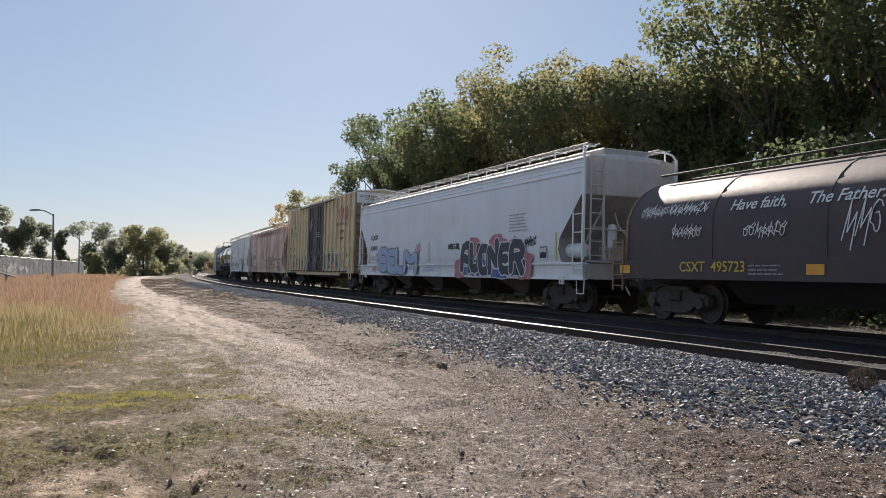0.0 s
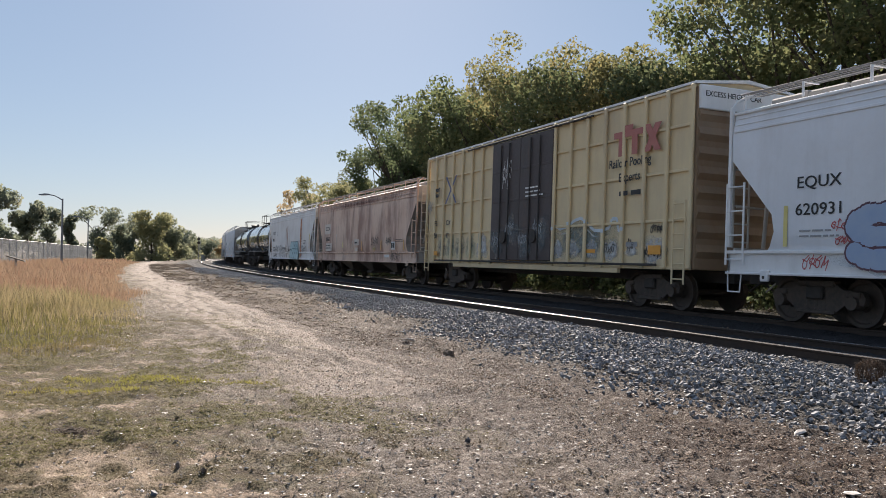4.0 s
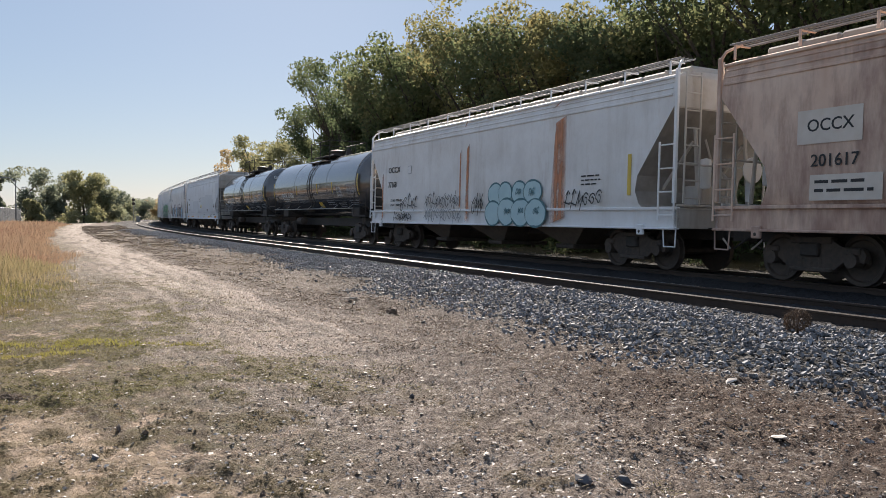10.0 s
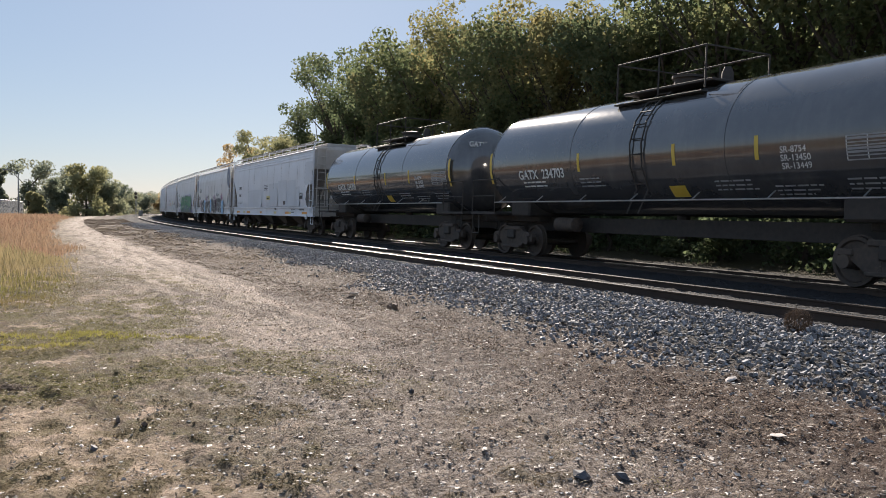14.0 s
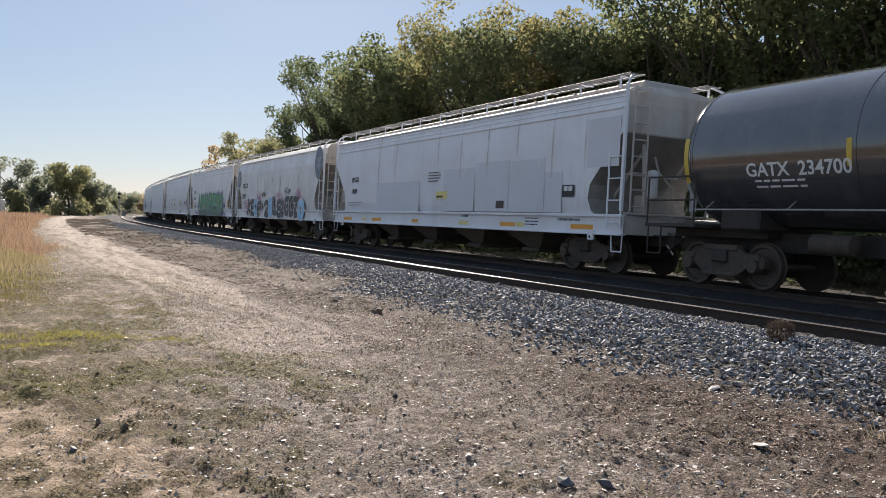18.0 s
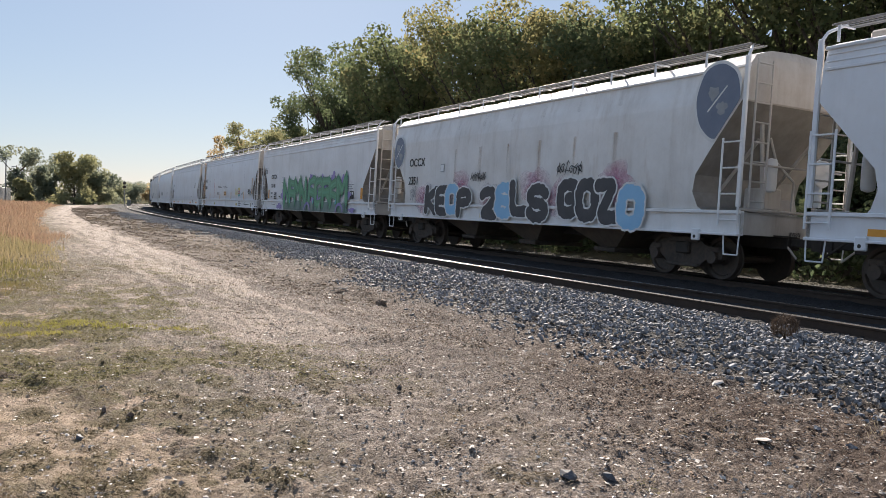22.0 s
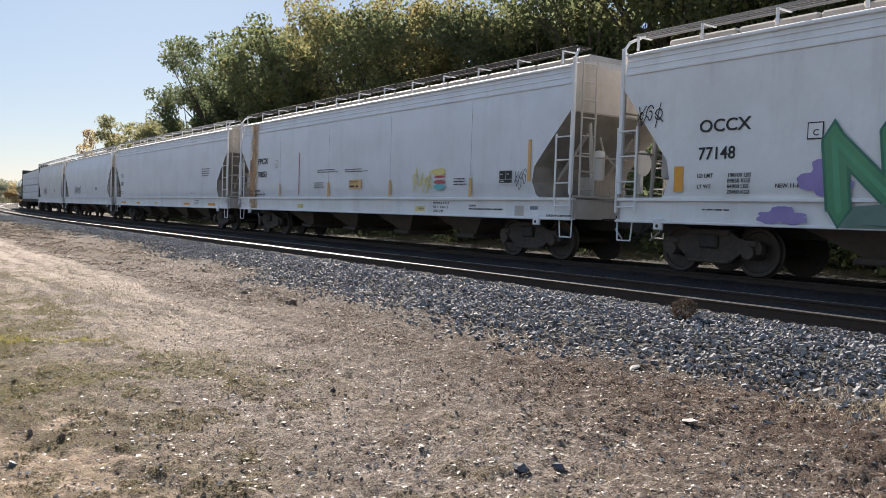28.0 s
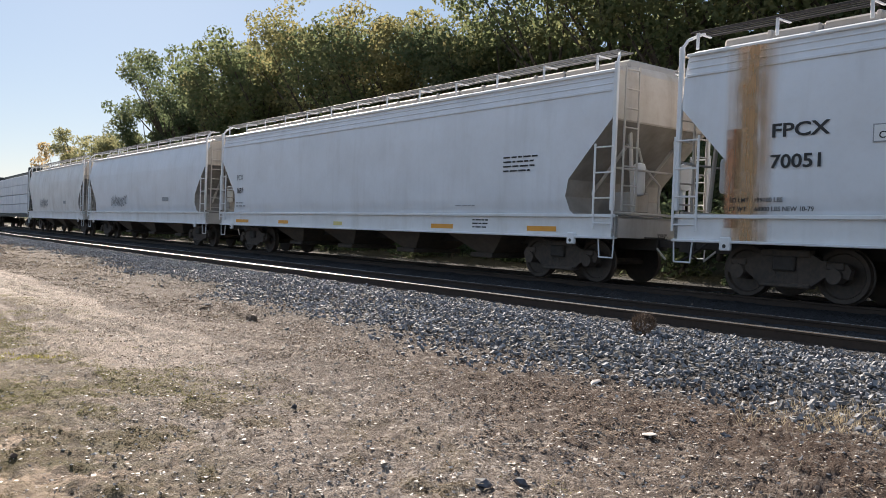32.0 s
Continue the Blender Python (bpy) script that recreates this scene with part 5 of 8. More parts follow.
def bubble(car, word, x, z, widths, high, fat, rim, fills, line, y, seed=0, label="", tilt=6.0, rise=0.06, name="graffiti_letter", pack=0.84, sharp=False, shine=None):
    """A row of fat sprayed letters, each in an outline that laps over its neighbour; widths and fills are taken in turn."""
    rnd = random.Random(seed)
    sides, turn = (4, 0.0) if sharp else (12, 0.0)
    step = 2 * math.pi / sides
    for k, ch in enumerate(word):
        w = widths[k % len(widths)]
        if ch == " ":
            x += w * 0.5
            continue
        h, a, dz = high * rnd.uniform(0.92, 1.06), radians(rnd.uniform(-tilt, tilt)), rnd.uniform(-rise, rise) * high
        layers = []
        for r, off in ((fat + rim, 0.0), (fat, 0.0010), (fat * 0.30, 0.0019)):
            g, lay = Geo(), 0.0
            for token in GLYPHS[ch].split():
                pts = [(int(token[i]) / 4, int(token[i + 1]) / 6) for i in range(0, len(token), 2)]
                # round the corners off
                for _ in range(0 if sharp else 2):
                    cut = [pts[0]]
                    for p, q in zip(pts, pts[1:]):
                        cut += [(0.8 * p[0] + 0.2 * q[0], 0.8 * p[1] + 0.2 * q[1]), (0.2 * p[0] + 0.8 * q[0], 0.2 * p[1] + 0.8 * q[1])]
                    pts = cut + [pts[-1]]
                out = []
                for u, v in pts:
                    px, pz = fat + u * (w - 2 * fat), fat + v * (h - 2 * fat)
                    out.append(Vector((x + px * math.cos(a) - pz * math.sin(a), 0, z + dz + px * math.sin(a) + pz * math.cos(a))))
                for i, p in enumerate(out):
                    rr = r * (1.0 + 0.12 * math.sin(2.1 * i + k))
                    yy = y - 0.0026 * k - off - lay
                    lay = (lay + 0.00009) % 0.0008
                    g.add([(p.x + rr * math.cos(step * j + turn), yy, p.z + (1.5 if sharp else 1.0) * rr * math.sin(step * j + turn)) for j in range(sides)], [tuple(range(sides))])
                    if i:
                        d = (p - out[i - 1])
                        if d.length > 1e-5:
                            n = Vector((-d.z, 0, d.x)).normalized() * rr
                            o = out[i - 1]
                            g.add([(o.x - n.x, yy - 0.00005, o.z - n.z), (p.x - n.x, yy - 0.00005, p.z - n.z), (p.x + n.x, yy - 0.00005, p.z + n.z), (o.x + n.x, yy - 0.00005, o.z + n.z)], [(0, 1, 2, 3)])
            layers.append(g)
        body = part(name, layers[1], fills[k % len(fills)], car, label, smooth=0)
        part("graffiti_outline", layers[0], line, body, smooth=0)
        if shine:
            part("graffiti_highlight", layers[2], shine, body, smooth=0)
        x += w * pack


def car_thing(name, label, category, s_front, s_back, group="freight cars of the train"):
    ob = new(name)
    tagged(ob, label, category, group)
    CARS.append((ob, 0.5 * (s_front + s_back)))
    return ob




def wild(car, x, z0):
    """Angular green letters with dark edges, purple clouds behind and a grey-green foot."""
    y = YS - 0.014
    for k, (cx, cz, rx, rz) in enumerate(((-0.75, 1.12, 0.45, 0.14), (0.0, 1.75, 0.42, 0.3), (1.3, 2.25, 0.35, 0.3), (3.1, 1.95, 0.3, 0.35), (4.6, 2.3, 0.28, 0.45), (6.6, 2.25, 0.5, 0.4), (7.9, 2.5, 0.3, 0.25),
                                          (9.3, 2.2, 0.45, 0.35), (9.9, 1.72, 0.30, 0.18), (10.35, 1.08, 0.35, 0.10), (5.9, 1.5, 0.9, 0.4))):
        blob(car, x + cx, cz, rx, rz, M["purple_ink"], y + 0.004 - 0.0003 * k, 141 + k, "graffiti_cloud", "purple sprayed cloud", 0.35)
    foot = [(0.2, 0.955), (9.9, 0.955), (9.7, 1.32), (7.8, 1.42), (5.0, 1.36), (2.6, 1.45), (0.5, 1.30)]
    part("graffiti_foot", Geo().prism([(x + a, b) for a, b in foot], y - 0.002, y - 0.003, "y"), M["sage_ink"], car, "grey-green sprayed foot", smooth=0)
    for word, x0, wide, seed in (("NPMN", x + 0.1, 1.22, 143), ("AGRAM", x + 4.3, 1.36, 144)):
        bubble(car, word, x0, z0 + 0.20, (wide,), 1.38, 0.155, 0.045, (M["green_ink"],), M["dark_green_ink"], y - 0.006, seed, "green sprayed letter with a dark edge", 9, 0.08, "graffiti_letter", 0.78, True, M["mint_ink"])
    for k in range(9):
        cx = x + 0.6 + 1.06 * k
        part("graffiti_spike", Geo().prism([(cx, 1.02), (cx + 0.5, 1.0), (cx + 0.35 + 0.1 * (k % 2), 1.36 + 0.08 * (k % 3))], y - 0.033, y - 0.034, "y"), M["sage_ink"], car, "grey-green sprayed point", smooth=0)
    for k, cx in enumerate((4.3, 8.9)):
        arch = [(x + cx + (0.5 - 0.13 * j) * math.cos(math.pi * i / 8) * (1 if j == 0 else 1), 0.97 + (0.42 - 0.13 * j) * math.sin(math.pi * i / 8)) for j in (0, 1) for i in (range(9) if j == 0 else range(8, -1, -1))]
        part("graffiti_arch", Geo().prism(arch, y - 0.034, y - 0.035, "y"), M["purple_ink"], car, "lilac sprayed arch", smooth=0)
    for k, cx in enumerate((1.3, 5.1, 8.3)):
        part("graffiti_light", Geo().prism([(x + cx, 1.30), (x + cx + 0.22, 1.34), (x + cx + 0.10, 1.62)], y - 0.034, y - 0.036, "y"), M["teal_ink"], car, "teal sprayed light", smooth=0)


CARS = []
YS = -1.592
HY = 1.58                                   # half width over the sides


def hopper(label, s0, s1, body_mat, trim_mat, z_roof=4.50, bulge=0.0, bays=3, ribs=False, dark_board=False, panels=0, cut=1.22, z_cut=3.35, trough=True):
    """A covered hopper car of s1 - s0 metres over its sills. Returns the car and half its length."""
    car = car_thing("covered_hopper_car", label, "hopper car", s0, s1)
    half = 0.5 * (s1 - s0)
    hb = half - 0.12
    fall = lambda z: cut * 0.94 * (z_cut - z) / (z_cut - 2.15)
    inset = [(1.40, cut * 0.80), (1.50, cut * 0.90), (1.80, cut), (2.15, cut * 0.94), (2.5, fall(2.5)), (2.85, fall(2.85)), (z_cut - 0.03, 0.02), (z_cut, 0.0), (3.9, 0.0), (4.02, 0.0),
             (z_roof - 0.18, 0.02), (z_roof + (-0.10 if trough else 0.03), 0.06), (z_roof + (-0.02 if trough else 0.17), 0.12), (z_roof + (0.0 if trough else 0.21), 0.14)]
    wid = [HY - 0.06 - bulge, HY - 0.02 - bulge * 0.7, HY - bulge * 0.45, HY - bulge * 0.25, HY - bulge * 0.05, HY, HY - bulge * 0.08, HY - bulge * 0.1, HY - bulge * 0.8, HY - 0.02 - bulge,
           HY - 0.07 - bulge, HY - 0.26 - bulge, 0.75, 0.0]
    g = Geo()
    ups = [(w, z, hb - i) for w, (z, i) in zip(wid, inset)]
    nst = 13
    rings = []
    for k in range(nst):
        u = -1 + 2 * k / (nst - 1)
        right = [(u * h, -w, z) for w, z, h in ups]
        left = [(u * h, w, z) for w, z, h in ups[:-1]][::-1]
        rings.append(right + left)
    g.loft(rings, True, False)
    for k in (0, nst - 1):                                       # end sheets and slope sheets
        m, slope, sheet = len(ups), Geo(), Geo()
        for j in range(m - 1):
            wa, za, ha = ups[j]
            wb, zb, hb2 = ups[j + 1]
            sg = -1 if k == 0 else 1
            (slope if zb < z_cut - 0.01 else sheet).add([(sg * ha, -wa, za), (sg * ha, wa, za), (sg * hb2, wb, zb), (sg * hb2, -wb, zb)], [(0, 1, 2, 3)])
        # the slope sheet's dark colour holds its grime and the shade of the cut
        part("slope_sheet", slope, M["slope_grime_shade"], car, "grimy sloping end sheet, coloured darker for its shade")
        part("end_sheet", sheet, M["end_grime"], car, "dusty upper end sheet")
    part("body", g, body_mat, car, "", smooth=28)
    for y in (-1, 1):
        sg = Geo()
        sg.box(-half, half, y * (HY - 0.10) - 0.05, y * (HY - 0.10) + 0.05, 0.94, 1.42, 0.012)
        sill = part("side_sill", sg, trim_mat, car)
        part("sill_flange", Geo().box(-half, half, y * (HY - 0.03) - 0.05, y * (HY - 0.03) + 0.03, 1.36, 1.43, 0.01), trim_mat, sill)
        part("sill_flange", Geo().box(-half, half, y * (HY - 0.03) - 0.05, y * (HY - 0.03) + 0.03, 0.93, 0.98, 0.01), trim_mat, sill)
        eave = Geo()
        eave.box(-hb, hb, y * (HY - 0.04 - bulge) - 0.03, y * (HY - 0.04 - bulge) + 0.05, z_roof - 0.24, z_roof - 0.18, 0.012)
        part("eave_angle", eave, trim_mat, car)
        if ribs:
            for zz, hh, out in ((z_roof - 0.62, 0.055, 0.028), (z_roof - 0.47, 0.03, 0.016), (z_roof - 0.34, 0.03, 0.016)):
                yy = y * (float(np.interp(zz, [3.16, 3.9, 4.02, z_roof - 0.18], [HY - bulge * 0.1, HY - bulge * 0.8, HY - 0.02 - bulge, HY - 0.07 - bulge])))
                rg = Geo().box(-hb + 0.05, hb - 0.05, yy - out, yy + out, zz, zz + hh, 0.008)
                part("side_rib", rg, body_mat, car)
        if panels:
            for k in range(1, panels):
                x = -hb + 0.6 + (2 * hb - 1.2) * k / panels
                yy = y * (HY - bulge * 0.1)
                pg = Geo().loft([[(x - 0.02, y * (w + dy), z), (x + 0.02, y * (w + dy), z)] for dy in (0.006,) for w, z, h in ups[3:10] if abs(x) < h], False, False)
                part("panel_seam", pg, body_mat, car, "", smooth=0)
        # roof walkway on posts
        wg, hg = Geo(), Geo()
        zt = z_roof + 0.23
        wg.box(-hb + 0.02, hb - 0.02, y * 1.42 - 0.010, y * 1.42 + 0.010, zt - 0.035, zt, 0.005).box(-hb + 0.02, hb - 0.02, y * 1.0 - 0.010, y * 1.0 + 0.010, zt - 0.035, zt, 0.005)
        for yb in (1.10, 1.21, 1.32):
            wg.box(-hb + 0.02, hb - 0.02, y * yb - 0.014, y * yb + 0.014, zt - 0.024, zt - 0.008)
        part("running_board", wg, M["black_steel"] if dark_board else M["walk_steel"], car)
        x = -hb + 0.15
        while x < hb:
            hg = Geo().box(x - 0.03, x + 0.03, y * 1.40 - 0.012, y * 1.40 + 0.012, z_roof - 0.10, zt - 0.02, 0.006)
            hg.box(x - 0.025, x + 0.025, min(y * 1.0, y * 1.41), max(y * 1.0, y * 1.41), zt - 0.06, zt - 0.035, 0.006)
            part("walkway_post", hg, trim_mat, car)
            x += 1.55
    # hatches along the middle of the roof
    n = 10
    for k in range(n):
        x = -hb + 1.2 + (2 * hb - 2.4) * k / (n - 1)
        if trough:
            part("hatch_cover", Geo().box(x - (hb - 1.2) / (n - 1) + 0.02, x + (hb - 1.2) / (n - 1) - 0.02, -0.78, 0.78, z_roof - 0.03, z_roof + 0.17, 0.04).box(x - 0.04, x + 0.04, -0.80, 0.80, z_roof - 0.03, z_roof + 0.185, 0.01), M["hatch_paint"], car)
        else:
            part("roof_hatch", Geo().box(x - 0.55, x + 0.55, -0.38, 0.38, z_roof + 0.12, z_roof + 0.3, 0.05), trim_mat, car)
    # underframe
    part("centre_sill", Geo().box(-half, half, -0.18, 0.18, 0.72, 1.08, 0.01), M["black_steel"], car)
    span = 2 * half - 6.4
    for k in range(bays):
        cx = -span / 2 + span * (k + 0.5) / bays
        w = span / bays * 0.5 - 0.05
        bg = Geo()
        bg.loft([[(cx - w, -1.35, 1.5), (cx + w, -1.35, 1.5), (cx + w, 1.35, 1.5), (cx - w, 1.35, 1.5)],
                 [(cx - w * 0.9, -1.3, 1.15), (cx + w * 0.9, -1.3, 1.15), (cx + w * 0.9, 1.3, 1.15), (cx - w * 0.9, 1.3, 1.15)],
                 [(cx - 0.3, -0.7, 0.48), (cx + 0.3, -0.7, 0.48), (cx + 0.3, 0.7, 0.48), (cx - 0.3, 0.7, 0.48)]])
        bay = part("discharge_bay", bg, M["hopper_bay"], car, "dark sloping discharge hopper", smooth=0)
        part("outlet_gate", Geo().box(cx - 0.42, cx + 0.42, -0.85, 0.85, 0.36, 0.48, 0.02), M["bogie_steel"], bay)
    for sg in (-1, 1):
        part("end_platform", Geo().box(sg * half - 0.1 if sg > 0 else -half, half if sg > 0 else -half + 0.1, -HY + 0.05, HY - 0.05, 0.96, 1.4, 0.01)
             .box(min(sg * (half - 2.2), sg * half), max(sg * (half - 2.2), sg * half), -HY + 0.16, HY - 0.16, 1.34, 1.4, 0.01), M["end_grime"], car)
        # slanted braces and equipment below the slope sheet
        eg = Geo()
        for y in (-0.75, 0.75):
            eg.tube((sg * (half - 0.2), y, 1.5), (sg * (half - 0.35), y, 3.2), 0.045, 6)
            eg.tube((sg * (half - 1.7), y, 1.5), (sg * (half - 0.4), y, 2.9), 0.04, 6)
        eg.box(sg * (half - 0.75) - 0.28, sg * (half - 0.75) + 0.28, -0.4, 0.1, 1.5, 1.95, 0.03)
        part("end_brace", eg, M["end_grime"], car)
        fit = Geo().tube((sg * (half - 0.14), -1.45, 2.36), (sg * (half - 0.14), 1.45, 2.36), 0.022, 6).tube((sg * (half - 0.10), -1.45, 1.46), (sg * (half - 0.10), 1.45, 1.46), 0.03, 6)
        fit.path([(sg * (half - 0.3), 0.2, 1.4), (sg * (half - 0.28), 0.2, 2.1), (sg * (half - 0.5), -0.1, 2.5), (sg * (half - 0.6), -0.2, 3.0)], 0.025, 6)
        fit.path([(sg * (half - 0.2), -0.15, 1.0), (sg * (half - 0.05), -0.15, 0.8), (sg * (half + 0.25), -0.2, 0.55)], 0.022, 6)
        part("brake_pipe", fit, M["end_grime"], car)
        part("air_reservoir", Geo().lathe([(1.85, 0.02), (1.88, 0.11), (1.94, 0.13), (2.46, 0.13), (2.52, 0.11), (2.55, 0.02)], "z", 14, (sg * (half - 0.34), -0.42, 0)), M["white_paint"], car, "pale upright air reservoir")
        for y in (-1, 1):
            pg = Geo()
            pg.box(sg * (half - 0.06) - 0.045, sg * (half - 0.06) + 0.045, y * (HY - 0.02) - 0.04, y * (HY - 0.02) + 0.03, 1.5, z_roof - 0.05, 0.01)
            pg.path([(sg * (half - 0.06), y * (HY - 0.02), z_roof - 0.08), (sg * (half - 0.10), y * (HY - 0.12), z_roof + 0.08), (sg * (half - 0.3), y * (HY - 0.35), z_roof + 0.22)], 0.03, 6)
            part("corner_post", pg, trim_mat, car)
            ladder(car, 1.12, 2.85, 0.50, 4, trim_mat, pose(sg * (half - 0.27) - 0.25, y * (HY + 0.02), 0))
            ladder(car, 1.5, z_roof - 0.1, 0.42, 8, M["end_grime"], pose(sg * (half + 0.03), y * 1.18 - 0.21, 0, 0, 0, 90), "end_ladder")
            st = Geo().path([(sg * (half - 0.42), y * (HY - 0.05), 1.0), (sg * (half - 0.38), y * (HY - 0.05), 0.56), (sg * (half - 0.03), y * (HY - 0.05), 0.56),
                             (sg * (half - 0.01), y * (HY - 0.05), 1.0)], 0.016, 6)
            part("step", st, trim_mat, car)
        jk = Geo()
        jk.box(sg * (half - 1.12) - 0.11, sg * (half - 1.12) + 0.11, -HY - 0.03, -HY + 0.05, 0.80, 1.04, 0.02)
        pad = part("jacking_pad", jk, trim_mat, car)
        part("pad_hole", Geo().lathe([(-HY - 0.036, 0.001), (-HY - 0.034, 0.035), (-HY - 0.028, 0.035)], "y", 12, (sg * (half - 1.12), 0, 0.88)), M["black_steel"], pad)
    wg = Geo().lathe([(0, 0.28), (0.02, 0.30), (0.04, 0.28)], "x", 20, (half + 0.08, 0.55, 2.3)).box(half - 0.05, half + 0.1, 0.5, 0.6, 1.6, 2.35, 0.01)
    part("brake_wheel", wg, trim_mat, car)
    couplers(car, half)
    bogie(car, half - 1.95)
    bogie(car, -half + 1.95)
    return car, half


def streak(car, x, w, z0, z1, bulge, label="rust streak"):
    """A rust run that follows the round of a hopper's side."""
    zs = [1.40, 1.50, 1.75, 2.10, 2.5, 2.85, 3.12, 3.16, 3.9, 4.02, 4.32]
    ws = [HY - 0.06 - bulge, HY - 0.02 - bulge * 0.7, HY - bulge * 0.45, HY - bulge * 0.25, HY - bulge * 0.05, HY, HY - bulge * 0.08, HY - bulge * 0.1, HY - bulge * 0.8, HY - 0.02 - bulge, HY - 0.07 - bulge]
    cuts = sorted({z0, z1} | {z for z in zs if z0 < z < z1})
    g = Geo().loft([[(x - w / 2, -float(np.interp(z, zs, ws)) - 0.010, z), (x + w / 2, -float(np.interp(z, zs, ws)) - 0.010, z)] for z in cuts], False, False)
    return part("rust_streak", g, M["rust_run"], car, label, smooth=0)


def tank(label, s0, s1, mat, dome_mat=None, r=1.50, zc=2.72, seed=0, dress=True):
    car = car_thing("tank_car", label, "tank car", s0, s1)
    half = 0.5 * (s1 - s0)
    ht = half - 0.55
    prof = [(-ht, 0.02), (-ht + 0.03, 0.45), (-ht + 0.12, 0.85), (-ht + 0.28, 1.18), (-ht + 0.5, 1.40), (-ht + 0.75, r)]
    prof = prof + [(-ht + 0.77 + (2 * ht - 1.54) * k / 6, r) for k in range(7)] + [(-d, q) for d, q in prof[::-1]]
    part("tank", Geo().lathe(prof, "x", 56, (0, 0, zc)), mat, car, "", smooth=30)
    for x in (-ht + 0.76, -ht * 0.36, ht * 0.36, ht - 0.76):
        seam = Geo().lathe([(x - 0.02, r), (x - 0.02, r + 0.008), (x + 0.02, r + 0.008), (x + 0.02, r)], "x", 56, (0, 0, zc))
        part("weld_seam", seam, mat, car)
    part("centre_sill", Geo().box(-half, half, -0.2, 0.2, 0.75, 1.15, 0.01).box(-half, -half + 2.6, -0.6, 0.6, 1.0, 1.3, 0.02).box(half - 2.6, half, -0.6, 0.6, 1.0, 1.3, 0.02), M["black_steel"], car)
    for sg in (-1, 1):
        part("end_platform", Geo().box(min(sg * (half - 1.5), sg * half), max(sg * (half - 1.5), sg * half), -1.5, 1.5, 1.18, 1.26, 0.01), M["black_steel"], car)
        for y in (-1.48, 1.48):
            rail_top = Geo().path([(sg * (half - 0.05), y, 1.25), (sg * (half - 0.05), y, 2.25), (sg * (half - 1.45), y, 2.25), (sg * (half - 1.45), y, 1.25)], 0.02, 6)
            rg = part("end_railing", rail_top, M["black_steel"], car)
            part("mid_rail", Geo().path([(sg * (half - 0.05), y, 1.75), (sg * (half - 1.45), y, 1.75)], 0.016, 6), M["black_steel"], rg)
            part("step", Geo().path([(sg * (half - 0.1), y, 1.2), (sg * (half - 0.1), y, 0.6), (sg * (half - 0.5), y, 0.6), (sg * (half - 0.5), y, 1.2)], 0.018, 6), M["black_steel"], car)
        sd = Geo().box(sg * (half - 2.3) - 0.5, sg * (half - 2.3) + 0.5, -1.1, 1.1, 1.15, 1.6, 0.05)
        part("saddle", sd, M["black_steel"], car)
    for y in (-1, 1):
        hg = Geo().tube((-half + 1.5, y * 1.52, 1.55), (half - 1.5, y * 1.52, 1.55), 0.02, 6)
        x = -half + 1.8
        while x < half - 1.5:
            hg.tube((x, y * 1.52, 1.55), (x, y * 1.30, 1.72), 0.016, 5)
            x += 2.0
        part("side_handrail", hg, M["steel_pipe"], car)
    top = zc + r
    pg = Geo().box(-1.5, 1.5, -0.75, 0.75, top - 0.02, top + 0.04, 0.01).box(-1.5, 1.5, -1.05, -0.75, top - 0.30, top - 0.26, 0.01)
    part("top_platform", pg, M["black_steel"], car)
    rg = Geo()
    for y in (-0.95, 0.95):
        rg.path([(-1.5, y, top - 0.2), (-1.5, y, top + 0.72), (1.5, y, top + 0.72), (1.5, y, top - 0.2)], 0.022, 6)
        rg.tube((0, y, top - 0.2), (0, y, top + 0.72), 0.02, 6)
    for x in (-1.5, 1.5):
        rg.path([(x, -0.95, top + 0.72), (x, 0.95, top + 0.72)], 0.02, 6)
    part("safety_railing", rg, M["black_steel"], car)
    part("manway", Geo().lathe([(top - 0.1, 0.36), (top + 0.26, 0.36), (top + 0.28, 0.42), (top + 0.34, 0.42), (top + 0.40, 0.1)], "z", 18), M["black_steel"], car)
    part("relief_valve", Geo().lathe([(top - 0.1, 0.14), (top + 0.3, 0.14), (top + 0.45, 0.08)], "z", 12, (0.95, 0.25, 0)), M["black_steel"], car)
    for y in (-1, 1):
        lg, rungs = Geo(), []
        for dx in (-0.2, 0.2):
            lg.path([(dx, y * 1.55, 1.25)] + [(dx, y * (r + 0.06) * math.cos(a), zc + (r + 0.06) * math.sin(a)) for a in [radians(q) for q in (-35, -15, 5, 25, 45, 62)]], 0.02, 6)
        for a in range(-30, 62, 13):
            q = radians(a)
            rungs.append(Geo().tube((-0.2, y * (r + 0.06) * math.cos(q), zc + (r + 0.06) * math.sin(q)), (0.2, y * (r + 0.06) * math.cos(q), zc + (r + 0.06) * math.sin(q)), 0.016, 5))
        lad = part("ladder", lg, M["black_steel"], car)
        for rung in rungs:
            part("rung", rung, M["black_steel"], lad)
    part("outlet_valve", Geo().lathe([(0.7, 0.12), (1.25, 0.16)], "z", 12), M["black_steel"], car)
    part("brake_reservoir", Geo().lathe([(-0.5, 0.02), (-0.42, 0.2), (0.42, 0.2), (0.5, 0.02)], "x", 14, (-half + 4.2, -0.7, 0.95)), M["bogie_steel"], car)
    couplers(car, half)
    bogie(car, half - 1.85)
    bogie(car, -half + 1.85)
    return car, half, r, zc


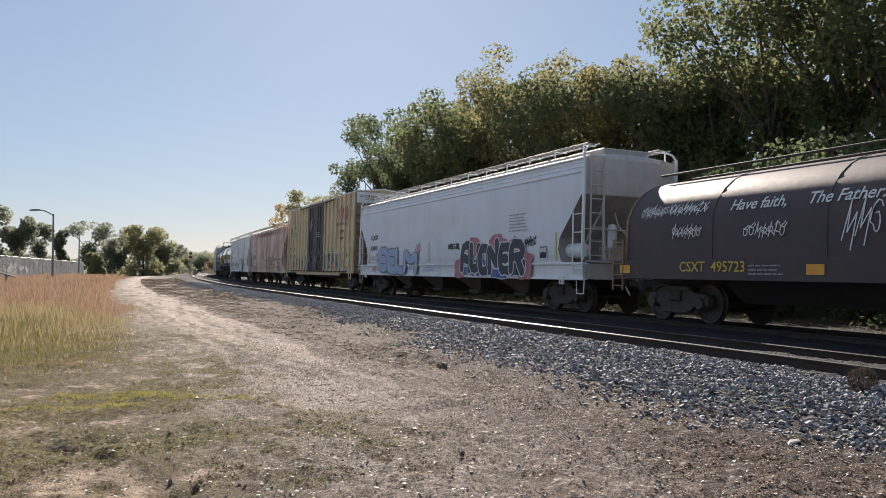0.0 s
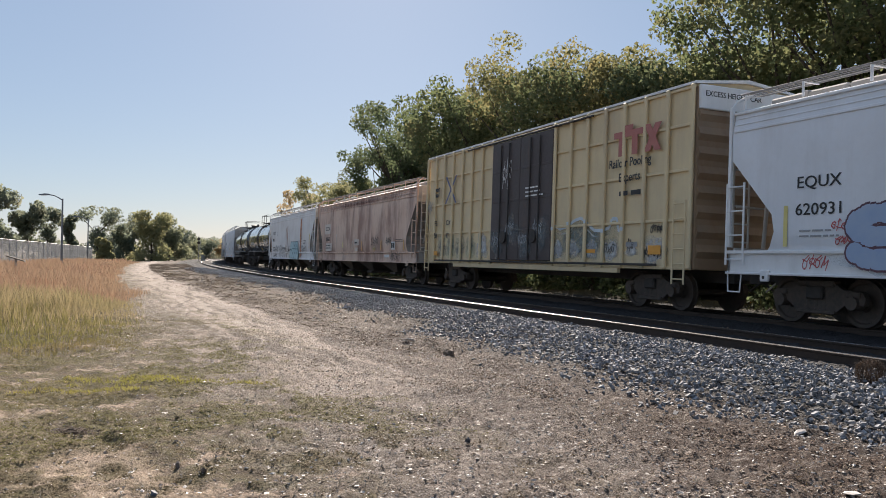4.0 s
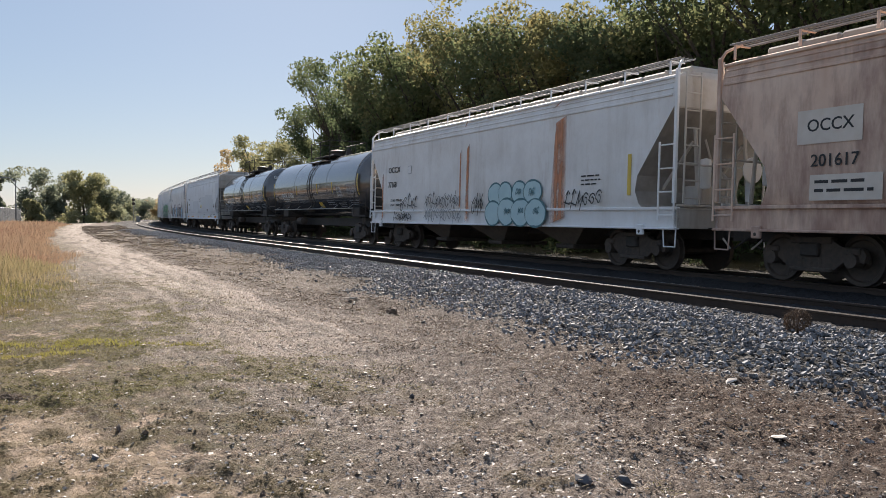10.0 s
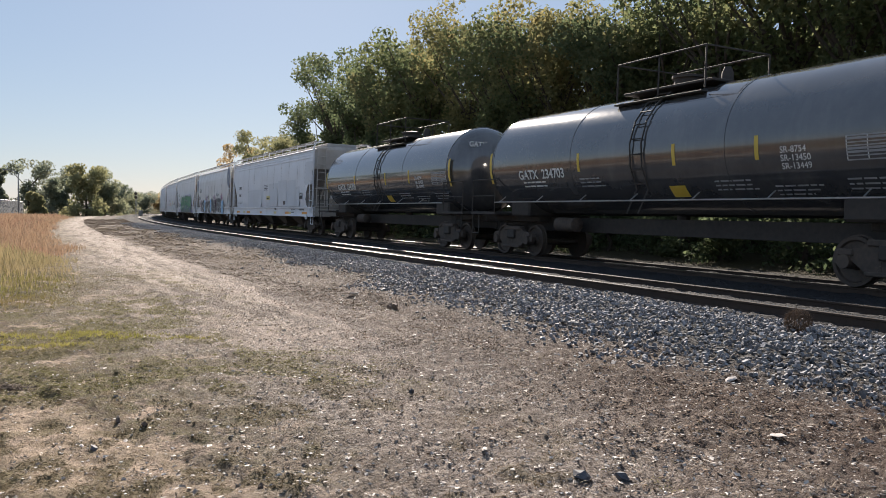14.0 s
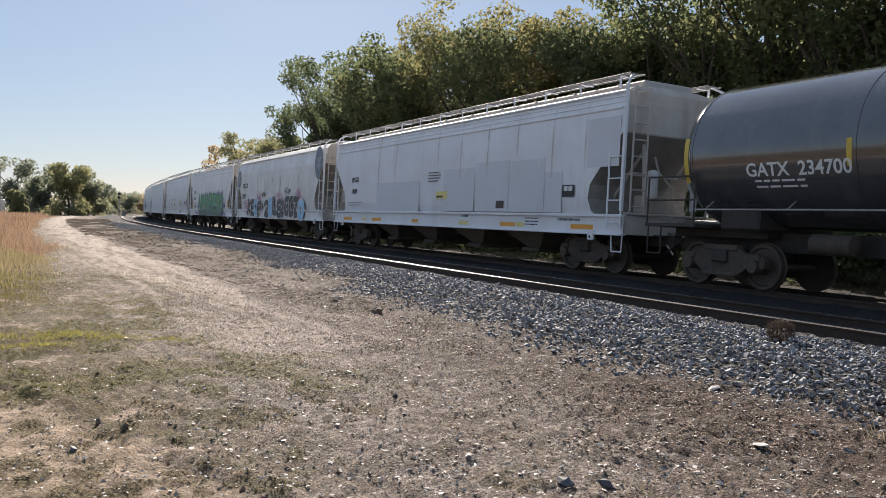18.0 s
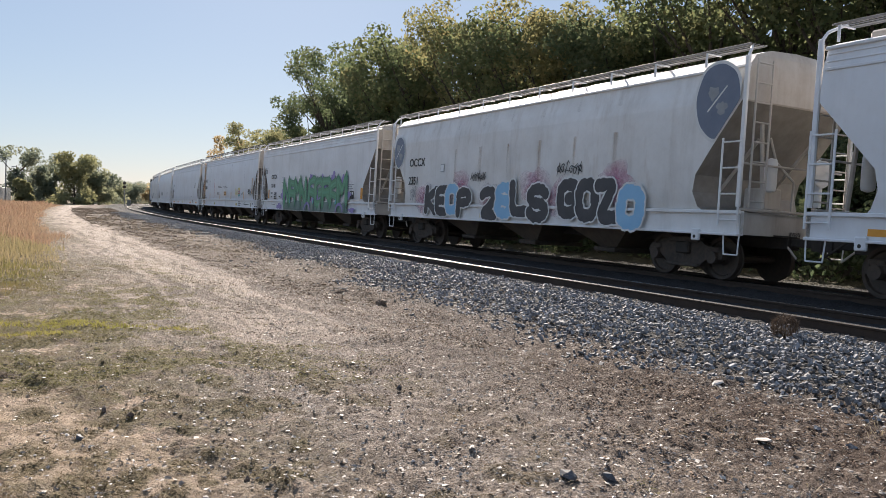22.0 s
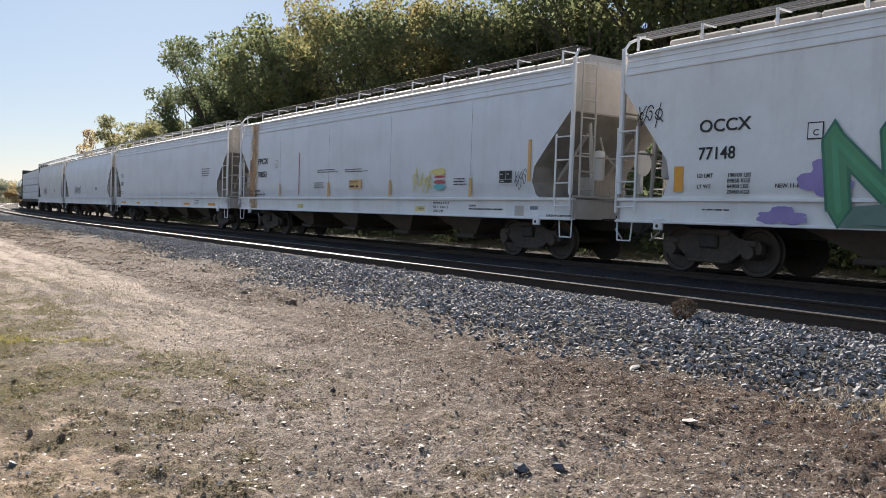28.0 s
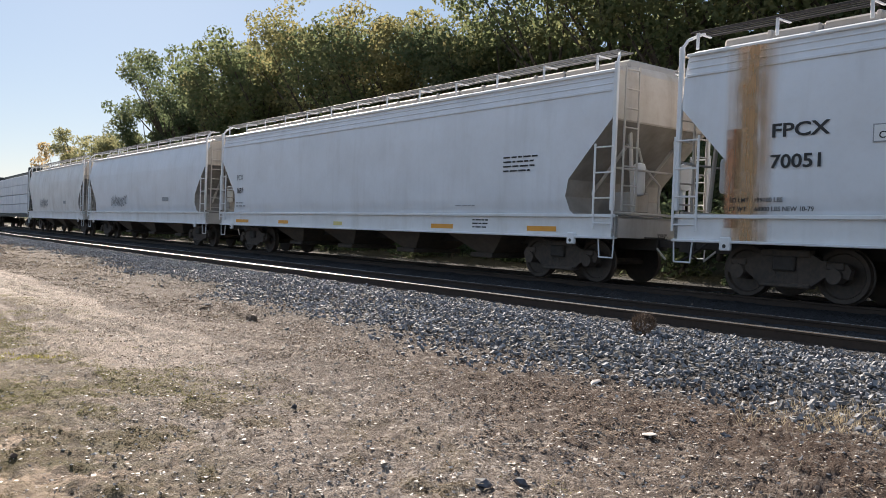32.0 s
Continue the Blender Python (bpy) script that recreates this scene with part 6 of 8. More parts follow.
def round_text(car, body, x, ang, size, material, r, zc, name="lettering", bold=0.0):
    """Lettering laid on the round of a tank; ang: degrees above its middle."""
    ob = text(car, body, 0, 0, size, material, 0, bold, 1.0, name)
    ob.data.transform(pose(0, 0, 0, -90, 0, 0))
    for v in ob.data.vertices:
        a = radians(ang) + v.co.y / r
        q = r + 0.004 + v.co.z
        v.co = Vector((x + v.co.x, -q * math.cos(a), zc + q * math.sin(a)))
    return ob


def round_patch(car, x0, x1, a0, a1, material, r, zc, name="reflective_strip", label=""):
    g = Geo()
    n = 8
    rings = []
    for k in range(n + 1):
        a = radians(a0 + (a1 - a0) * k / n)
        rings.append([(x0, -(r + 0.004) * math.cos(a), zc + (r + 0.004) * math.sin(a)), (x1, -(r + 0.004) * math.cos(a), zc + (r + 0.004) * math.sin(a))])
    g.loft(rings, False, False)
    return part(name, g, material, car, label)


M["walk_steel"] = plain("walk_steel", (0.20, 0.19, 0.175), (0.34, 0.32, 0.30), 8, 0.6, 0.4, 0.2)
M["hatch_paint"] = paint("dusty_hatch_paint", (0.46, 0.43, 0.40), (0.30, 0.26, 0.22), 0.5, 0.6, 0.2)
# grime plus the shade under the hopper ends, in one colour
M["slope_grime_shade"] = plain("slope_grime_shade", (0.17, 0.155, 0.14), (0.38, 0.35, 0.315), 2.5, 0.8, 0, 0.2)
M["steel_pipe"] = plain("steel_pipe", (0.25, 0.24, 0.23), (0.42, 0.41, 0.40), 10, 0.45, 0.8, 0.1)
M["white_paint"] = paint("white_hopper_paint", (0.84, 0.84, 0.84), (0.52, 0.50, 0.46), 0.42, 0.42)
M["pale_paint"] = paint("pale_grey_paint", (0.78, 0.80, 0.83), (0.54, 0.53, 0.52), 0.38, 0.40)
M["stained_paint"] = paint("stained_white_paint", (0.82, 0.81, 0.79), (0.50, 0.46, 0.41), 0.5, 0.45, 0.35, (0.36, 0.24, 0.14))
M["tan_paint"] = paint("faded_tan_paint", (0.76, 0.585, 0.465), (0.58, 0.36, 0.25), 0.6, 0.6, 0.45, (0.34, 0.16, 0.10), blotch=0.68, blotch_rgb=(0.22, 0.10, 0.078))
M["yellow_paint"] = paint("faded_yellow_paint", (0.78, 0.63, 0.38), (0.50, 0.40, 0.27), 0.45, 0.55, 0.15)
M["door_paint"] = paint("dark_door_paint", (0.075, 0.055, 0.052), (0.04, 0.035, 0.03), 0.5, 0.5, 0.3)
M["tank_black"] = paint("black_tank_paint", (0.050, 0.050, 0.053), (0.17, 0.16, 0.15), 0.35, 0.09, spread=0.08, dent=0.02)
M["tank_black"].node_tree.nodes["Principled BSDF"].inputs["Specular IOR Level"].default_value = 1.0
for key, value in (("Coat Weight", 0.55), ("Coat Roughness", 0.10), ("Coat IOR", 1.6)):
    M["tank_black"].node_tree.nodes["Principled BSDF"].inputs[key].default_value = value
M["hood_paint"] = paint("dark_hood_paint", (0.060, 0.042, 0.046), (0.11, 0.075, 0.06), 0.5, 0.5, 0.3)
# boxcar ends: rusty, and browner than the sides to carry their shadow
M["shaded_end"] = paint("shaded_end_paint", (0.34, 0.23, 0.14), (0.20, 0.14, 0.10), 0.6, 0.6, 0.4)
M["end_grime"] = paint("dusty_end_paint", (0.58, 0.55, 0.51), (0.34, 0.28, 0.22), 0.7, 0.6, 0.3)
M["coil_tan"] = paint("brown_tan_paint", (0.36, 0.19, 0.07), (0.18, 0.10, 0.06), 0.5, 0.55, 0.3)
M["beam_green"] = paint("dark_beam_paint", (0.035, 0.045, 0.040), (0.06, 0.05, 0.04), 0.4, 0.6)
M["lumber_wrap"] = paint("white_lumber_wrap", (0.74, 0.75, 0.78), (0.38, 0.42, 0.52), 0.5, 0.35)

# ---- the cars, from the head of the stretch back ----
YS = -HY - 0.012          # the face that carries the lettering


def build_train():
    # coil car
    s0, s1 = 1.4, 17.8
    car = car_thing("coil_car", "dark steel coil car with a ribbed round hood and sprayed writing", "coil car", s0, s1)
    half = 0.5 * (s1 - s0)
    prof = [(-1.46, 1.35), (-1.46, 2.25)] + [(-1.46 * math.cos(a), 2.25 + 1.25 * math.sin(a)) for a in [math.pi * k / 14 for k in range(1, 14)]] + [(1.46, 2.25), (1.46, 1.35)]
    part("hood", Geo().prism(prof, -half + 0.5, half - 0.5), M["hood_paint"], car, "dark rounded coil hood")
    for k in range(6):
        x = -half + 0.55 + (2 * half - 1.1) * k / 5
        rib = [(y * 1.008, 1.45 + (z - 1.45) * 1.006) for y, z in prof]
        part("hood_rib", Geo().prism(rib, x - 0.022, x + 0.022), M["hood_paint"], car)
    for sg in (-1, 1):
        part("hood_end", Geo().prism([(y * 0.99, 1.45 + (z - 1.45) * 0.99) for y, z in prof], sg * (half - 0.5), sg * (half - 0.42)), M["coil_tan"], car, "brown tan hood end")
        part("end_walkway", Geo().box(min(sg * (half - 0.5), sg * half), max(sg * (half - 0.5), sg * half), -1.5, 1.5, 1.1, 1.2, 0.01), M["black_steel"], car)
    for y in (-1, 1):
        part("side_sill", Geo().box(-half, half, y * 1.5 - 0.05, y * 1.5 + 0.05, 1.0, 1.46, 0.012), M["hood_paint"], car)
        ladder(car, 0.7, 2.0, 0.42, 5, M["coil_tan"], pose(-half + 0.05, y * 1.56, 0))
        part("roof_pipe", Geo().tube((-half + 0.6, y * 0.5, 3.66), (half - 0.6, y * 0.5, 3.66), 0.03, 6), M["black_steel"], car)
    part("centre_sill", Geo().box(-half, half, -0.3, 0.3, 0.6, 1.1, 0.02), M["black_steel"], car)
    part("trough", Geo().prism([(-1.2, 1.05), (-0.5, 0.5), (0.5, 0.5), (1.2, 1.05)], -half + 3.6, half - 3.6), M["black_steel"], car)
    couplers(car, half)
    bogie(car, half - 1.95)
    bogie(car, -half + 1.95)
    y = -1.565
    text(car, "CSXT  495723", -half + 2.65, 1.19, 0.22, M["yellow_ink"], y, 0.002, 1.08)
    for x in (-half + 0.35, -half + 6.3, -half + 11.0):
        patch(car, x, x + 0.42, 1.14, 1.34, M["orange_ink"], y, "reflector", "yellow reflector plate")
    bars(car, -half + 4.8, 1.30, 1.1, 3, 0.05, M["grey_ink"], y, 3)
    y = -1.475
    def on_hood(ob):
        for v in ob.data.vertices:
            if v.co.z > 2.25:
                v.co.y = -1.46 * math.sqrt(max(0.0, 1 - ((v.co.z - 2.25) / 1.25) ** 2)) - 0.020 + 0.5 * (v.co.y + 1.505)

    on_hood(scribble(car, -half + 1.05, 2.50, 2.35, 0.26, M["white_ink"], y - 0.03, 5, 18, 0.013, label="white sprayed writing"))
    for word, x, z in (("Have faith,", -half + 4.12, 2.50), ("The Father.", -half + 6.18, 2.50)):
        on_hood(text(car, word, x, z, 0.225, M["white_ink"], y - 0.03, 0.004, 1.12, "graffiti_lettering", 0.25))
    for k, (x, z, w, h) in enumerate(((2.3, 1.98, 1.0, 0.24), (4.6, 1.92, 1.15, 0.26), (7.05, 1.68, 0.85, 0.72), (8.6, 1.9, 1.2, 0.4))):
        on_hood(scribble(car, -half + x, z, w, h, M["white_ink"], y - 0.03, 20 + k, 22, 0.013))

    # grey hopper with blue and red lettering
    car, half = hopper("pale grey covered hopper car with sprayed blue and red letters", 19.15, 39.95, M["pale_paint"], M["white_paint"], 4.54, 0.0, 4, True)
    text(car, "EQUX", -half + 1.9, 2.62, 0.22, M["ink"], YS, 0.002, 1.2)
    text(car, "620931", -half + 1.88, 2.1, 0.22, M["ink"], YS, 0.002, 1.2)
    bars(car, -half + 2.0, 1.78, 1.1, 2, 0.06, M["grey_ink"], YS, 1)
    scribble(car, -half + 2.75, 1.78, 0.55, 0.18, M["red_ink"], YS, 11, 10, 0.012)
    scribble(car, -half + 2.85, 1.52, 0.5, 0.18, M["red_ink"], YS, 14, 10, 0.012)
    scribble(car, -half + 2.05, 1.08, 0.6, 0.24, M["red_ink"], YS + 0.058, 15, 10, 0.012)
    bubble(car, "SELM", -half + 3.1, 1.04, (1.45, 1.35, 1.25, 1.7), 1.15, 0.17, 0.035, (M["faded_blue"],), M["ink_red"], YS - 0.016, 61, "faded blue sprayed letter with a maroon outline", 8)
    blob(car, -half + 5.2, 1.2, 2.4, 0.26, M["blue_mist"], YS - 0.011, 2, label="pale blue sprayed haze", spiky=0.2)
    scribble(car, -half + 7.9, 1.55, 0.6, 0.75, M["red_ink"], YS, 12, 9, 0.014)
    bars(car, -half + 8.9, 1.28, 1.5, 3, 0.04, M["blue_ink"], YS - 0.014, 13)
    for k, (x, z, rx, rz) in enumerate(((12.6, 1.25, 0.55, 0.36), (13.7, 2.0, 0.65, 0.34), (17.4, 1.35, 0.65, 0.45), (15.6, 2.05, 0.7, 0.34), (16.9, 1.85, 0.6, 0.4))):
        blob(car, -half + x, z, rx, rz, M["red_wash"], YS - 0.011 - 0.0006 * k, 4 + k, label="red sprayed cloud", spiky=0.22)
    blob(car, -half + 15.0, 1.35, 2.1, 0.2, M["deep_blue"], YS - 0.014, 5, label="blue sprayed band", spiky=0.2)
    bubble(car, "AUONER", -half + 12.6, 1.05, (0.95, 0.9, 0.95, 0.9, 0.9, 1.05), 1.12, 0.15, 0.04, (M["ink_blue"],), M["white_ink"], YS - 0.019, 62, "dark sprayed letter with a white outline", 7)
    bubble(car, "LULS", -half + 12.65, 1.0, (1.3, 1.45, 1.4, 1.45), 0.55, 0.14, 0.03, (M["deep_blue"], M["ink_blue"]), M["white_ink"], YS - 0.017, 63, "dark blue sprayed foot of the letters", 3)
    text(car, "NBG-28,", -half + 11.4, 1.98, 0.2, M["ink"], YS, 0.012, 1.0, "graffiti_lettering", 0.2)
    scribble(car, -half + 17.45, 1.95, 0.75, 0.26, M["ink"], YS, 8)
    bars(car, -half + 16.4, 2.95, 1.3, 6, 0.06, M["grey_ink"], YS, 9)
    patch(car, -half + 18.38, -half + 18.86, 1.53, 1.95, M["white_ink"], YS + 0.002, "placard_rim")
    patch(car, -half + 18.42, -half + 18.82, 1.57, 1.91, M["ink"], YS, "placard", "black placard with white squares")
    patch(car, -half + 18.46, -half + 18.60, 1.74, 1.88, M["white_ink"], YS - 0.004, "placard_square")
    patch(car, -half + 18.64, -half + 18.78, 1.74, 1.88, M["white_ink"], YS - 0.004, "placard_square")
    for x in (1.6, 9.4, 19.28):
        patch(car, -half + x, -half + x + 0.1, 1.5, 2.3, M["yellow_pale"], YS, "reflective_strip", "yellow reflective strip")

    part("air_reservoir", Geo().lathe([(half - 1.75, 0.02), (half - 1.68, 0.17), (half - 1.6, 0.21), (half - 0.65, 0.21), (half - 0.57, 0.17), (half - 0.5, 0.02)], "x", 18, (0, -1.15, 1.78)), M["white_paint"], car, "white air reservoir")

    # yellow boxcar
    s0, s1 = 41.1, 57.8
    car = car_thing("boxcar", "faded yellow boxcar with dark plug doors and graffiti along the foot", "boxcar", s0, s1)
    half = 0.5 * (s1 - s0)
    H = 5.40
    prof = [(-1.5, 1.0), (-1.5, H - 0.16), (-1.42, H - 0.06), (0, H + 0.06), (1.42, H - 0.06), (1.5, H - 0.16), (1.5, 1.0)]
    part("body", Geo().prism(prof, -half + 0.08, half - 0.08), M["yellow_paint"], car)
    part("roof", Geo().prism([(-1.56, H - 0.14), (-1.56, H - 0.08), (0, H + 0.10), (1.56, H - 0.08), (1.56, H - 0.14), (0, H + 0.02)], -half, half), M["white_paint"], car, "pale metal roof")
    part("centre_sill", Geo().box(-half, half, -0.3, 0.3, 0.7, 1.0, 0.01), M["black_steel"], car)
    for y in (-1, 1):
        for x0, x1 in ((-half, -2.05), (2.05, half)):
            n = 7
            for k in range(n + 1):
                x = x0 + 0.07 + (x1 - x0 - 0.14) * k / n
                part("side_post", Geo().box(x - 0.06, x + 0.06, y * 1.56 - 0.06, y * 1.56 + 0.02, 1.0, H - 0.14, 0.025), M["yellow_paint"], car)
            for z in (1.02, 2.15, 3.3, 4.35, H - 0.2):
                part("side_rail", Geo().box(x0 + 0.05, x1 - 0.05, y * 1.53 - 0.03, y * 1.53 + 0.02, z - 0.035, z + 0.035, 0.012), M["yellow_paint"], car)
        part("side_sill", Geo().box(-half + 2.9, half - 2.9, y * 1.5 - 0.05, y * 1.5 + 0.05, 0.86, 1.04, 0.01), M["yellow_paint"], car)
        for d in (-1.03, 1.03):
            dg = Geo().box(d - 1.02, d + 1.02, y * 1.58 - 0.05, y * 1.58 + 0.03, 1.14, H - 0.3, 0.02)
            for z in (2.1, 3.1, 4.1):
                dg.box(d - 0.98, d + 0.98, y * 1.61 - 0.03, y * 1.61 + 0.03, z - 0.05, z + 0.05, 0.02)
            door = part("plug_door", dg, M["door_paint"], car, "dark brown plug door")
            rod = Geo()
            for q in (-0.3, 0.3):
                rod.tube((d + q, y * 1.665, 1.15), (d + q, y * 1.665, H - 0.4), 0.025, 6)
            rod.lathe([(y * 1.65, 0.2), (y * 1.68, 0.22), (y * 1.70, 0.2)], "y", 16, (d, 0, 1.9))
            part("lock_rod", rod, M["black_steel"], door)
        part("door_track", Geo().box(-half + 1.2, half - 1.2, y * 1.62 - 0.03, y * 1.62 + 0.03, 1.06, 1.12, 0.01).box(-4.2, 4.2, y * 1.62 - 0.03, y * 1.62 + 0.03, H - 0.28, H - 0.22, 0.01), M["black_steel"], car)
        for sg in (-1, 1):
            ladder(car, 0.65, 2.6, 0.42, 6, M["yellow_paint"], pose(sg * (half - 0.36) - 0.21, y * 1.64, 0))
    for sg in (-1, 1):
        part("end_sheet", Geo().box(sg * (half - 0.04) - 0.045, sg * (half - 0.04) + 0.045, -1.49, 1.49, 1.0, H - 0.2, 0.01), M["shaded_end"], car, "corrugated end, coloured brown for its shadow")
        for k in range(8):
            z = 1.25 + k * 0.45
            eg = Geo().loft([[(sg * (half + 0.0), yy, z), (sg * (half + 0.08), yy, z + 0.16), (sg * (half + 0.0), yy, z + 0.34)] for yy in (-1.46, 1.46)])
            part("end_rib", eg, M["shaded_end"], car)
    couplers(car, half)
    bogie(car, half - 2.1)
    bogie(car, -half + 2.1)
    y = -1.512
    text(car, "Railcar Pooling", half - 3.35, 3.60, 0.22, M["ink"], y - 0.085, 0.004, 0.95)
    text(car, "Experts", half - 2.9, 3.22, 0.22, M["ink"], y - 0.085, 0.004, 0.95)
    bars(car, half - 2.85, 2.85, 1.2, 1, 0.20, M["ink"], y - 0.085, 4)
    q = half - 3.15
    for k, prof in enumerate(([(0, 4.36), (1.35, 4.36), (1.35, 4.52), (0, 4.52)], [(0.22, 3.88), (0.46, 3.88), (0.46, 4.36), (0.22, 4.36)], [(0.80, 3.88), (1.04, 3.88), (1.04, 4.36), (0.80, 4.36)],
                              [(0.42, 4.52), (0.84, 4.52), (0.84, 4.66), (0.42, 4.66)], [(1.30, 3.88), (1.55, 3.88), (2.0, 4.56), (1.75, 4.56)], [(1.30, 4.56), (1.55, 4.56), (2.0, 3.88), (1.75, 3.88)])):
        part("emblem", Geo().prism([(q + a, b) for a, b in prof], y - 0.086 - 0.001 * k, y - 0.090 - 0.001 * k, "y"), M["ink_red_pale"], car, "faded red emblem stroke", smooth=0)
    text(car, "next", -half + 0.95, 3.85, 0.17, M["ink"], y - 0.085, 0.012, 1.0, "lettering", 0.3)
    text(car, "load", -half + 0.95, 3.62, 0.17, M["ink"], y - 0.085, 0.012, 1.0, "lettering", 0.3)
    text(car, "FB", -half + 0.98, 2.46, 0.20, M["ink"], y - 0.085, 0.004)
    text(car, "OX", -half + 2.2, 2.46, 0.20, M["ink"], y - 0.085, 0.004)
    text(car, "50", -half + 0.98, 1.97, 0.20, M["ink"], y - 0.085, 0.004)
    text(car, "49", -half + 2.2, 1.97, 0.20, M["ink"], y - 0.085, 0.004)
    for sg in (-1, 1):
        prof = [(-half + 2.54 - sg * 0.5, 3.3), (-half + 2.66 - sg * 0.5, 3.3), (-half + 2.66 + sg * 0.5, 4.35), (-half + 2.54 + sg * 0.5, 4.35)]
        part("emblem", Geo().prism(prof, y - 0.086 - 0.002 * sg, y - 0.090 - 0.002 * sg, "y"), M["navy_ink"], car, "dark blue cross emblem", smooth=0)
    patch(car, -half + 0.95, -half + 1.4, 1.28, 1.45, M["orange_ink"], y - 0.085, "reflector", "yellow reflector plate")
    part("end_panel", Geo().box(half, half + 0.09, -1.48, 1.48, H - 0.72, H - 0.16, 0.02), M["white_paint"], car, "white panel at the top of the end")
    high = text(car, "EXCESS HEIGHT CAR", 0, 0, 0.12, M["ink"], 0, 0.002)
    high.data.transform(pose(half + 0.092, -1.35, H - 0.42, 0, 0, 90))
    scribble(car, -half + 0.2, 3.0, 0.5, 0.5, M["grey_ink"], y - 0.085, 30, 9, 0.014)
    # one long sprayed piece along the foot: pale outline, grey-green body, white panels below
    crest = [(10.22, 2.12), (10.5, 2.17), (10.8, 2.08), (11.2, 2.15), (11.6, 2.31), (11.93, 2.36), (12.25, 2.20), (12.6, 2.0), (12.95, 1.98), (13.34, 2.05), (13.44, 2.28), (13.68, 2.28), (13.74, 2.0), (13.95, 1.88)]
    part("graffiti_fill", Geo().prism([(-half + a, b) for a, b in crest] + [(-half + 13.95, 1.16), (-half + 10.22, 1.16)], y - 0.004, y - 0.006, "y"), M["sage_mist"], car, "worn grey-green sprayed body", smooth=0)
    for k, (drop, wide, mt) in enumerate(((0.0, 0.045, "pale_blue_ink"), (0.17, 0.022, "white_mist"))):
        band = Geo()
        for (a, b), (c, d) in zip(crest, crest[1:]):
            q = Vector((b - d, c - a)).normalized() * wide
            at = y - 0.010 - 0.003 * k
            band.add([Vector((-half + u, at, w - drop)) for u, w in ((a + q.x, b + q.y), (a - q.x, b - q.y), (c - q.x, d - q.y), (c + q.x, d + q.y))], [(0, 1, 2, 3)])
        part("graffiti_outline", band, M[mt], car, "pale blue sprayed outline", smooth=0)
    for k in range(5):
        x, zz = 2.12 + 0.89 * k, (2.10, 2.22, 2.25, 1.97, 2.0)[k]
        patch(car, x - 0.055, x + 0.055, zz - 0.05, zz + 0.05, M["pale_blue_ink"], -1.621, "graffiti_outline")
    for k, (a, b, c, d) in enumerate(((10.4, 11.0, 1.18, 1.74), (11.15, 11.85, 1.2, 1.76), (12.1, 12.85, 1.2, 1.72), (13.05, 13.8, 1.18, 1.77), (14.1, 14.62, 1.28, 1.58), (14.8, 15.75, 1.10, 1.80))):
        blob(car, -half + 0.5 * (a + b), 0.5 * (c + d), 0.52 * (b - a), 0.52 * (d - c), M["white_mist"], y - 0.014, 40 + k, spiky=0.3)
        scribble(car, -half + a + 0.08, c + 0.16, b - a - 0.25, 0.26, M["ink" if k > 2 else "grey_ink"], y - 0.018, 50 + k, 9, 0.014)
    patch(car, -half + 14.12, -half + 14.6, 1.54, 1.66, M["grey_ink"], y - 0.018, "graffiti_bar", "dark sprayed bar")
    scribble(car, -half + 15.14, 1.88, 0.48, 0.2, M["ink"], y - 0.018, 58, 9, 0.014)
    patch(car, -half + 12.2, -half + 12.7, 1.38, 1.48, M["orange_ink"], y - 0.022, "sticker", "orange sticker")
    for k in range(5):
        blob(car, -half + 1.6 + k * 0.95, 1.6, 0.5, 0.5, M[("grey_mist", "teal_mist", "grey_mist", "teal_mist", "white_mist")[k]], y - 0.02, 60 + k, spiky=0.35)
    for k in range(4):
        blob(car, -1.5 + k * 1.0, 1.75 + 0.3 * (k % 2), 0.55, 0.55, M["grey_mist"], -1.648, 174 + k, spiky=0.4)
        scribble(car, -1.85 + k * 0.95, 1.6 + 0.35 * (k % 2), 0.6, 0.4, M["grey_ink"], -1.66, 74 + k, 9, 0.014)
    scribble(car, -1.2, 3.6, 0.7, 0.9, M["white_ink"], -1.66, 79, 9, 0.012)
    bars(car, 0.45, 3.40, 1.15, 3, 0.075, M["white_ink"], -1.66, 80)
    patch(car, -half + 15.14, -half + 15.63, 1.34, 1.56, M["orange_ink"], y - 0.085, "sticker", "orange sticker")

    # rusty tan hopper
    car, half = hopper("faded tan covered hopper car streaked with rust", 58.9, 76.8, M["tan_paint"], M["tan_paint"], 4.44, 0.03, 3, True, z_cut=3.6)
    patch(car, -half + 2.0, -half + 3.3, 2.5, 3.1, M["tan_panel"], YS, "number_panel", "faded pale panel")
    text(car, "OCCX", -half + 2.2, 2.72, 0.21, M["ink"], YS - 0.004, 0.003, 1.05)
    text(car, "201617", -half + 2.3, 2.1, 0.21, M["ink"], YS - 0.004, 0.003, 1.05)
    patch(car, -half + 2.3, -half + 3.7, 1.5, 1.95, M["tan_panel"], YS, "number_panel", "faded pale panel")
    bars(car, -half + 2.4, 1.8, 1.2, 2, 0.09, M["ink"], YS - 0.004, 81)
    patch(car, -half + 14.58, -half + 15.14, 1.53, 1.90, M["white_ink"], YS, "placard", "white placard with black squares")
    for dx in (0.06, 0.31):
        patch(car, -half + 14.58 + dx, -half + 14.58 + dx + 0.19, 1.60, 1.85, M["ink"], YS - 0.004, "placard_mark")
    scribble(car, -half + 13.8, 1.78, 0.72, 0.32, M["ink"], YS - 0.004, 83, 10, 0.014)
    scribble(car, -half + 14.65, 1.02, 1.3, 0.40, M["ink"], YS - 0.014, 84, 12, 0.012)
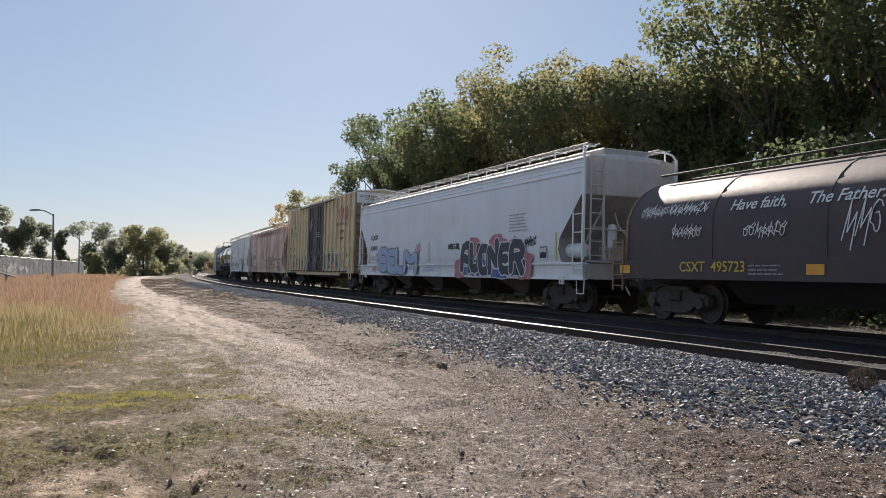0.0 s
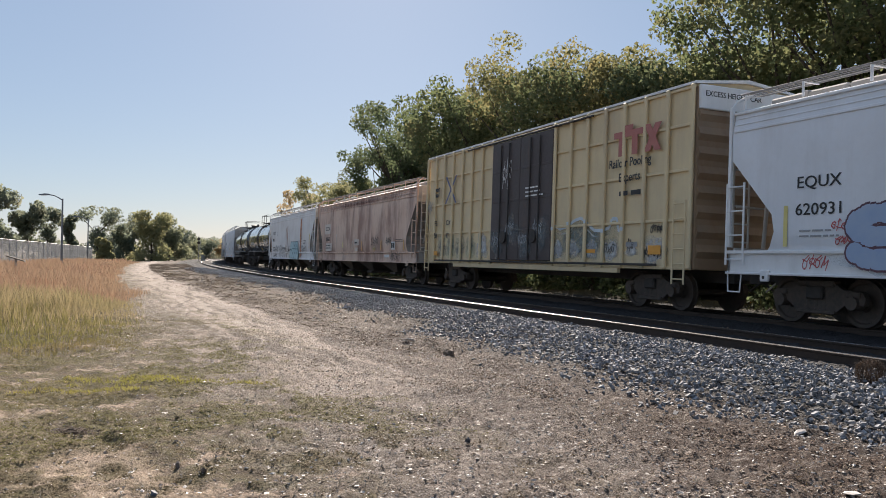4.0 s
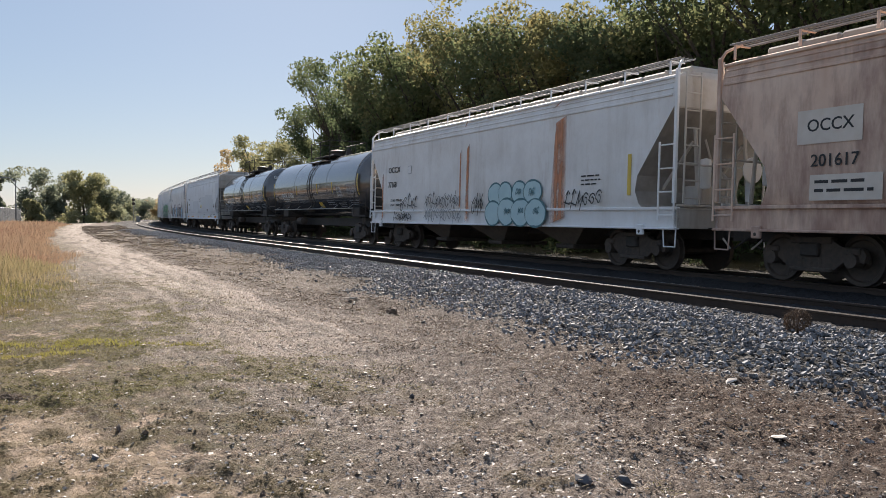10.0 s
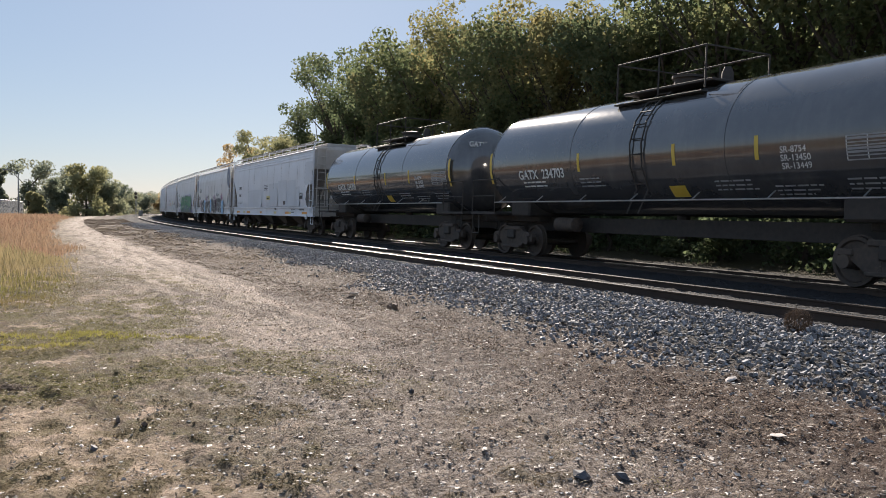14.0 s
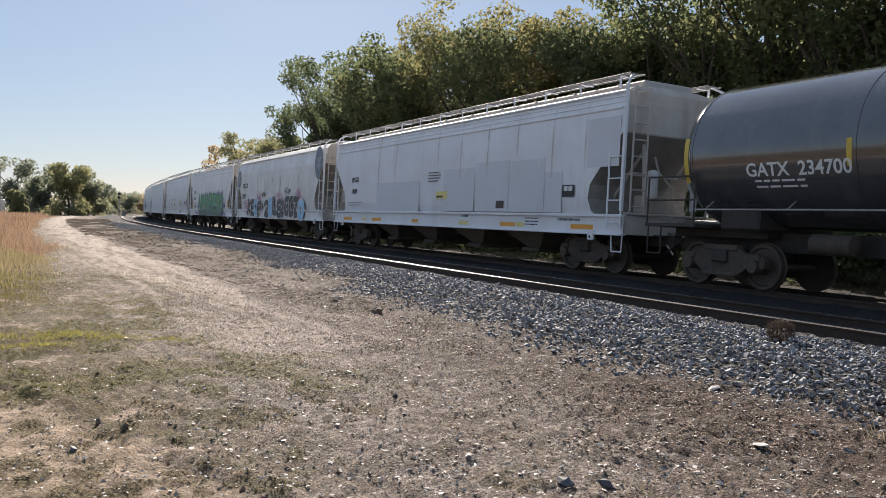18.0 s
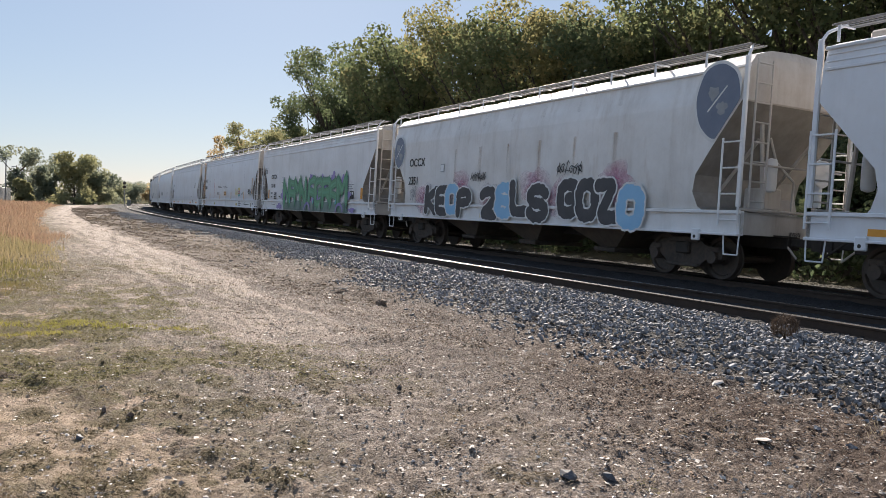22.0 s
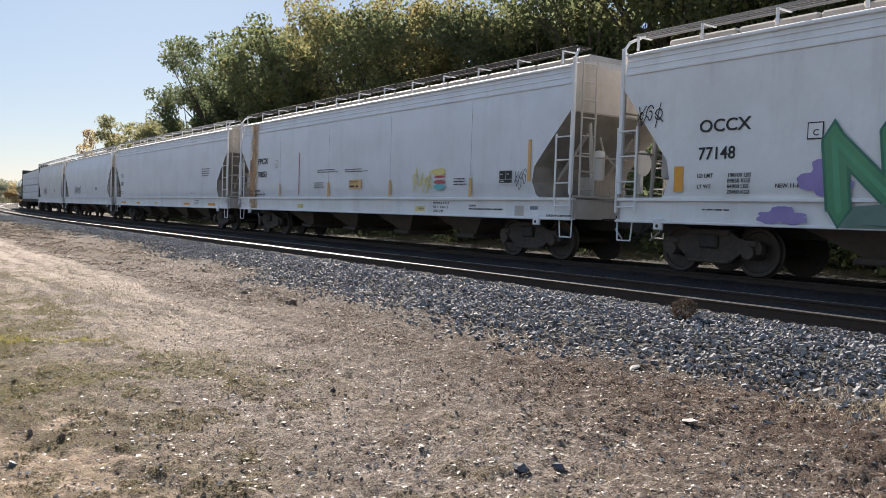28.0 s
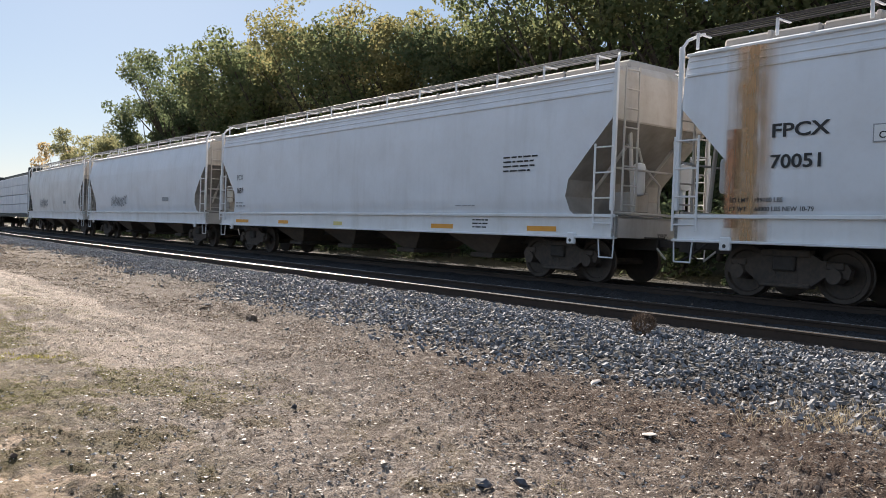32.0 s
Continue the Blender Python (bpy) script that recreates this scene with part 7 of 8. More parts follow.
    scribble(car, -half + 11.4, 1.66, 1.3, 0.52, M["ink"], YS - 0.004, 82, 12, 0.013)
    blob(car, -half + 12.0, 1.58, 0.35, 0.14, M["yellow_mist"], YS - 0.002, 88, label="yellow sprayed haze", spiky=0.3)
    bars(car, -half + 15.2, 1.98, 1.4, 2, 0.05, M["hood_paint"], YS - 0.004, 89)
    for k, (x, z0, z1, mt) in enumerate(((4.63, 1.8, 2.45, "tan_panel"), (6.06, 1.68, 2.0, "yellow_pale"), (8.0, 1.6, 2.02, "tan_panel"), (9.74, 1.5, 1.98, "orange_pale"), (13.02, 1.5, 1.98, "orange_pale"), (16.3, 1.5, 1.98, "orange_pale"))):
        patch(car, -half + x, -half + x + 0.11, z0, z1, M[mt], YS, "reflective_strip", "worn reflective strip")
    patch(car, -half + 8.46, -half + 9.28, 1.78, 2.10, M["tan_panel"], YS, "worn_panel", "worn pale sticker")
    bars(car, -half + 8.52, 1.88, 0.7, 1, 0.13, M["ink"], YS - 0.004, 85)
    patch(car, -half + 8.7, -half + 9.1, 1.48, 1.66, M["tan_panel"], YS, "worn_panel", "worn pale sticker")
    patch(car, -half + 13.45, -half + 14.17, 1.17, 1.30, M["white_ink"], YS + 0.056, "sticker", "white strip on the sill")
    patch(car, -half + 0.3, half - 0.3, 3.80, 4.22, M["rust_dark"], YS + 0.004, "rust_stain", "red rust along the eave")

    # white hopper with orange stripes
    car, half = hopper("dirty white hopper car with orange stripes and teal outline letters", 77.9, 95.7, M["stained_paint"], M["white_paint"], 4.44, 0.0, 3, True, panels=0, z_cut=3.6)
    text(car, "OCCX", -half + 1.85, 2.86, 0.21, M["ink"], YS, 0.004, 1.25)
    text(car, "77168", -half + 1.85, 2.3, 0.21, M["ink"], YS, 0.004, 1.05)
    text(car, "LD LMT  197900 LBS", -half + 2.1, 1.76, 0.085, M["ink"], YS, 0.001)
    text(car, "LT WT    59100 LBS", -half + 2.1, 1.58, 0.085, M["ink"], YS, 0.001)
    for x, w, z0, z1 in ((7.78, 0.12, 1.4, 3.35), (8.2, 0.26, 1.0, 3.5), (13.0, 0.75, 1.0, 3.82), (1.2, 0.16, 1.0, 2.9), (13.05, 0.5, 4.06, 4.24), (8.1, 0.2, 4.06, 4.22)):
        prof = [(-half + x, z0), (-half + x + w, z0 + 0.2), (-half + x + w * 0.95, z1), (-half + x + w * 0.3, z1 - 0.15)]
        part("stripe", Geo().prism(prof, YS + 0.004, YS - 0.001, "y"), M["orange_stain"], car, "faded orange stripe", smooth=0)
    # balls of a bubble tag: four below, four above, each with a dark teal edge
    for k, (cx, cz, rx, rz) in enumerate(((10.15, 1.85, 0.40, 0.32), (10.72, 1.88, 0.36, 0.30), (11.50, 1.88, 0.38, 0.30), (12.20, 1.88, 0.44, 0.31), (10.05, 1.30, 0.44, 0.34), (10.85, 1.34, 0.48, 0.37),
                                          (11.62, 1.32, 0.50, 0.36), (12.38, 1.30, 0.50, 0.36))):
        ball = blob(car, -half + cx, cz, rx, rz, M["pale_teal"], YS - 0.014 - 0.004 * k, 240 + k, "graffiti_letter", "pale teal bubble with a dark teal edge", 0.06)
        part("graffiti_outline", Geo().prism([(-half + cx + (rx + 0.05) * math.cos(0.2417 * i), cz + (rz + 0.05) * math.sin(0.2417 * i)) for i in range(26)], YS - 0.0115 - 0.004 * k, YS - 0.0125 - 0.004 * k, "y"), M["teal_edge"], ball, smooth=0)
    for k, cx in enumerate((11.5, 12.2, 10.9, 11.65, 12.45)):
        scribble(car, -half + cx - 0.15, 1.8 if k < 2 else 1.28, 0.3, 0.18, M["teal_edge"], YS - 0.048, 250 + k, 8, 0.012)
    scribble(car, -half + 5.2, 1.0, 2.75, 0.55, M["grey_ink"], YS - 0.014, 97, 18, 0.016, label="thin grey sprayed outlines")
    scribble(car, -half + 5.25, 1.5, 2.7, 0.45, M["ink"], YS - 0.016, 98, 18, 0.013, label="thin dark sprayed outlines")
    for k, (x, z, w, h) in enumerate(((3.1, 1.42, 1.5, 0.46), (8.7, 1.3, 0.7, 0.65), (13.7, 1.42, 1.6, 0.42), (2.45, 1.05, 1.65, 0.26))):
        scribble(car, -half + x, z, w, h, M["ink"], YS - 0.014, 90 + k, 18, 0.016)
    patch(car, -half + 16.2, -half + 16.33, 1.7, 2.65, M["yellow_ink"], YS, "reflective_strip", "yellow reflective strip")
    bars(car, half - 3.4, 2.2, 0.8, 3, 0.06, M["ink"], YS, 95)
    patch(car, -half + 3.7, -half + 4.0, 2.75, 3.05, M["grey_ink"], YS, "plate_mark")
    patch(car, -half + 3.72, -half + 3.98, 2.77, 3.03, M["white_paint"], YS - 0.004, "plate_mark")

    # two black tank cars
    for k, (s0, s1) in enumerate(((96.5, 112.4), (113.0, 128.2))):
        car, half, r, zc = tank("glossy black tank car with white lettering and yellow strips", s0, s1, M["tank_black"])
        num = ("GATX  234703", "GATX  234700")[k]
        round_text(car, num, -half + 2.72, -20.5, 0.25, M["white_ink"], r, zc, bold=0.006)
        ob = bars(car, 0, 0, 1.4, 2, 0.07, M["white_ink"], 0, 99)
        for v in ob.data.vertices:
            a = radians(-25) + v.co.z / r
            v.co = Vector((v.co.x - half + 2.9, -(r + 0.005 - v.co.y) * math.cos(a), zc + (r + 0.005) * math.sin(a)))
        for x in (half - 10.3, half - 6.8, half - 4.5):
            round_patch(car, x, x + 0.10, -16, 2, M["yellow_ink"], r, zc, label="yellow reflective strip")
        round_patch(car, half - 1.15, half - 1.02, -24, 12, M["yellow_ink"], r, zc, label="yellow reflective strip")
        round_patch(car, -half + 1.1, -half + 1.22, -24, 12, M["yellow_ink"], r, zc, label="yellow reflective strip")
        round_patch(car, half - 7.1, half - 6.6, -46, -34, M["yellow_ink"], r, zc, "sticker", "yellow sticker")
        for a in (-4.0, -6.2, -8.4, -10.6, -12.8, -15.0, -17.2, -20.0):
            round_patch(car, half - 2.5, half - 1.35, a - 0.5, a + 0.4 if int(a) % 3 else a + 1.0, M["grey_ink"], r, zc, "stencil_row", "row of a stencilled table")
        for x in (half - 2.5, half - 2.1, half - 1.72, half - 1.37):
            round_patch(car, x, x + 0.02, -20, -4, M["white_ink"], r, zc, "stencil_line")
        for j, t in enumerate(("SR-8754", "SR-13450", "SR-13449")):
            round_text(car, t, half - 3.9, -12 - j * 6, 0.12, M["white_ink"], r, zc)
        for j, (x, a) in enumerate(((half - 5.7, -32), (-half + 5.6, -24), (half - 4.2, -38), (half - 2.6, -34))):
            ob = bars(car, 0, 0, 1.1, 3, 0.06, M["grey_ink"], 0, 101 + j)
            for v in ob.data.vertices:
                b = radians(a) + v.co.z / r
                v.co = Vector((v.co.x + x, -(r + 0.005 - v.co.y) * math.cos(b), zc + (r + 0.005) * math.sin(b)))
        head = text(car, num, 0, 0, 0.17, M["white_ink"], 0, 0.003)
        head.data.transform(pose(half - 0.72, -0.95, zc + 0.75, 0, 0, 90))

    # long pale hopper
    car, half = hopper("long pale grey covered hopper car with repainted panels", 128.9, 148.3, M["pale_paint"], M["pale_paint"], 4.50, 0.04, 4, True, panels=13)
    text(car, "BFGX", -half + 2.1, 2.6, 0.20, M["ink"], YS, 0.004, 1.05)
    text(car, "1869", -half + 2.08, 2.13, 0.20, M["ink"], YS, 0.004, 1.05)
    bars(car, -half + 1.8, 1.75, 1.6, 2, 0.06, M["grey_ink"], YS, 111)
    for x0, x1, z0, z1 in ((4.8, 8.6, 1.42, 2.5), (10.4, 12.45, 1.46, 2.8), (12.55, 14.42, 1.46, 2.92), (14.44, 16.2, 1.46, 2.88), (16.22, 17.0, 1.46, 2.5), (17.98, 19.2, 2.55, 3.72)):
        patch(car, -half + x0, -half + x1, z0, z1, M["grey_ink_pale"], YS + 0.01, "repaint_panel", "slightly darker repainted panel")
    patch(car, -half + 13.79, -half + 14.22, 1.56, 1.77, M["hood_paint"], YS - 0.002, "tag_plate", "small dark plate")
    bars(car, -half + 9.3, 2.72, 0.95, 4, 0.055, M["ink"], YS - 0.004, 112)
    patch(car, -half + 9.92, -half + 10.72, 1.86, 2.10, M["yellow_pale"], YS - 0.004, "sticker", "pale yellow sticker")
    bars(car, -half + 9.97, 1.9, 0.7, 1, 0.1, M["ink"], YS - 0.008, 113)
    text(car, "CAUTION", -half + 11.6, 1.28, 0.07, M["ink"], YS + 0.058, 0.001)
    text(car, "2 INCH HP COMP SHOES", half - 2.6, 1.25, 0.06, M["ink"], YS + 0.058, 0.001)
    patch(car, half - 2.36, half - 1.85, 1.85, 2.15, M["ink"], YS - 0.004, "placard", "black placard with white marks")
    for dx in (0.05, 0.25):
        patch(car, half - 2.34 + dx, half - 2.34 + dx + 0.16, 2.0, 2.12, M["white_ink"], YS - 0.008, "placard_mark")
    bars(car, half - 4.1, 1.28, 0.7, 3, 0.05, M["ink"], YS + 0.058, 115)
    for x, w, mt in ((1.2, 0.9, "orange_ink"), (3.3, 0.4, "yellow_pale"), (4.3, 0.9, "orange_ink"), (8.0, 0.5, "orange_ink"), (11.5, 0.6, "yellow_pale"), (half * 2 - 5.4, 0.8, "orange_ink"),
                     (half * 2 - 4.55, 0.4, "yellow_pale"), (half * 2 - 2.0, 0.9, "orange_ink")):
        patch(car, -half + x, -half + x + w, 1.05, 1.17, M[mt], YS + 0.058, "reflector", "worn reflector plate")
    for k, x in enumerate((4.9, 6.5, 9.9, 11.5, 13.16, 14.78, 16.5, 17.9)):
        streak(car, -half + x, 0.12, 1.9 + 0.5 * (k % 3), 4.3, 0.04, "faint rust streak")

    # stained hopper with a big black and blue word
    car, half = hopper("dirty white round-sided hopper car with large black and blue graffiti", 149.8, 166.9, M["stained_paint"], M["white_paint"], 4.48, 0.10, 3, False, panels=12, z_cut=3.6, trough=False)
    text(car, "OCCX", -half + 1.69, 2.74, 0.27, M["ink"], YS, 0.006, 1.1)
    text(car, "2351", -half + 1.68, 2.1, 0.27, M["ink"], YS, 0.006, 1.05)
    scribble(car, -half + 1.9, 1.55, 0.5, 0.5, M["grey_ink"], YS, 120, 10, 0.016)
    patch(car, -half + 4.2, -half + 4.45, 2.5, 2.75, M["grey_ink"], YS, "plate_mark")
    patch(car, -half + 4.22, -half + 4.43, 2.52, 2.73, M["white_paint"], YS - 0.004, "plate_mark")
    for e, x0 in (("front", half - 1.10), ("back", -half + 0.4)):
        k, zc = (1.35, 3.62) if e == "front" else (1.0, 3.3)
        trim = (lambda z: half - 0.16 - max(0.0, 0.80 * (3.6 - z))) if e == "front" else None
        blob(car, x0 + 0.35, zc, 0.48 * k, 0.60 * k, M["white_ink"], YS + 0.002, 121, "emblem", "white oval rim", 0.03, 40, trim)
        blob(car, x0 + 0.35, zc, 0.43 * k, 0.55 * k, M["slate_ink"], YS - 0.002, 121, "emblem", "dark blue-grey oval emblem", 0.03, 40, trim)
        for sg in (-1, 1):
            blob(car, x0 + 0.35 + 0.12 * sg, zc - 0.16 * sg, 0.14, 0.13, M["grey_ink"], YS - 0.006, 122 + sg, "emblem_mark", "", 0.3)
        part("emblem_mark", Geo().prism([(x0 + 0.08, zc - 0.20), (x0 + 0.11, zc - 0.22), (x0 + 0.60, zc + 0.26), (x0 + 0.57, zc + 0.28)], YS - 0.006, YS - 0.009, "y"), M["white_ink"], car, smooth=0)
    for k, x in enumerate((3.0, 5.6, 7.6, 9.9, 11.2, 13.3)):
        blob(car, -half + x, 1.6 + 0.35 * (k % 2), 0.75, 0.55, M["pink_mist"], YS + 0.004, 125 + k, label="pink sprayed haze", spiky=0.3)
    dark, pale = M["ink_soft"], M["sky_ink"]
    bubble(car, "KEOP", -half + 3.12, 1.03, (0.98, 0.9, 0.93, 0.98), 1.02, 0.14, 0.045, (dark, dark, pale, dark), M["white_ink"], YS - 0.015, 65, "fat sprayed letter with a white outline", 6)
    bubble(car, "28LS", -half + 6.95, 1.03, (1.08, 1.02, 1.05, 1.05), 1.06, 0.15, 0.045, (dark, pale, dark, dark), M["white_ink"], YS - 0.015, 66, "fat sprayed letter with a white outline", 6)
    bubble(car, "GOZO", -half + 11.05, 1.03, (0.98, 0.94, 0.9, 0.95), 1.1, 0.155, 0.045, (dark, dark, dark, pale), M["white_ink"], YS - 0.015, 67, "fat sprayed letter with a white outline", 6)
    scribble(car, -half + 6.3, 2.15, 0.9, 0.25, M["ink"], YS, 131, 10, 0.014)
    scribble(car, -half + 10.9, 2.25, 1.1, 0.3, M["ink"], YS, 132, 7, 0.014)
    for x, mt in ((6.9, "yellow_pale"), (9.6, "yellow_pale"), (13.1, "yellow_pale")):
        patch(car, -half + x, -half + x + 0.45, 1.05, 1.18, M[mt], YS + 0.058, "reflector", "yellow reflector plate")
    for k in range(6):
        x = -half + 5.2 + k * 1.6
        streak(car, x, 0.16 + 0.08 * (k % 2), 1.5 + 0.3 * (k % 3), 4.28, 0.10)

    # hopper with green and purple graffiti
    car, half = hopper("white covered hopper car with green and purple graffiti", 168.4, 185.7, M["white_paint"], M["white_paint"], 4.50, 0.0, 3, True, z_cut=3.6)
    text(car, "OCCX", -half + 2.0, 2.63, 0.22, M["ink"], YS, 0.004, 1.15)
    text(car, "77148", -half + 2.0, 2.13, 0.22, M["ink"], YS, 0.004, 1.0)
    for t, z in (("LD LMT", 1.80), ("LT WT", 1.60)):
        text(car, t, -half + 2.0, z, 0.07, M["ink"], YS, 0.001)
    for t, z in (("198100 LBS", 1.80), ("89850 KGS", 1.70), ("64900 LBS", 1.60), ("29450 KGS", 1.50)):
        text(car, t, -half + 2.65, z, 0.07, M["ink"], YS, 0.001)
    text(car, "NEW 11-80", -half + 3.6, 1.60, 0.07, M["ink"], YS, 0.001)
    patch(car, -half + 4.14, -half + 4.42, 2.38, 2.66, M["ink"], YS, "plate_mark")
    patch(car, -half + 4.16, -half + 4.40, 2.40, 2.64, M["white_paint"], YS - 0.004, "plate_mark")
    text(car, "C", -half + 4.24, 2.44, 0.10, M["ink"], YS - 0.008, 0.002)
    patch(car, -half + 1.47, -half + 1.68, 1.54, 2.02, M["orange_ink"], YS, "sticker", "orange yellow plate")
    scribble(car, -half + 0.5, 2.85, 0.65, 0.4, M["ink"], YS - 0.004, 140, 16, 0.012)
    wild(car, -half + 4.5, 0.96)
    patch(car, half - 2.75, half - 2.3, 1.55, 1.9, M["ink"], YS, "placard", "black placard with white marks")
    for dx in (0.06, 0.26):
        patch(car, half - 2.75 + dx, half - 2.75 + dx + 0.14, 1.74, 1.86, M["white_ink"], YS - 0.004, "placard_mark")
    patch(car, -half + 15.78, -half + 16.02, 1.56, 2.02, M["orange_ink"], YS, "sticker", "orange yellow plate")
    bars(car, half - 4.6, 2.35, 1.3, 3, 0.05, M["grey_ink"], YS, 176)
    bars(car, half - 3.0, 2.15, 0.7, 3, 0.05, M["grey_ink"], YS, 177)
    bars(car, -half + 2.1, 1.2, 0.7, 1, 0.04, M["ink"], YS + 0.058, 175)

    # long pale hopper with a rusty band
    car, half = hopper("long pale grey covered hopper car with a rust-stained end", 187.0, 206.5, M["pale_paint"], M["white_paint"], 4.54, 0.05, 4, True, True)
    for x, w, z0, z1, mt in ((1.0, 1.0, 0.97, 4.28, "rust_stain"), (1.2, 0.6, 1.0, 4.3, "rust_stain"), (1.05, 0.3, 1.2, 2.9, "orange_stain")):
        patch(car, -half + x, -half + x + w, z0, z1, M[mt], YS + 0.014 - 0.004 * w, "rust_stain", "orange rust stain running down")
    text(car, "FPCX", -half + 1.9, 2.71, 0.215, M["ink"], YS - 0.004, 0.006, 1.32)
    text(car, "70051", -half + 1.9, 2.20, 0.215, M["ink"], YS - 0.004, 0.006, 1.2)
    text(car, "LD LMT   199100 LBS", -half + 1.18, 1.64, 0.075, M["ink"], YS - 0.004, 0.001)
    text(car, "LT WT     68900 LBS NEW 10-79", -half + 1.18, 1.49, 0.075, M["ink"], YS - 0.004, 0.001)
    patch(car, -half + 3.55, -half + 3.83, 2.52, 2.80, M["grey_ink"], YS, "plate_mark")
    patch(car, -half + 3.57, -half + 3.81, 2.54, 2.78, M["white_paint"], YS - 0.004, "plate_mark")
    text(car, "C", -half + 3.64, 2.58, 0.10, M["ink"], YS - 0.008, 0.002)
    for k, (x, z, w, r) in enumerate(((6.9, 1.90, 0.8, 3), (7.15, 2.33, 1.5, 2), (9.1, 2.30, 1.5, 2), (15.1, 1.90, 0.6, 3))):
        bars(car, -half + x, z, w, r, 0.042, M["ink"], YS, 181 + k)
    patch(car, -half + 9.40, -half + 10.20, 1.70, 1.98, M["orange_wash"], YS, "sticker", "orange sticker with dark print")
    bars(car, -half + 9.45, 1.92, 0.70, 2, 0.03, M["ink"], YS - 0.004, 186)
    bars(car, -half + 9.45, 1.74, 0.70, 1, 0.10, M["ink"], YS - 0.004, 187)
    for k in range(4):
        x = 3.98 + 3.93 * k
        patch(car, -half + x, -half + x + 0.11, 1.45, 1.93, M["orange_pale"], YS, "reflective_strip", "worn orange strip")
        patch(car, -half + x + 0.045, -half + x + 0.060, 1.95, 3.85, M["grime_stain"], YS + 0.006, "panel_seam", "faint weld seam")
    patch(car, -half + 5.66, -half + 5.70, 1.5, 3.0, M["red_ink"], YS + 0.004, "paint_run", "thin red paint run")
    for x in (5.5, 13.23):
        patch(car, -half + x, -half + x + 0.48, 1.05, 1.19, M["yellow_pale"], YS + 0.058, "reflector", "yellow plate with dark print")
        bars(car, -half + x + 0.16, 1.15, 0.28, 3, 0.022, M["ink"], YS + 0.054, 189)
    patch(car, -half + 18.03, -half + 18.13, 1.81, 2.77, M["orange_pale"], YS, "reflective_strip", "orange strip")
    for z, h, mt in ((2.02, 0.07, "orange_wash"), (1.95, 0.05, "red_ink"), (1.90, 0.04, "white_ink"), (1.79, 0.10, "red_ink"), (1.64, 0.14, "teal_ink")):
        blob(car, -half + 14.44, z + h / 2, 0.27, h * 0.56, M[mt], YS, 260 + int(z * 50), "decal", "soft sprayed band of a stacked motif", 0.05)
    scribble(car, -half + 13.1, 1.62, 1.0, 0.5, M["yellow_pale"], YS, 188, 10, 0.022, label="yellow sprayed tag")
    blob(car, -half + 14.4, 2.12, 0.33, 0.09, M["yellow_pale"], YS - 0.003, 270, "decal", "yellow sprayed crown of the motif", 0.2)
    patch(car, -half + 16.97, -half + 17.50, 1.75, 2.10, M["white_ink"], YS + 0.002, "placard_rim")
    patch(car, -half + 17.0, -half + 17.47, 1.78, 2.07, M["ink"], YS - 0.002, "placard", "black placard with white marks")
    for dx, dz, w in ((0.04, 0.20, 0.08), (0.29, 0.20, 0.08), (0.04, 0.03, 0.14)):
        patch(car, -half + 17.0 + dx, -half + 17.0 + dx + w, 1.78 + dz, 1.80 + dz, M["white_ink"], YS - 0.006, "placard_mark")
    patch(car, -half + 17.245, -half + 17.255, 1.87, 2.06, M["white_ink"], YS - 0.006, "placard_mark")
    patch(car, -half + 17.01, -half + 17.46, 1.862, 1.872, M["white_ink"], YS - 0.006, "placard_mark")
    scribble(car, -half + 17.56, 1.63, 0.45, 0.5, M["ink"], YS, 190, 12, 0.008)
    for t, z in (("EXW10 - 8 H 3 - 8", 1.25), ("EW  9 - 0 H15 - 2", 1.14), ("CU FT 5700", 1.03)):
        text(car, t, -half + 14.1, z, 0.065, M["ink"], YS + 0.058, 0.001)
    text(car, "CAUTION", -half + 15.72, 1.20, 0.045, M["ink"], YS + 0.058, 0.001)
    text(car, "OPEN HATCH BEFORE UNLOADING COMPARTMENT", -half + 15.72, 1.12, 0.04, M["ink"], YS + 0.058, 0.001)
    text(car, "2 INCH HP COMP SHOES", -half + 18.65, 1.0, 0.05, M["ink"], YS + 0.058, 0.001)
    patch(car, -half + 17.55, -half + 17.88, 1.0, 1.24, M["end_grime"], YS + 0.056, "tag_plate", "dull square plate")
    patch(car, -half + 18.10, -half + 18.37, 1.15, 1.23, M["slate_ink"], YS + 0.056, "tag_plate", "small dark plate")

    # long plain pale hopper
    car, half = hopper("long plain pale grey covered hopper car with small stencils", 207.9, 227.5, M["pale_paint"], M["white_paint"], 4.50, 0.03, 4, True)
    text(car, "PCX", -half + 1.5, 2.6, 0.2, M["grey_ink"], YS, 0.003)
    text(car, "1687", -half + 1.5, 2.12, 0.2, M["ink"], YS, 0.003)
    bars(car, -half + 1.5, 1.75, 0.9, 2, 0.07, M["grey_ink"], YS, 201)
    bars(car, half - 3.3, 2.68, 1.2, 4, 0.06, M["ink"], YS, 202)
    bars(car, half - 5.0, 1.6, 1.0, 1, 0.05, M["grey_ink"], YS, 203)
    for x, w in ((1.4, 1.1), (4.9, 0.7), (8.6, 0.5), (half * 2 - 6.05, 0.9), (half * 2 - 2.5, 0.9)):
        patch(car, -half + x, -half + x + w, 1.05, 1.16, M["orange_ink" if w != 0.5 else "yellow_pale"], YS + 0.058, "reflector", "worn reflector plate")
    bars(car, half - 4.4, 1.26, 0.7, 3, 0.05, M["ink"], YS + 0.058, 204)

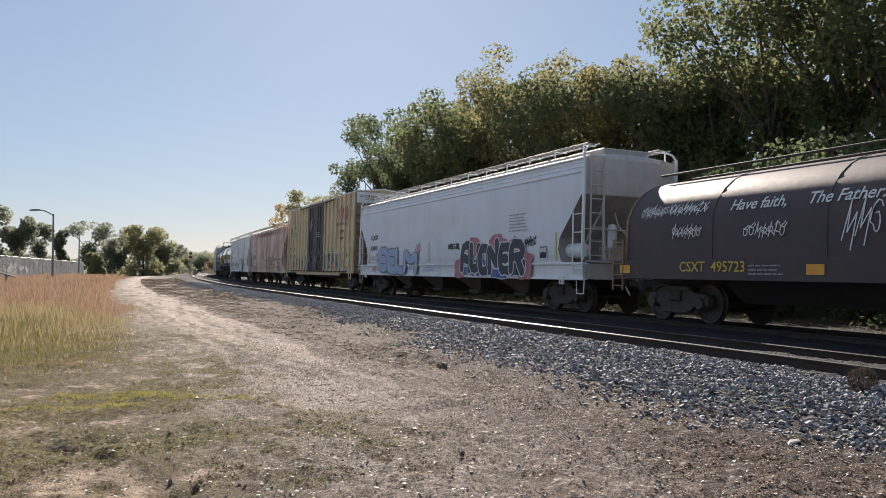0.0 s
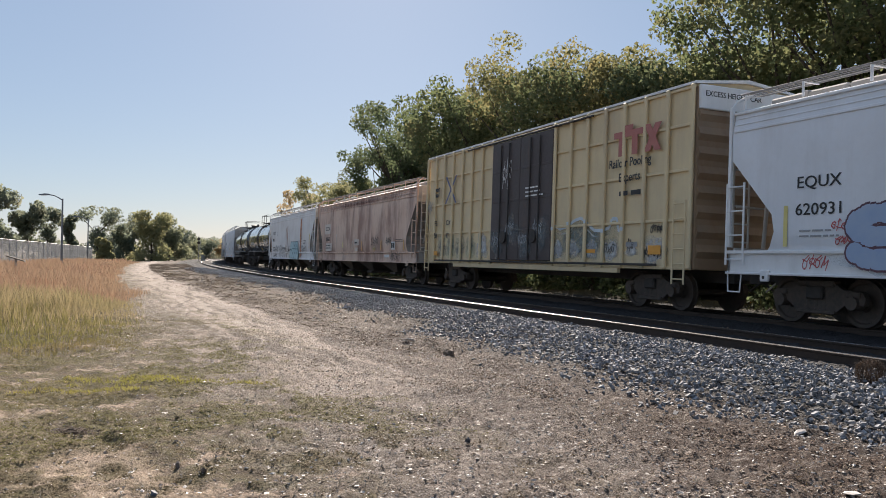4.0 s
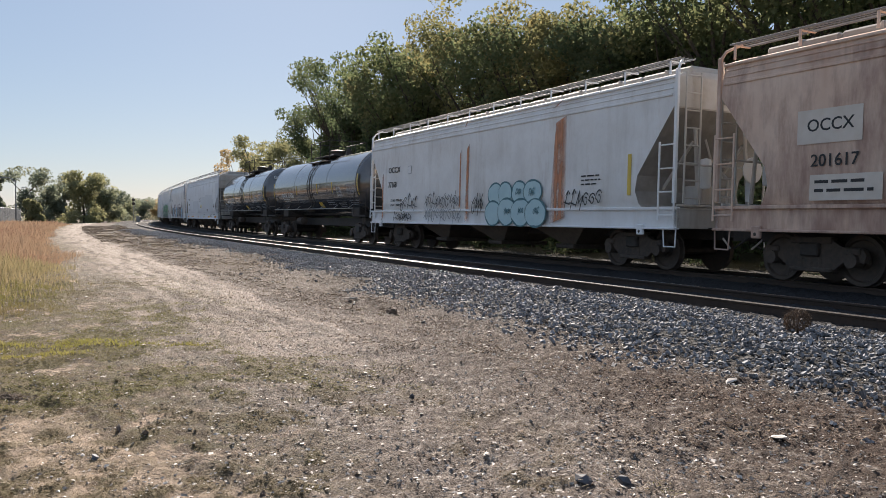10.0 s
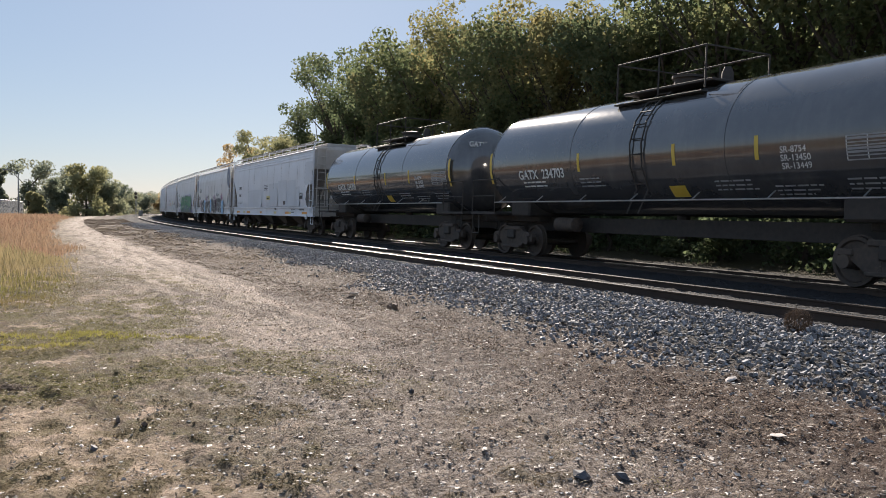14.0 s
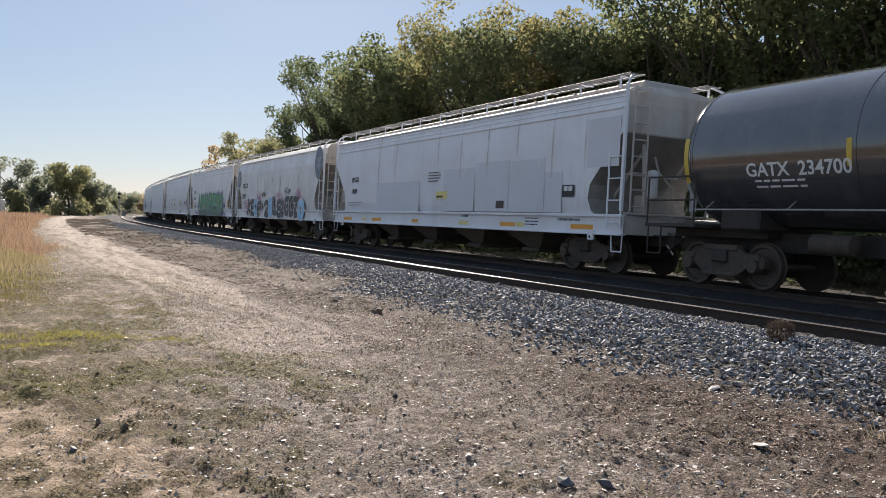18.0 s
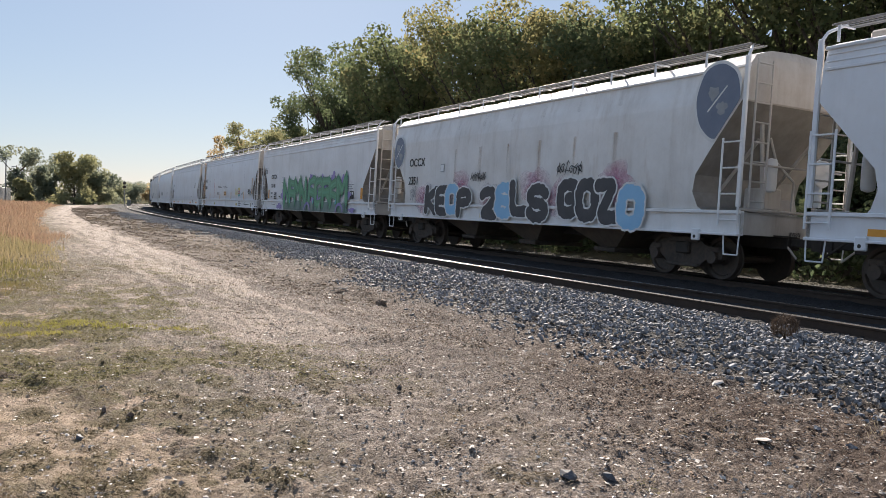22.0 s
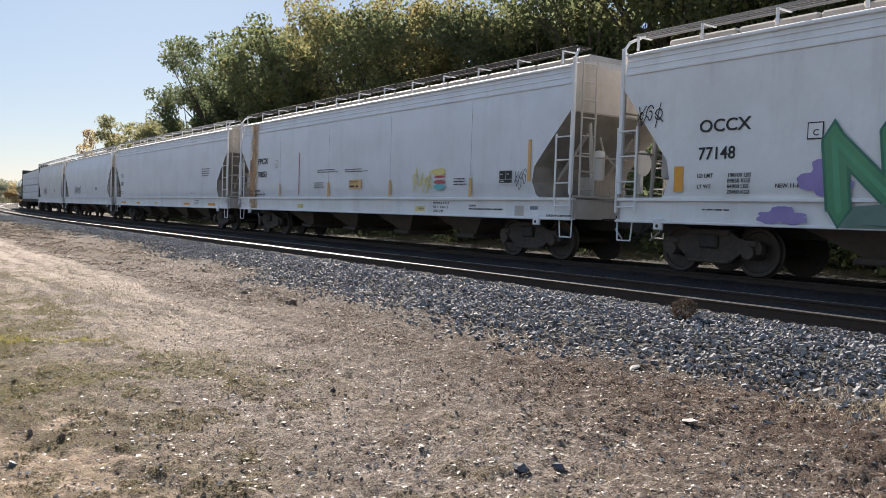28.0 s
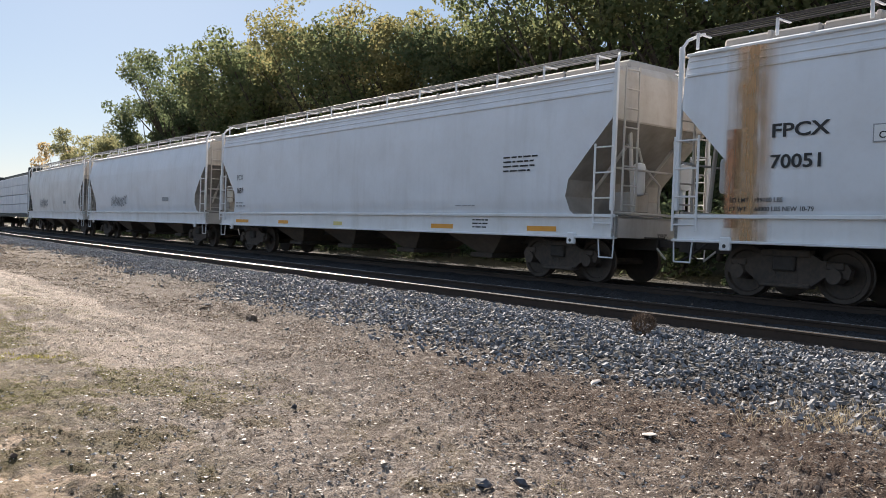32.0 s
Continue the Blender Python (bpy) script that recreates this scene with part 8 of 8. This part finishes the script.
    # two round-sided hoppers
    for k, (s0, s1) in enumerate(((229.0, 246.5), (248.0, 265.0))):
        car, half = hopper("round-sided white covered hopper car with faint stains", s0, s1, M["stained_paint" if k else "pale_paint"], M["white_paint"], 4.48, 0.12, 3, False, panels=9 if k else 0)
        bars(car, -half + 2.2, 2.9, 1.1, 2, 0.2, M["grey_ink"], YS + 0.02, 211 + k)
        bars(car, half - 5.2, 1.9, 0.9, 1, 0.3, M["grey_ink"], YS + 0.02, 214 + k)
        scribble(car, -half + 4.5, 1.7, 2.6, 0.5, M["grey_ink"], YS + 0.02, 216 + k, 16, 0.03)

    # centre-beam flat car with wrapped lumber
    s0, s1 = 266.3, 288.3
    car = car_thing("centerbeam_flat_car", "dark centre-beam flat car loaded with white-wrapped lumber", "flat car", s0, s1)
    half = 0.5 * (s1 - s0)
    part("deck", Geo().box(-half, half, -1.35, 1.35, 0.95, 1.22, 0.02), M["beam_green"], car)
    for sg in (-1, 1):
        bk = Geo().box(min(sg * half, sg * (half - 0.25)), max(sg * half, sg * (half - 0.25)), -1.42, 1.42, 1.2, 4.75, 0.03)
        for z in (1.9, 2.6, 3.3, 4.0):
            bk.box(sg * half - 0.05, sg * half + 0.05, -1.4, 1.4, z, z + 0.12, 0.02)
        part("bulkhead", bk, M["beam_green"], car, "tall dark steel bulkhead")
    part("top_beam", Geo().box(-half, half, -0.35, 0.35, 4.55, 4.78, 0.02), M["beam_green"], car)
    for k in range(9):
        x = -half + 1.0 + (2 * half - 2) * k / 8
        part("truss_post", Geo().box(x - 0.06, x + 0.06, -0.1, 0.1, 1.2, 4.6, 0.01), M["beam_green"], car)
    for y in (-0.78, 0.78):
        for k in range(8):
            x0 = -half + 0.5 + k * (2 * half - 1.0) / 8
            for z0 in (1.24, 2.0, 2.76, 3.5):
                pk = Geo().box(x0 + 0.03, x0 + (2 * half - 1.0) / 8 - 0.03, y - 0.6, y + 0.6, z0, z0 + 0.72, 0.03)
                part("lumber_pack", pk, M["lumber_wrap"], car, "white plastic-wrapped lumber bundle")
    couplers(car, half)
    bogie(car, half - 2.2)
    bogie(car, -half + 2.2)
    tank("dark tank car coupled behind the lumber car", 289.3, 305.3, M["tank_black"])


M["ink_red"] = plain("ink_red", (0.06, 0.03, 0.05), (0.16, 0.06, 0.08), 5, 0.5, 0, 0)
M["ink_red_pale"] = plain("ink_red_pale", (0.40, 0.12, 0.10), (0.50, 0.20, 0.16), 5, 0.6, 0, 0)
M["ink_blue"] = plain("ink_blue", (0.012, 0.013, 0.018), (0.030, 0.038, 0.070), 2, 0.5, 0, 0)
M["slate_ink"] = plain("slate_ink", (0.13, 0.16, 0.22), (0.20, 0.23, 0.30), 3, 0.5, 0, 0)
M["navy_ink"] = plain("navy_ink", (0.06, 0.08, 0.22), (0.12, 0.14, 0.28), 4, 0.5, 0, 0)
M["tan_panel"] = plain("tan_panel", (0.58, 0.50, 0.42), (0.70, 0.64, 0.57), 4, 0.6, 0, 0)
M["orange_pale"] = plain("orange_pale", (0.70, 0.38, 0.12), (0.78, 0.48, 0.20), 3, 0.6, 0, 0)
M["orange_wash"] = plain("orange_wash", (0.72, 0.40, 0.14), (0.76, 0.48, 0.24), 2, 0.6, 0, 0)
M["grey_ink_pale"] = paint("repaint_grey", (0.64, 0.665, 0.70), (0.50, 0.50, 0.50), 0.35, 0.4)
M["yellow_pale"] = plain("yellow_pale", (0.70, 0.58, 0.16), (0.78, 0.68, 0.30), 5, 0.5, 0, 0)
build_train()


def travelled(t):
    """Metres that the train has run since the clip's start; it slows a little."""
    return 6.571 * t - 0.0129 * t * t


def motions():
    lat, cant = 0.5 * (TRAIN_RAILS[0] + TRAIN_RAILS[1]), -1.3
    for ob, s in CARS:
        rows = []
        for k in range(33):
            x, y, h = on_track(s - travelled(k), lat)
            rows.append((k, pose(x, y, 0.003, cant, 0, math.degrees(h) - 90)))
        walk(ob, rows)
    first = {}
    for w, x in WHEELSETS:
        if x not in first:
            walk(w, [(k / 10, pose(x, 0, WHEEL_R, 0, math.degrees(travelled(k / 10) / WHEEL_R) % 360, 0)) for k in range(321)])
            first[x] = w
        else:
            keys = w.animation_data_create()
            w.rotation_mode = "QUATERNION"
            keys.action, keys.action_slot = first[x].animation_data.action, first[x].animation_data.action_slot

# ---- beyond the meadow ----
M["galvanised"] = plain("galvanised", (0.30, 0.31, 0.32), (0.42, 0.43, 0.44), 6, 0.5, 0.7, 0.1)
M["fence_mesh"] = plain("fence_mesh", (0.16, 0.175, 0.19), (0.23, 0.245, 0.26), 3, 0.8, 0.0, 0.1)
M["pole_paint"] = plain("pole_paint", (0.16, 0.17, 0.18), (0.24, 0.25, 0.26), 5, 0.5, 0.3, 0.1)
M["lens"] = plain("lens", (0.55, 0.55, 0.52), (0.65, 0.65, 0.62), 5, 0.3, 0, 0)


def fence():
    a, b, n, h = Vector((-30.5, 50, 0)), Vector((-62, 142, 0)), 30, 2.25
    root = new("chain_link_fence")
    tagged(root, "tall grey chain-link fence beyond the meadow", "fence")
    u = (b - a).normalized()
    ang = math.degrees(math.atan2(u.y, u.x))
    L = (b - a).length / n
    for k in range(n + 1):
        p = a + u * L * k
        part("post", Geo().tube((p.x, p.y, -0.1), (p.x, p.y, h + 0.05), 0.04, 8), M["galvanised"], root)
    wire = Geo()
    for k in range(12):
        wire.box(0.05, L - 0.05, -0.004, 0.004, 0.06 + k * (h - 0.1) / 11, 0.075 + k * (h - 0.1) / 11)
    for k in range(40):
        x = 0.05 + (L - 0.1) * k / 39
        wire.box(x - 0.016, x + 0.016, -0.006, -0.002, 0.05, h - 0.03)
    me = wire.mesh("mesh_panel", 0)
    me.materials.append(M["fence_mesh"])
    for k in range(n):
        p = a + u * L * k
        part("mesh_panel", me, None, root, "", pose(p.x, p.y, 0, 0, 0, ang))
        q = p + u * L
        part("top_rail", Geo().tube((p.x, p.y, h), (q.x, q.y, h), 0.025, 6), M["galvanised"], root)


def street_lamp(b, d, h, flip=1):
    x, y = polar(b, d)
    root = new("street_lamp")
    root.matrix_basis = pose(x, y, 0)
    tagged(root, "grey steel street lamp with a curved arm", "street lamp", "street lamps")
    part("pole", Geo().tube((0, 0, -0.1), (0, 0, h), 0.11, 10, 0.07), M["pole_paint"], root)
    part("base", Geo().box(-0.2, 0.2, -0.2, 0.2, 0, 0.25, 0.03), M["pole_paint"], root)
    arm = [(0, 0, h - 0.15), (-0.35, 0, h + 0.08), (-0.8, 0, h + 0.28), (-1.3, 0, h + 0.36)]
    part("arm", Geo().path(arm, 0.045, 8), M["pole_paint"], root)
    head = part("lamp_head", Geo().loft([[(-1.2, -0.08, h + 0.30), (-1.2, 0.08, h + 0.30), (-1.2, 0.08, h + 0.42), (-1.2, -0.08, h + 0.42)],
                                         [(-1.5, -0.16, h + 0.29), (-1.5, 0.16, h + 0.29), (-1.5, 0.14, h + 0.45), (-1.5, -0.14, h + 0.45)],
                                         [(-2.1, -0.13, h + 0.30), (-2.1, 0.13, h + 0.30), (-2.1, 0.1, h + 0.38), (-2.1, -0.1, h + 0.38)]]), M["pole_paint"], root)
    part("lens", Geo().box(-2.0, -1.5, -0.1, 0.1, h + 0.27, h + 0.295, 0.01), M["lens"], head)


def sign_board():
    x, y = polar(-27.9, 50)
    root = new("trail_sign")
    root.matrix_basis = pose(x, y, 0, 0, 0, 20)
    tagged(root, "slanted dark information board on a post in the grass", "sign")
    part("post", Geo().box(-0.05, 0.05, -0.05, 0.05, -0.1, 0.85, 0.01), M["pole_paint"], root)
    part("board", Geo().prism([(-0.45, 0.98), (0.45, 0.70), (0.45, 0.76), (-0.45, 1.04)], -0.3, 0.3, "y"), M["bark"], root)


def railway_signal():
    x, y = polar(-17.0, 160)
    root = new("railway_signal")
    root.matrix_basis = pose(x, y, 0)
    tagged(root, "black railway signal heads on a steel mast", "signal")
    part("mast", Geo().tube((0, 0, -0.1), (0, 0, 4.3), 0.07, 8), M["galvanised"], root)
    for z in (3.4, 4.1):
        hd = part("signal_head", Geo().lathe([(-0.12, 0.28), (0.02, 0.28), (0.06, 0.2)], "y", 20, (0, -0.1, z)), M["black_steel"], root)
        part("hood", Geo().lathe([(-0.42, 0.13), (-0.12, 0.14)], "y", 12, (0, -0.1, z)), M["black_steel"], hd)
    part("ladder", ladder_like(3.6), M["galvanised"], root)
    part("equipment_box", Geo().box(0.5, 1.1, -0.3, 0.3, 0, 1.1, 0.03), M["galvanised"], root)


def ladder_like(h):
    g = Geo()
    for x in (-0.2, 0.2):
        g.tube((x, 0.25, 0), (x, 0.25, h), 0.02, 5)
    for k in range(12):
        g.tube((-0.2, 0.25, 0.3 + k * h / 13), (0.2, 0.25, 0.3 + k * h / 13), 0.015, 5)
    return g


M["shed_wall"] = plain("shed_wall", (0.42, 0.42, 0.43), (0.55, 0.55, 0.55), 2, 0.8, 0, 0.1)
M["shed_roof"] = plain("shed_roof", (0.12, 0.11, 0.11), (0.20, 0.18, 0.17), 3, 0.8, 0, 0.1)
M["glass_dark"] = plain("glass_dark", (0.03, 0.035, 0.04), (0.05, 0.055, 0.06), 3, 0.1, 0, 0)


def shed(b, d, w, dep, h, ang, label):
    x, y = polar(b, d)
    root = new("shed")
    root.matrix_basis = pose(x, y, 0, 0, 0, ang)
    tagged(root, label, "building", "far buildings")
    part("wall", Geo().box(-w / 2, w / 2, -dep / 2, dep / 2, -0.1, h), M["shed_wall"], root, smooth=0)
    part("roof", Geo().prism([(-dep / 2 - 0.3, h), (0, h + dep * 0.18), (dep / 2 + 0.3, h), (dep / 2 + 0.3, h - 0.12), (-dep / 2 - 0.3, h - 0.12)], -w / 2 - 0.3, w / 2 + 0.3), M["shed_roof"], root, smooth=0)
    part("door", Geo().box(-0.5, 0.5, -dep / 2 - 0.04, -dep / 2, 0, 2.05, 0.01), M["shed_roof"], root)
    for x0 in (-w * 0.32, w * 0.32):
        wn_ = part("window", Geo().box(x0 - 0.6, x0 + 0.6, -dep / 2 - 0.05, -dep / 2, 1.0, 2.0, 0.02), M["lens"], root)
        part("pane", Geo().box(x0 - 0.5, x0 + 0.5, -dep / 2 - 0.058, -dep / 2 - 0.052, 1.1, 1.9), M["glass_dark"], wn_, smooth=0)


fence()
street_lamp(-25.35, 80, 6.0)
street_lamp(-23.85, 128, 6.05)
street_lamp(-26.4, 178, 6.9)
street_lamp(-24.9, 205, 6.9)
street_lamp(-23.0, 200, 6.9)
sign_board()
railway_signal()
shed(-18.6, 215, 9, 6, 2.8, 15, "low grey building beyond the road crossing")
shed(-17.7, 250, 6, 5, 3.2, 15, "small pale building beyond the road crossing")

motions()
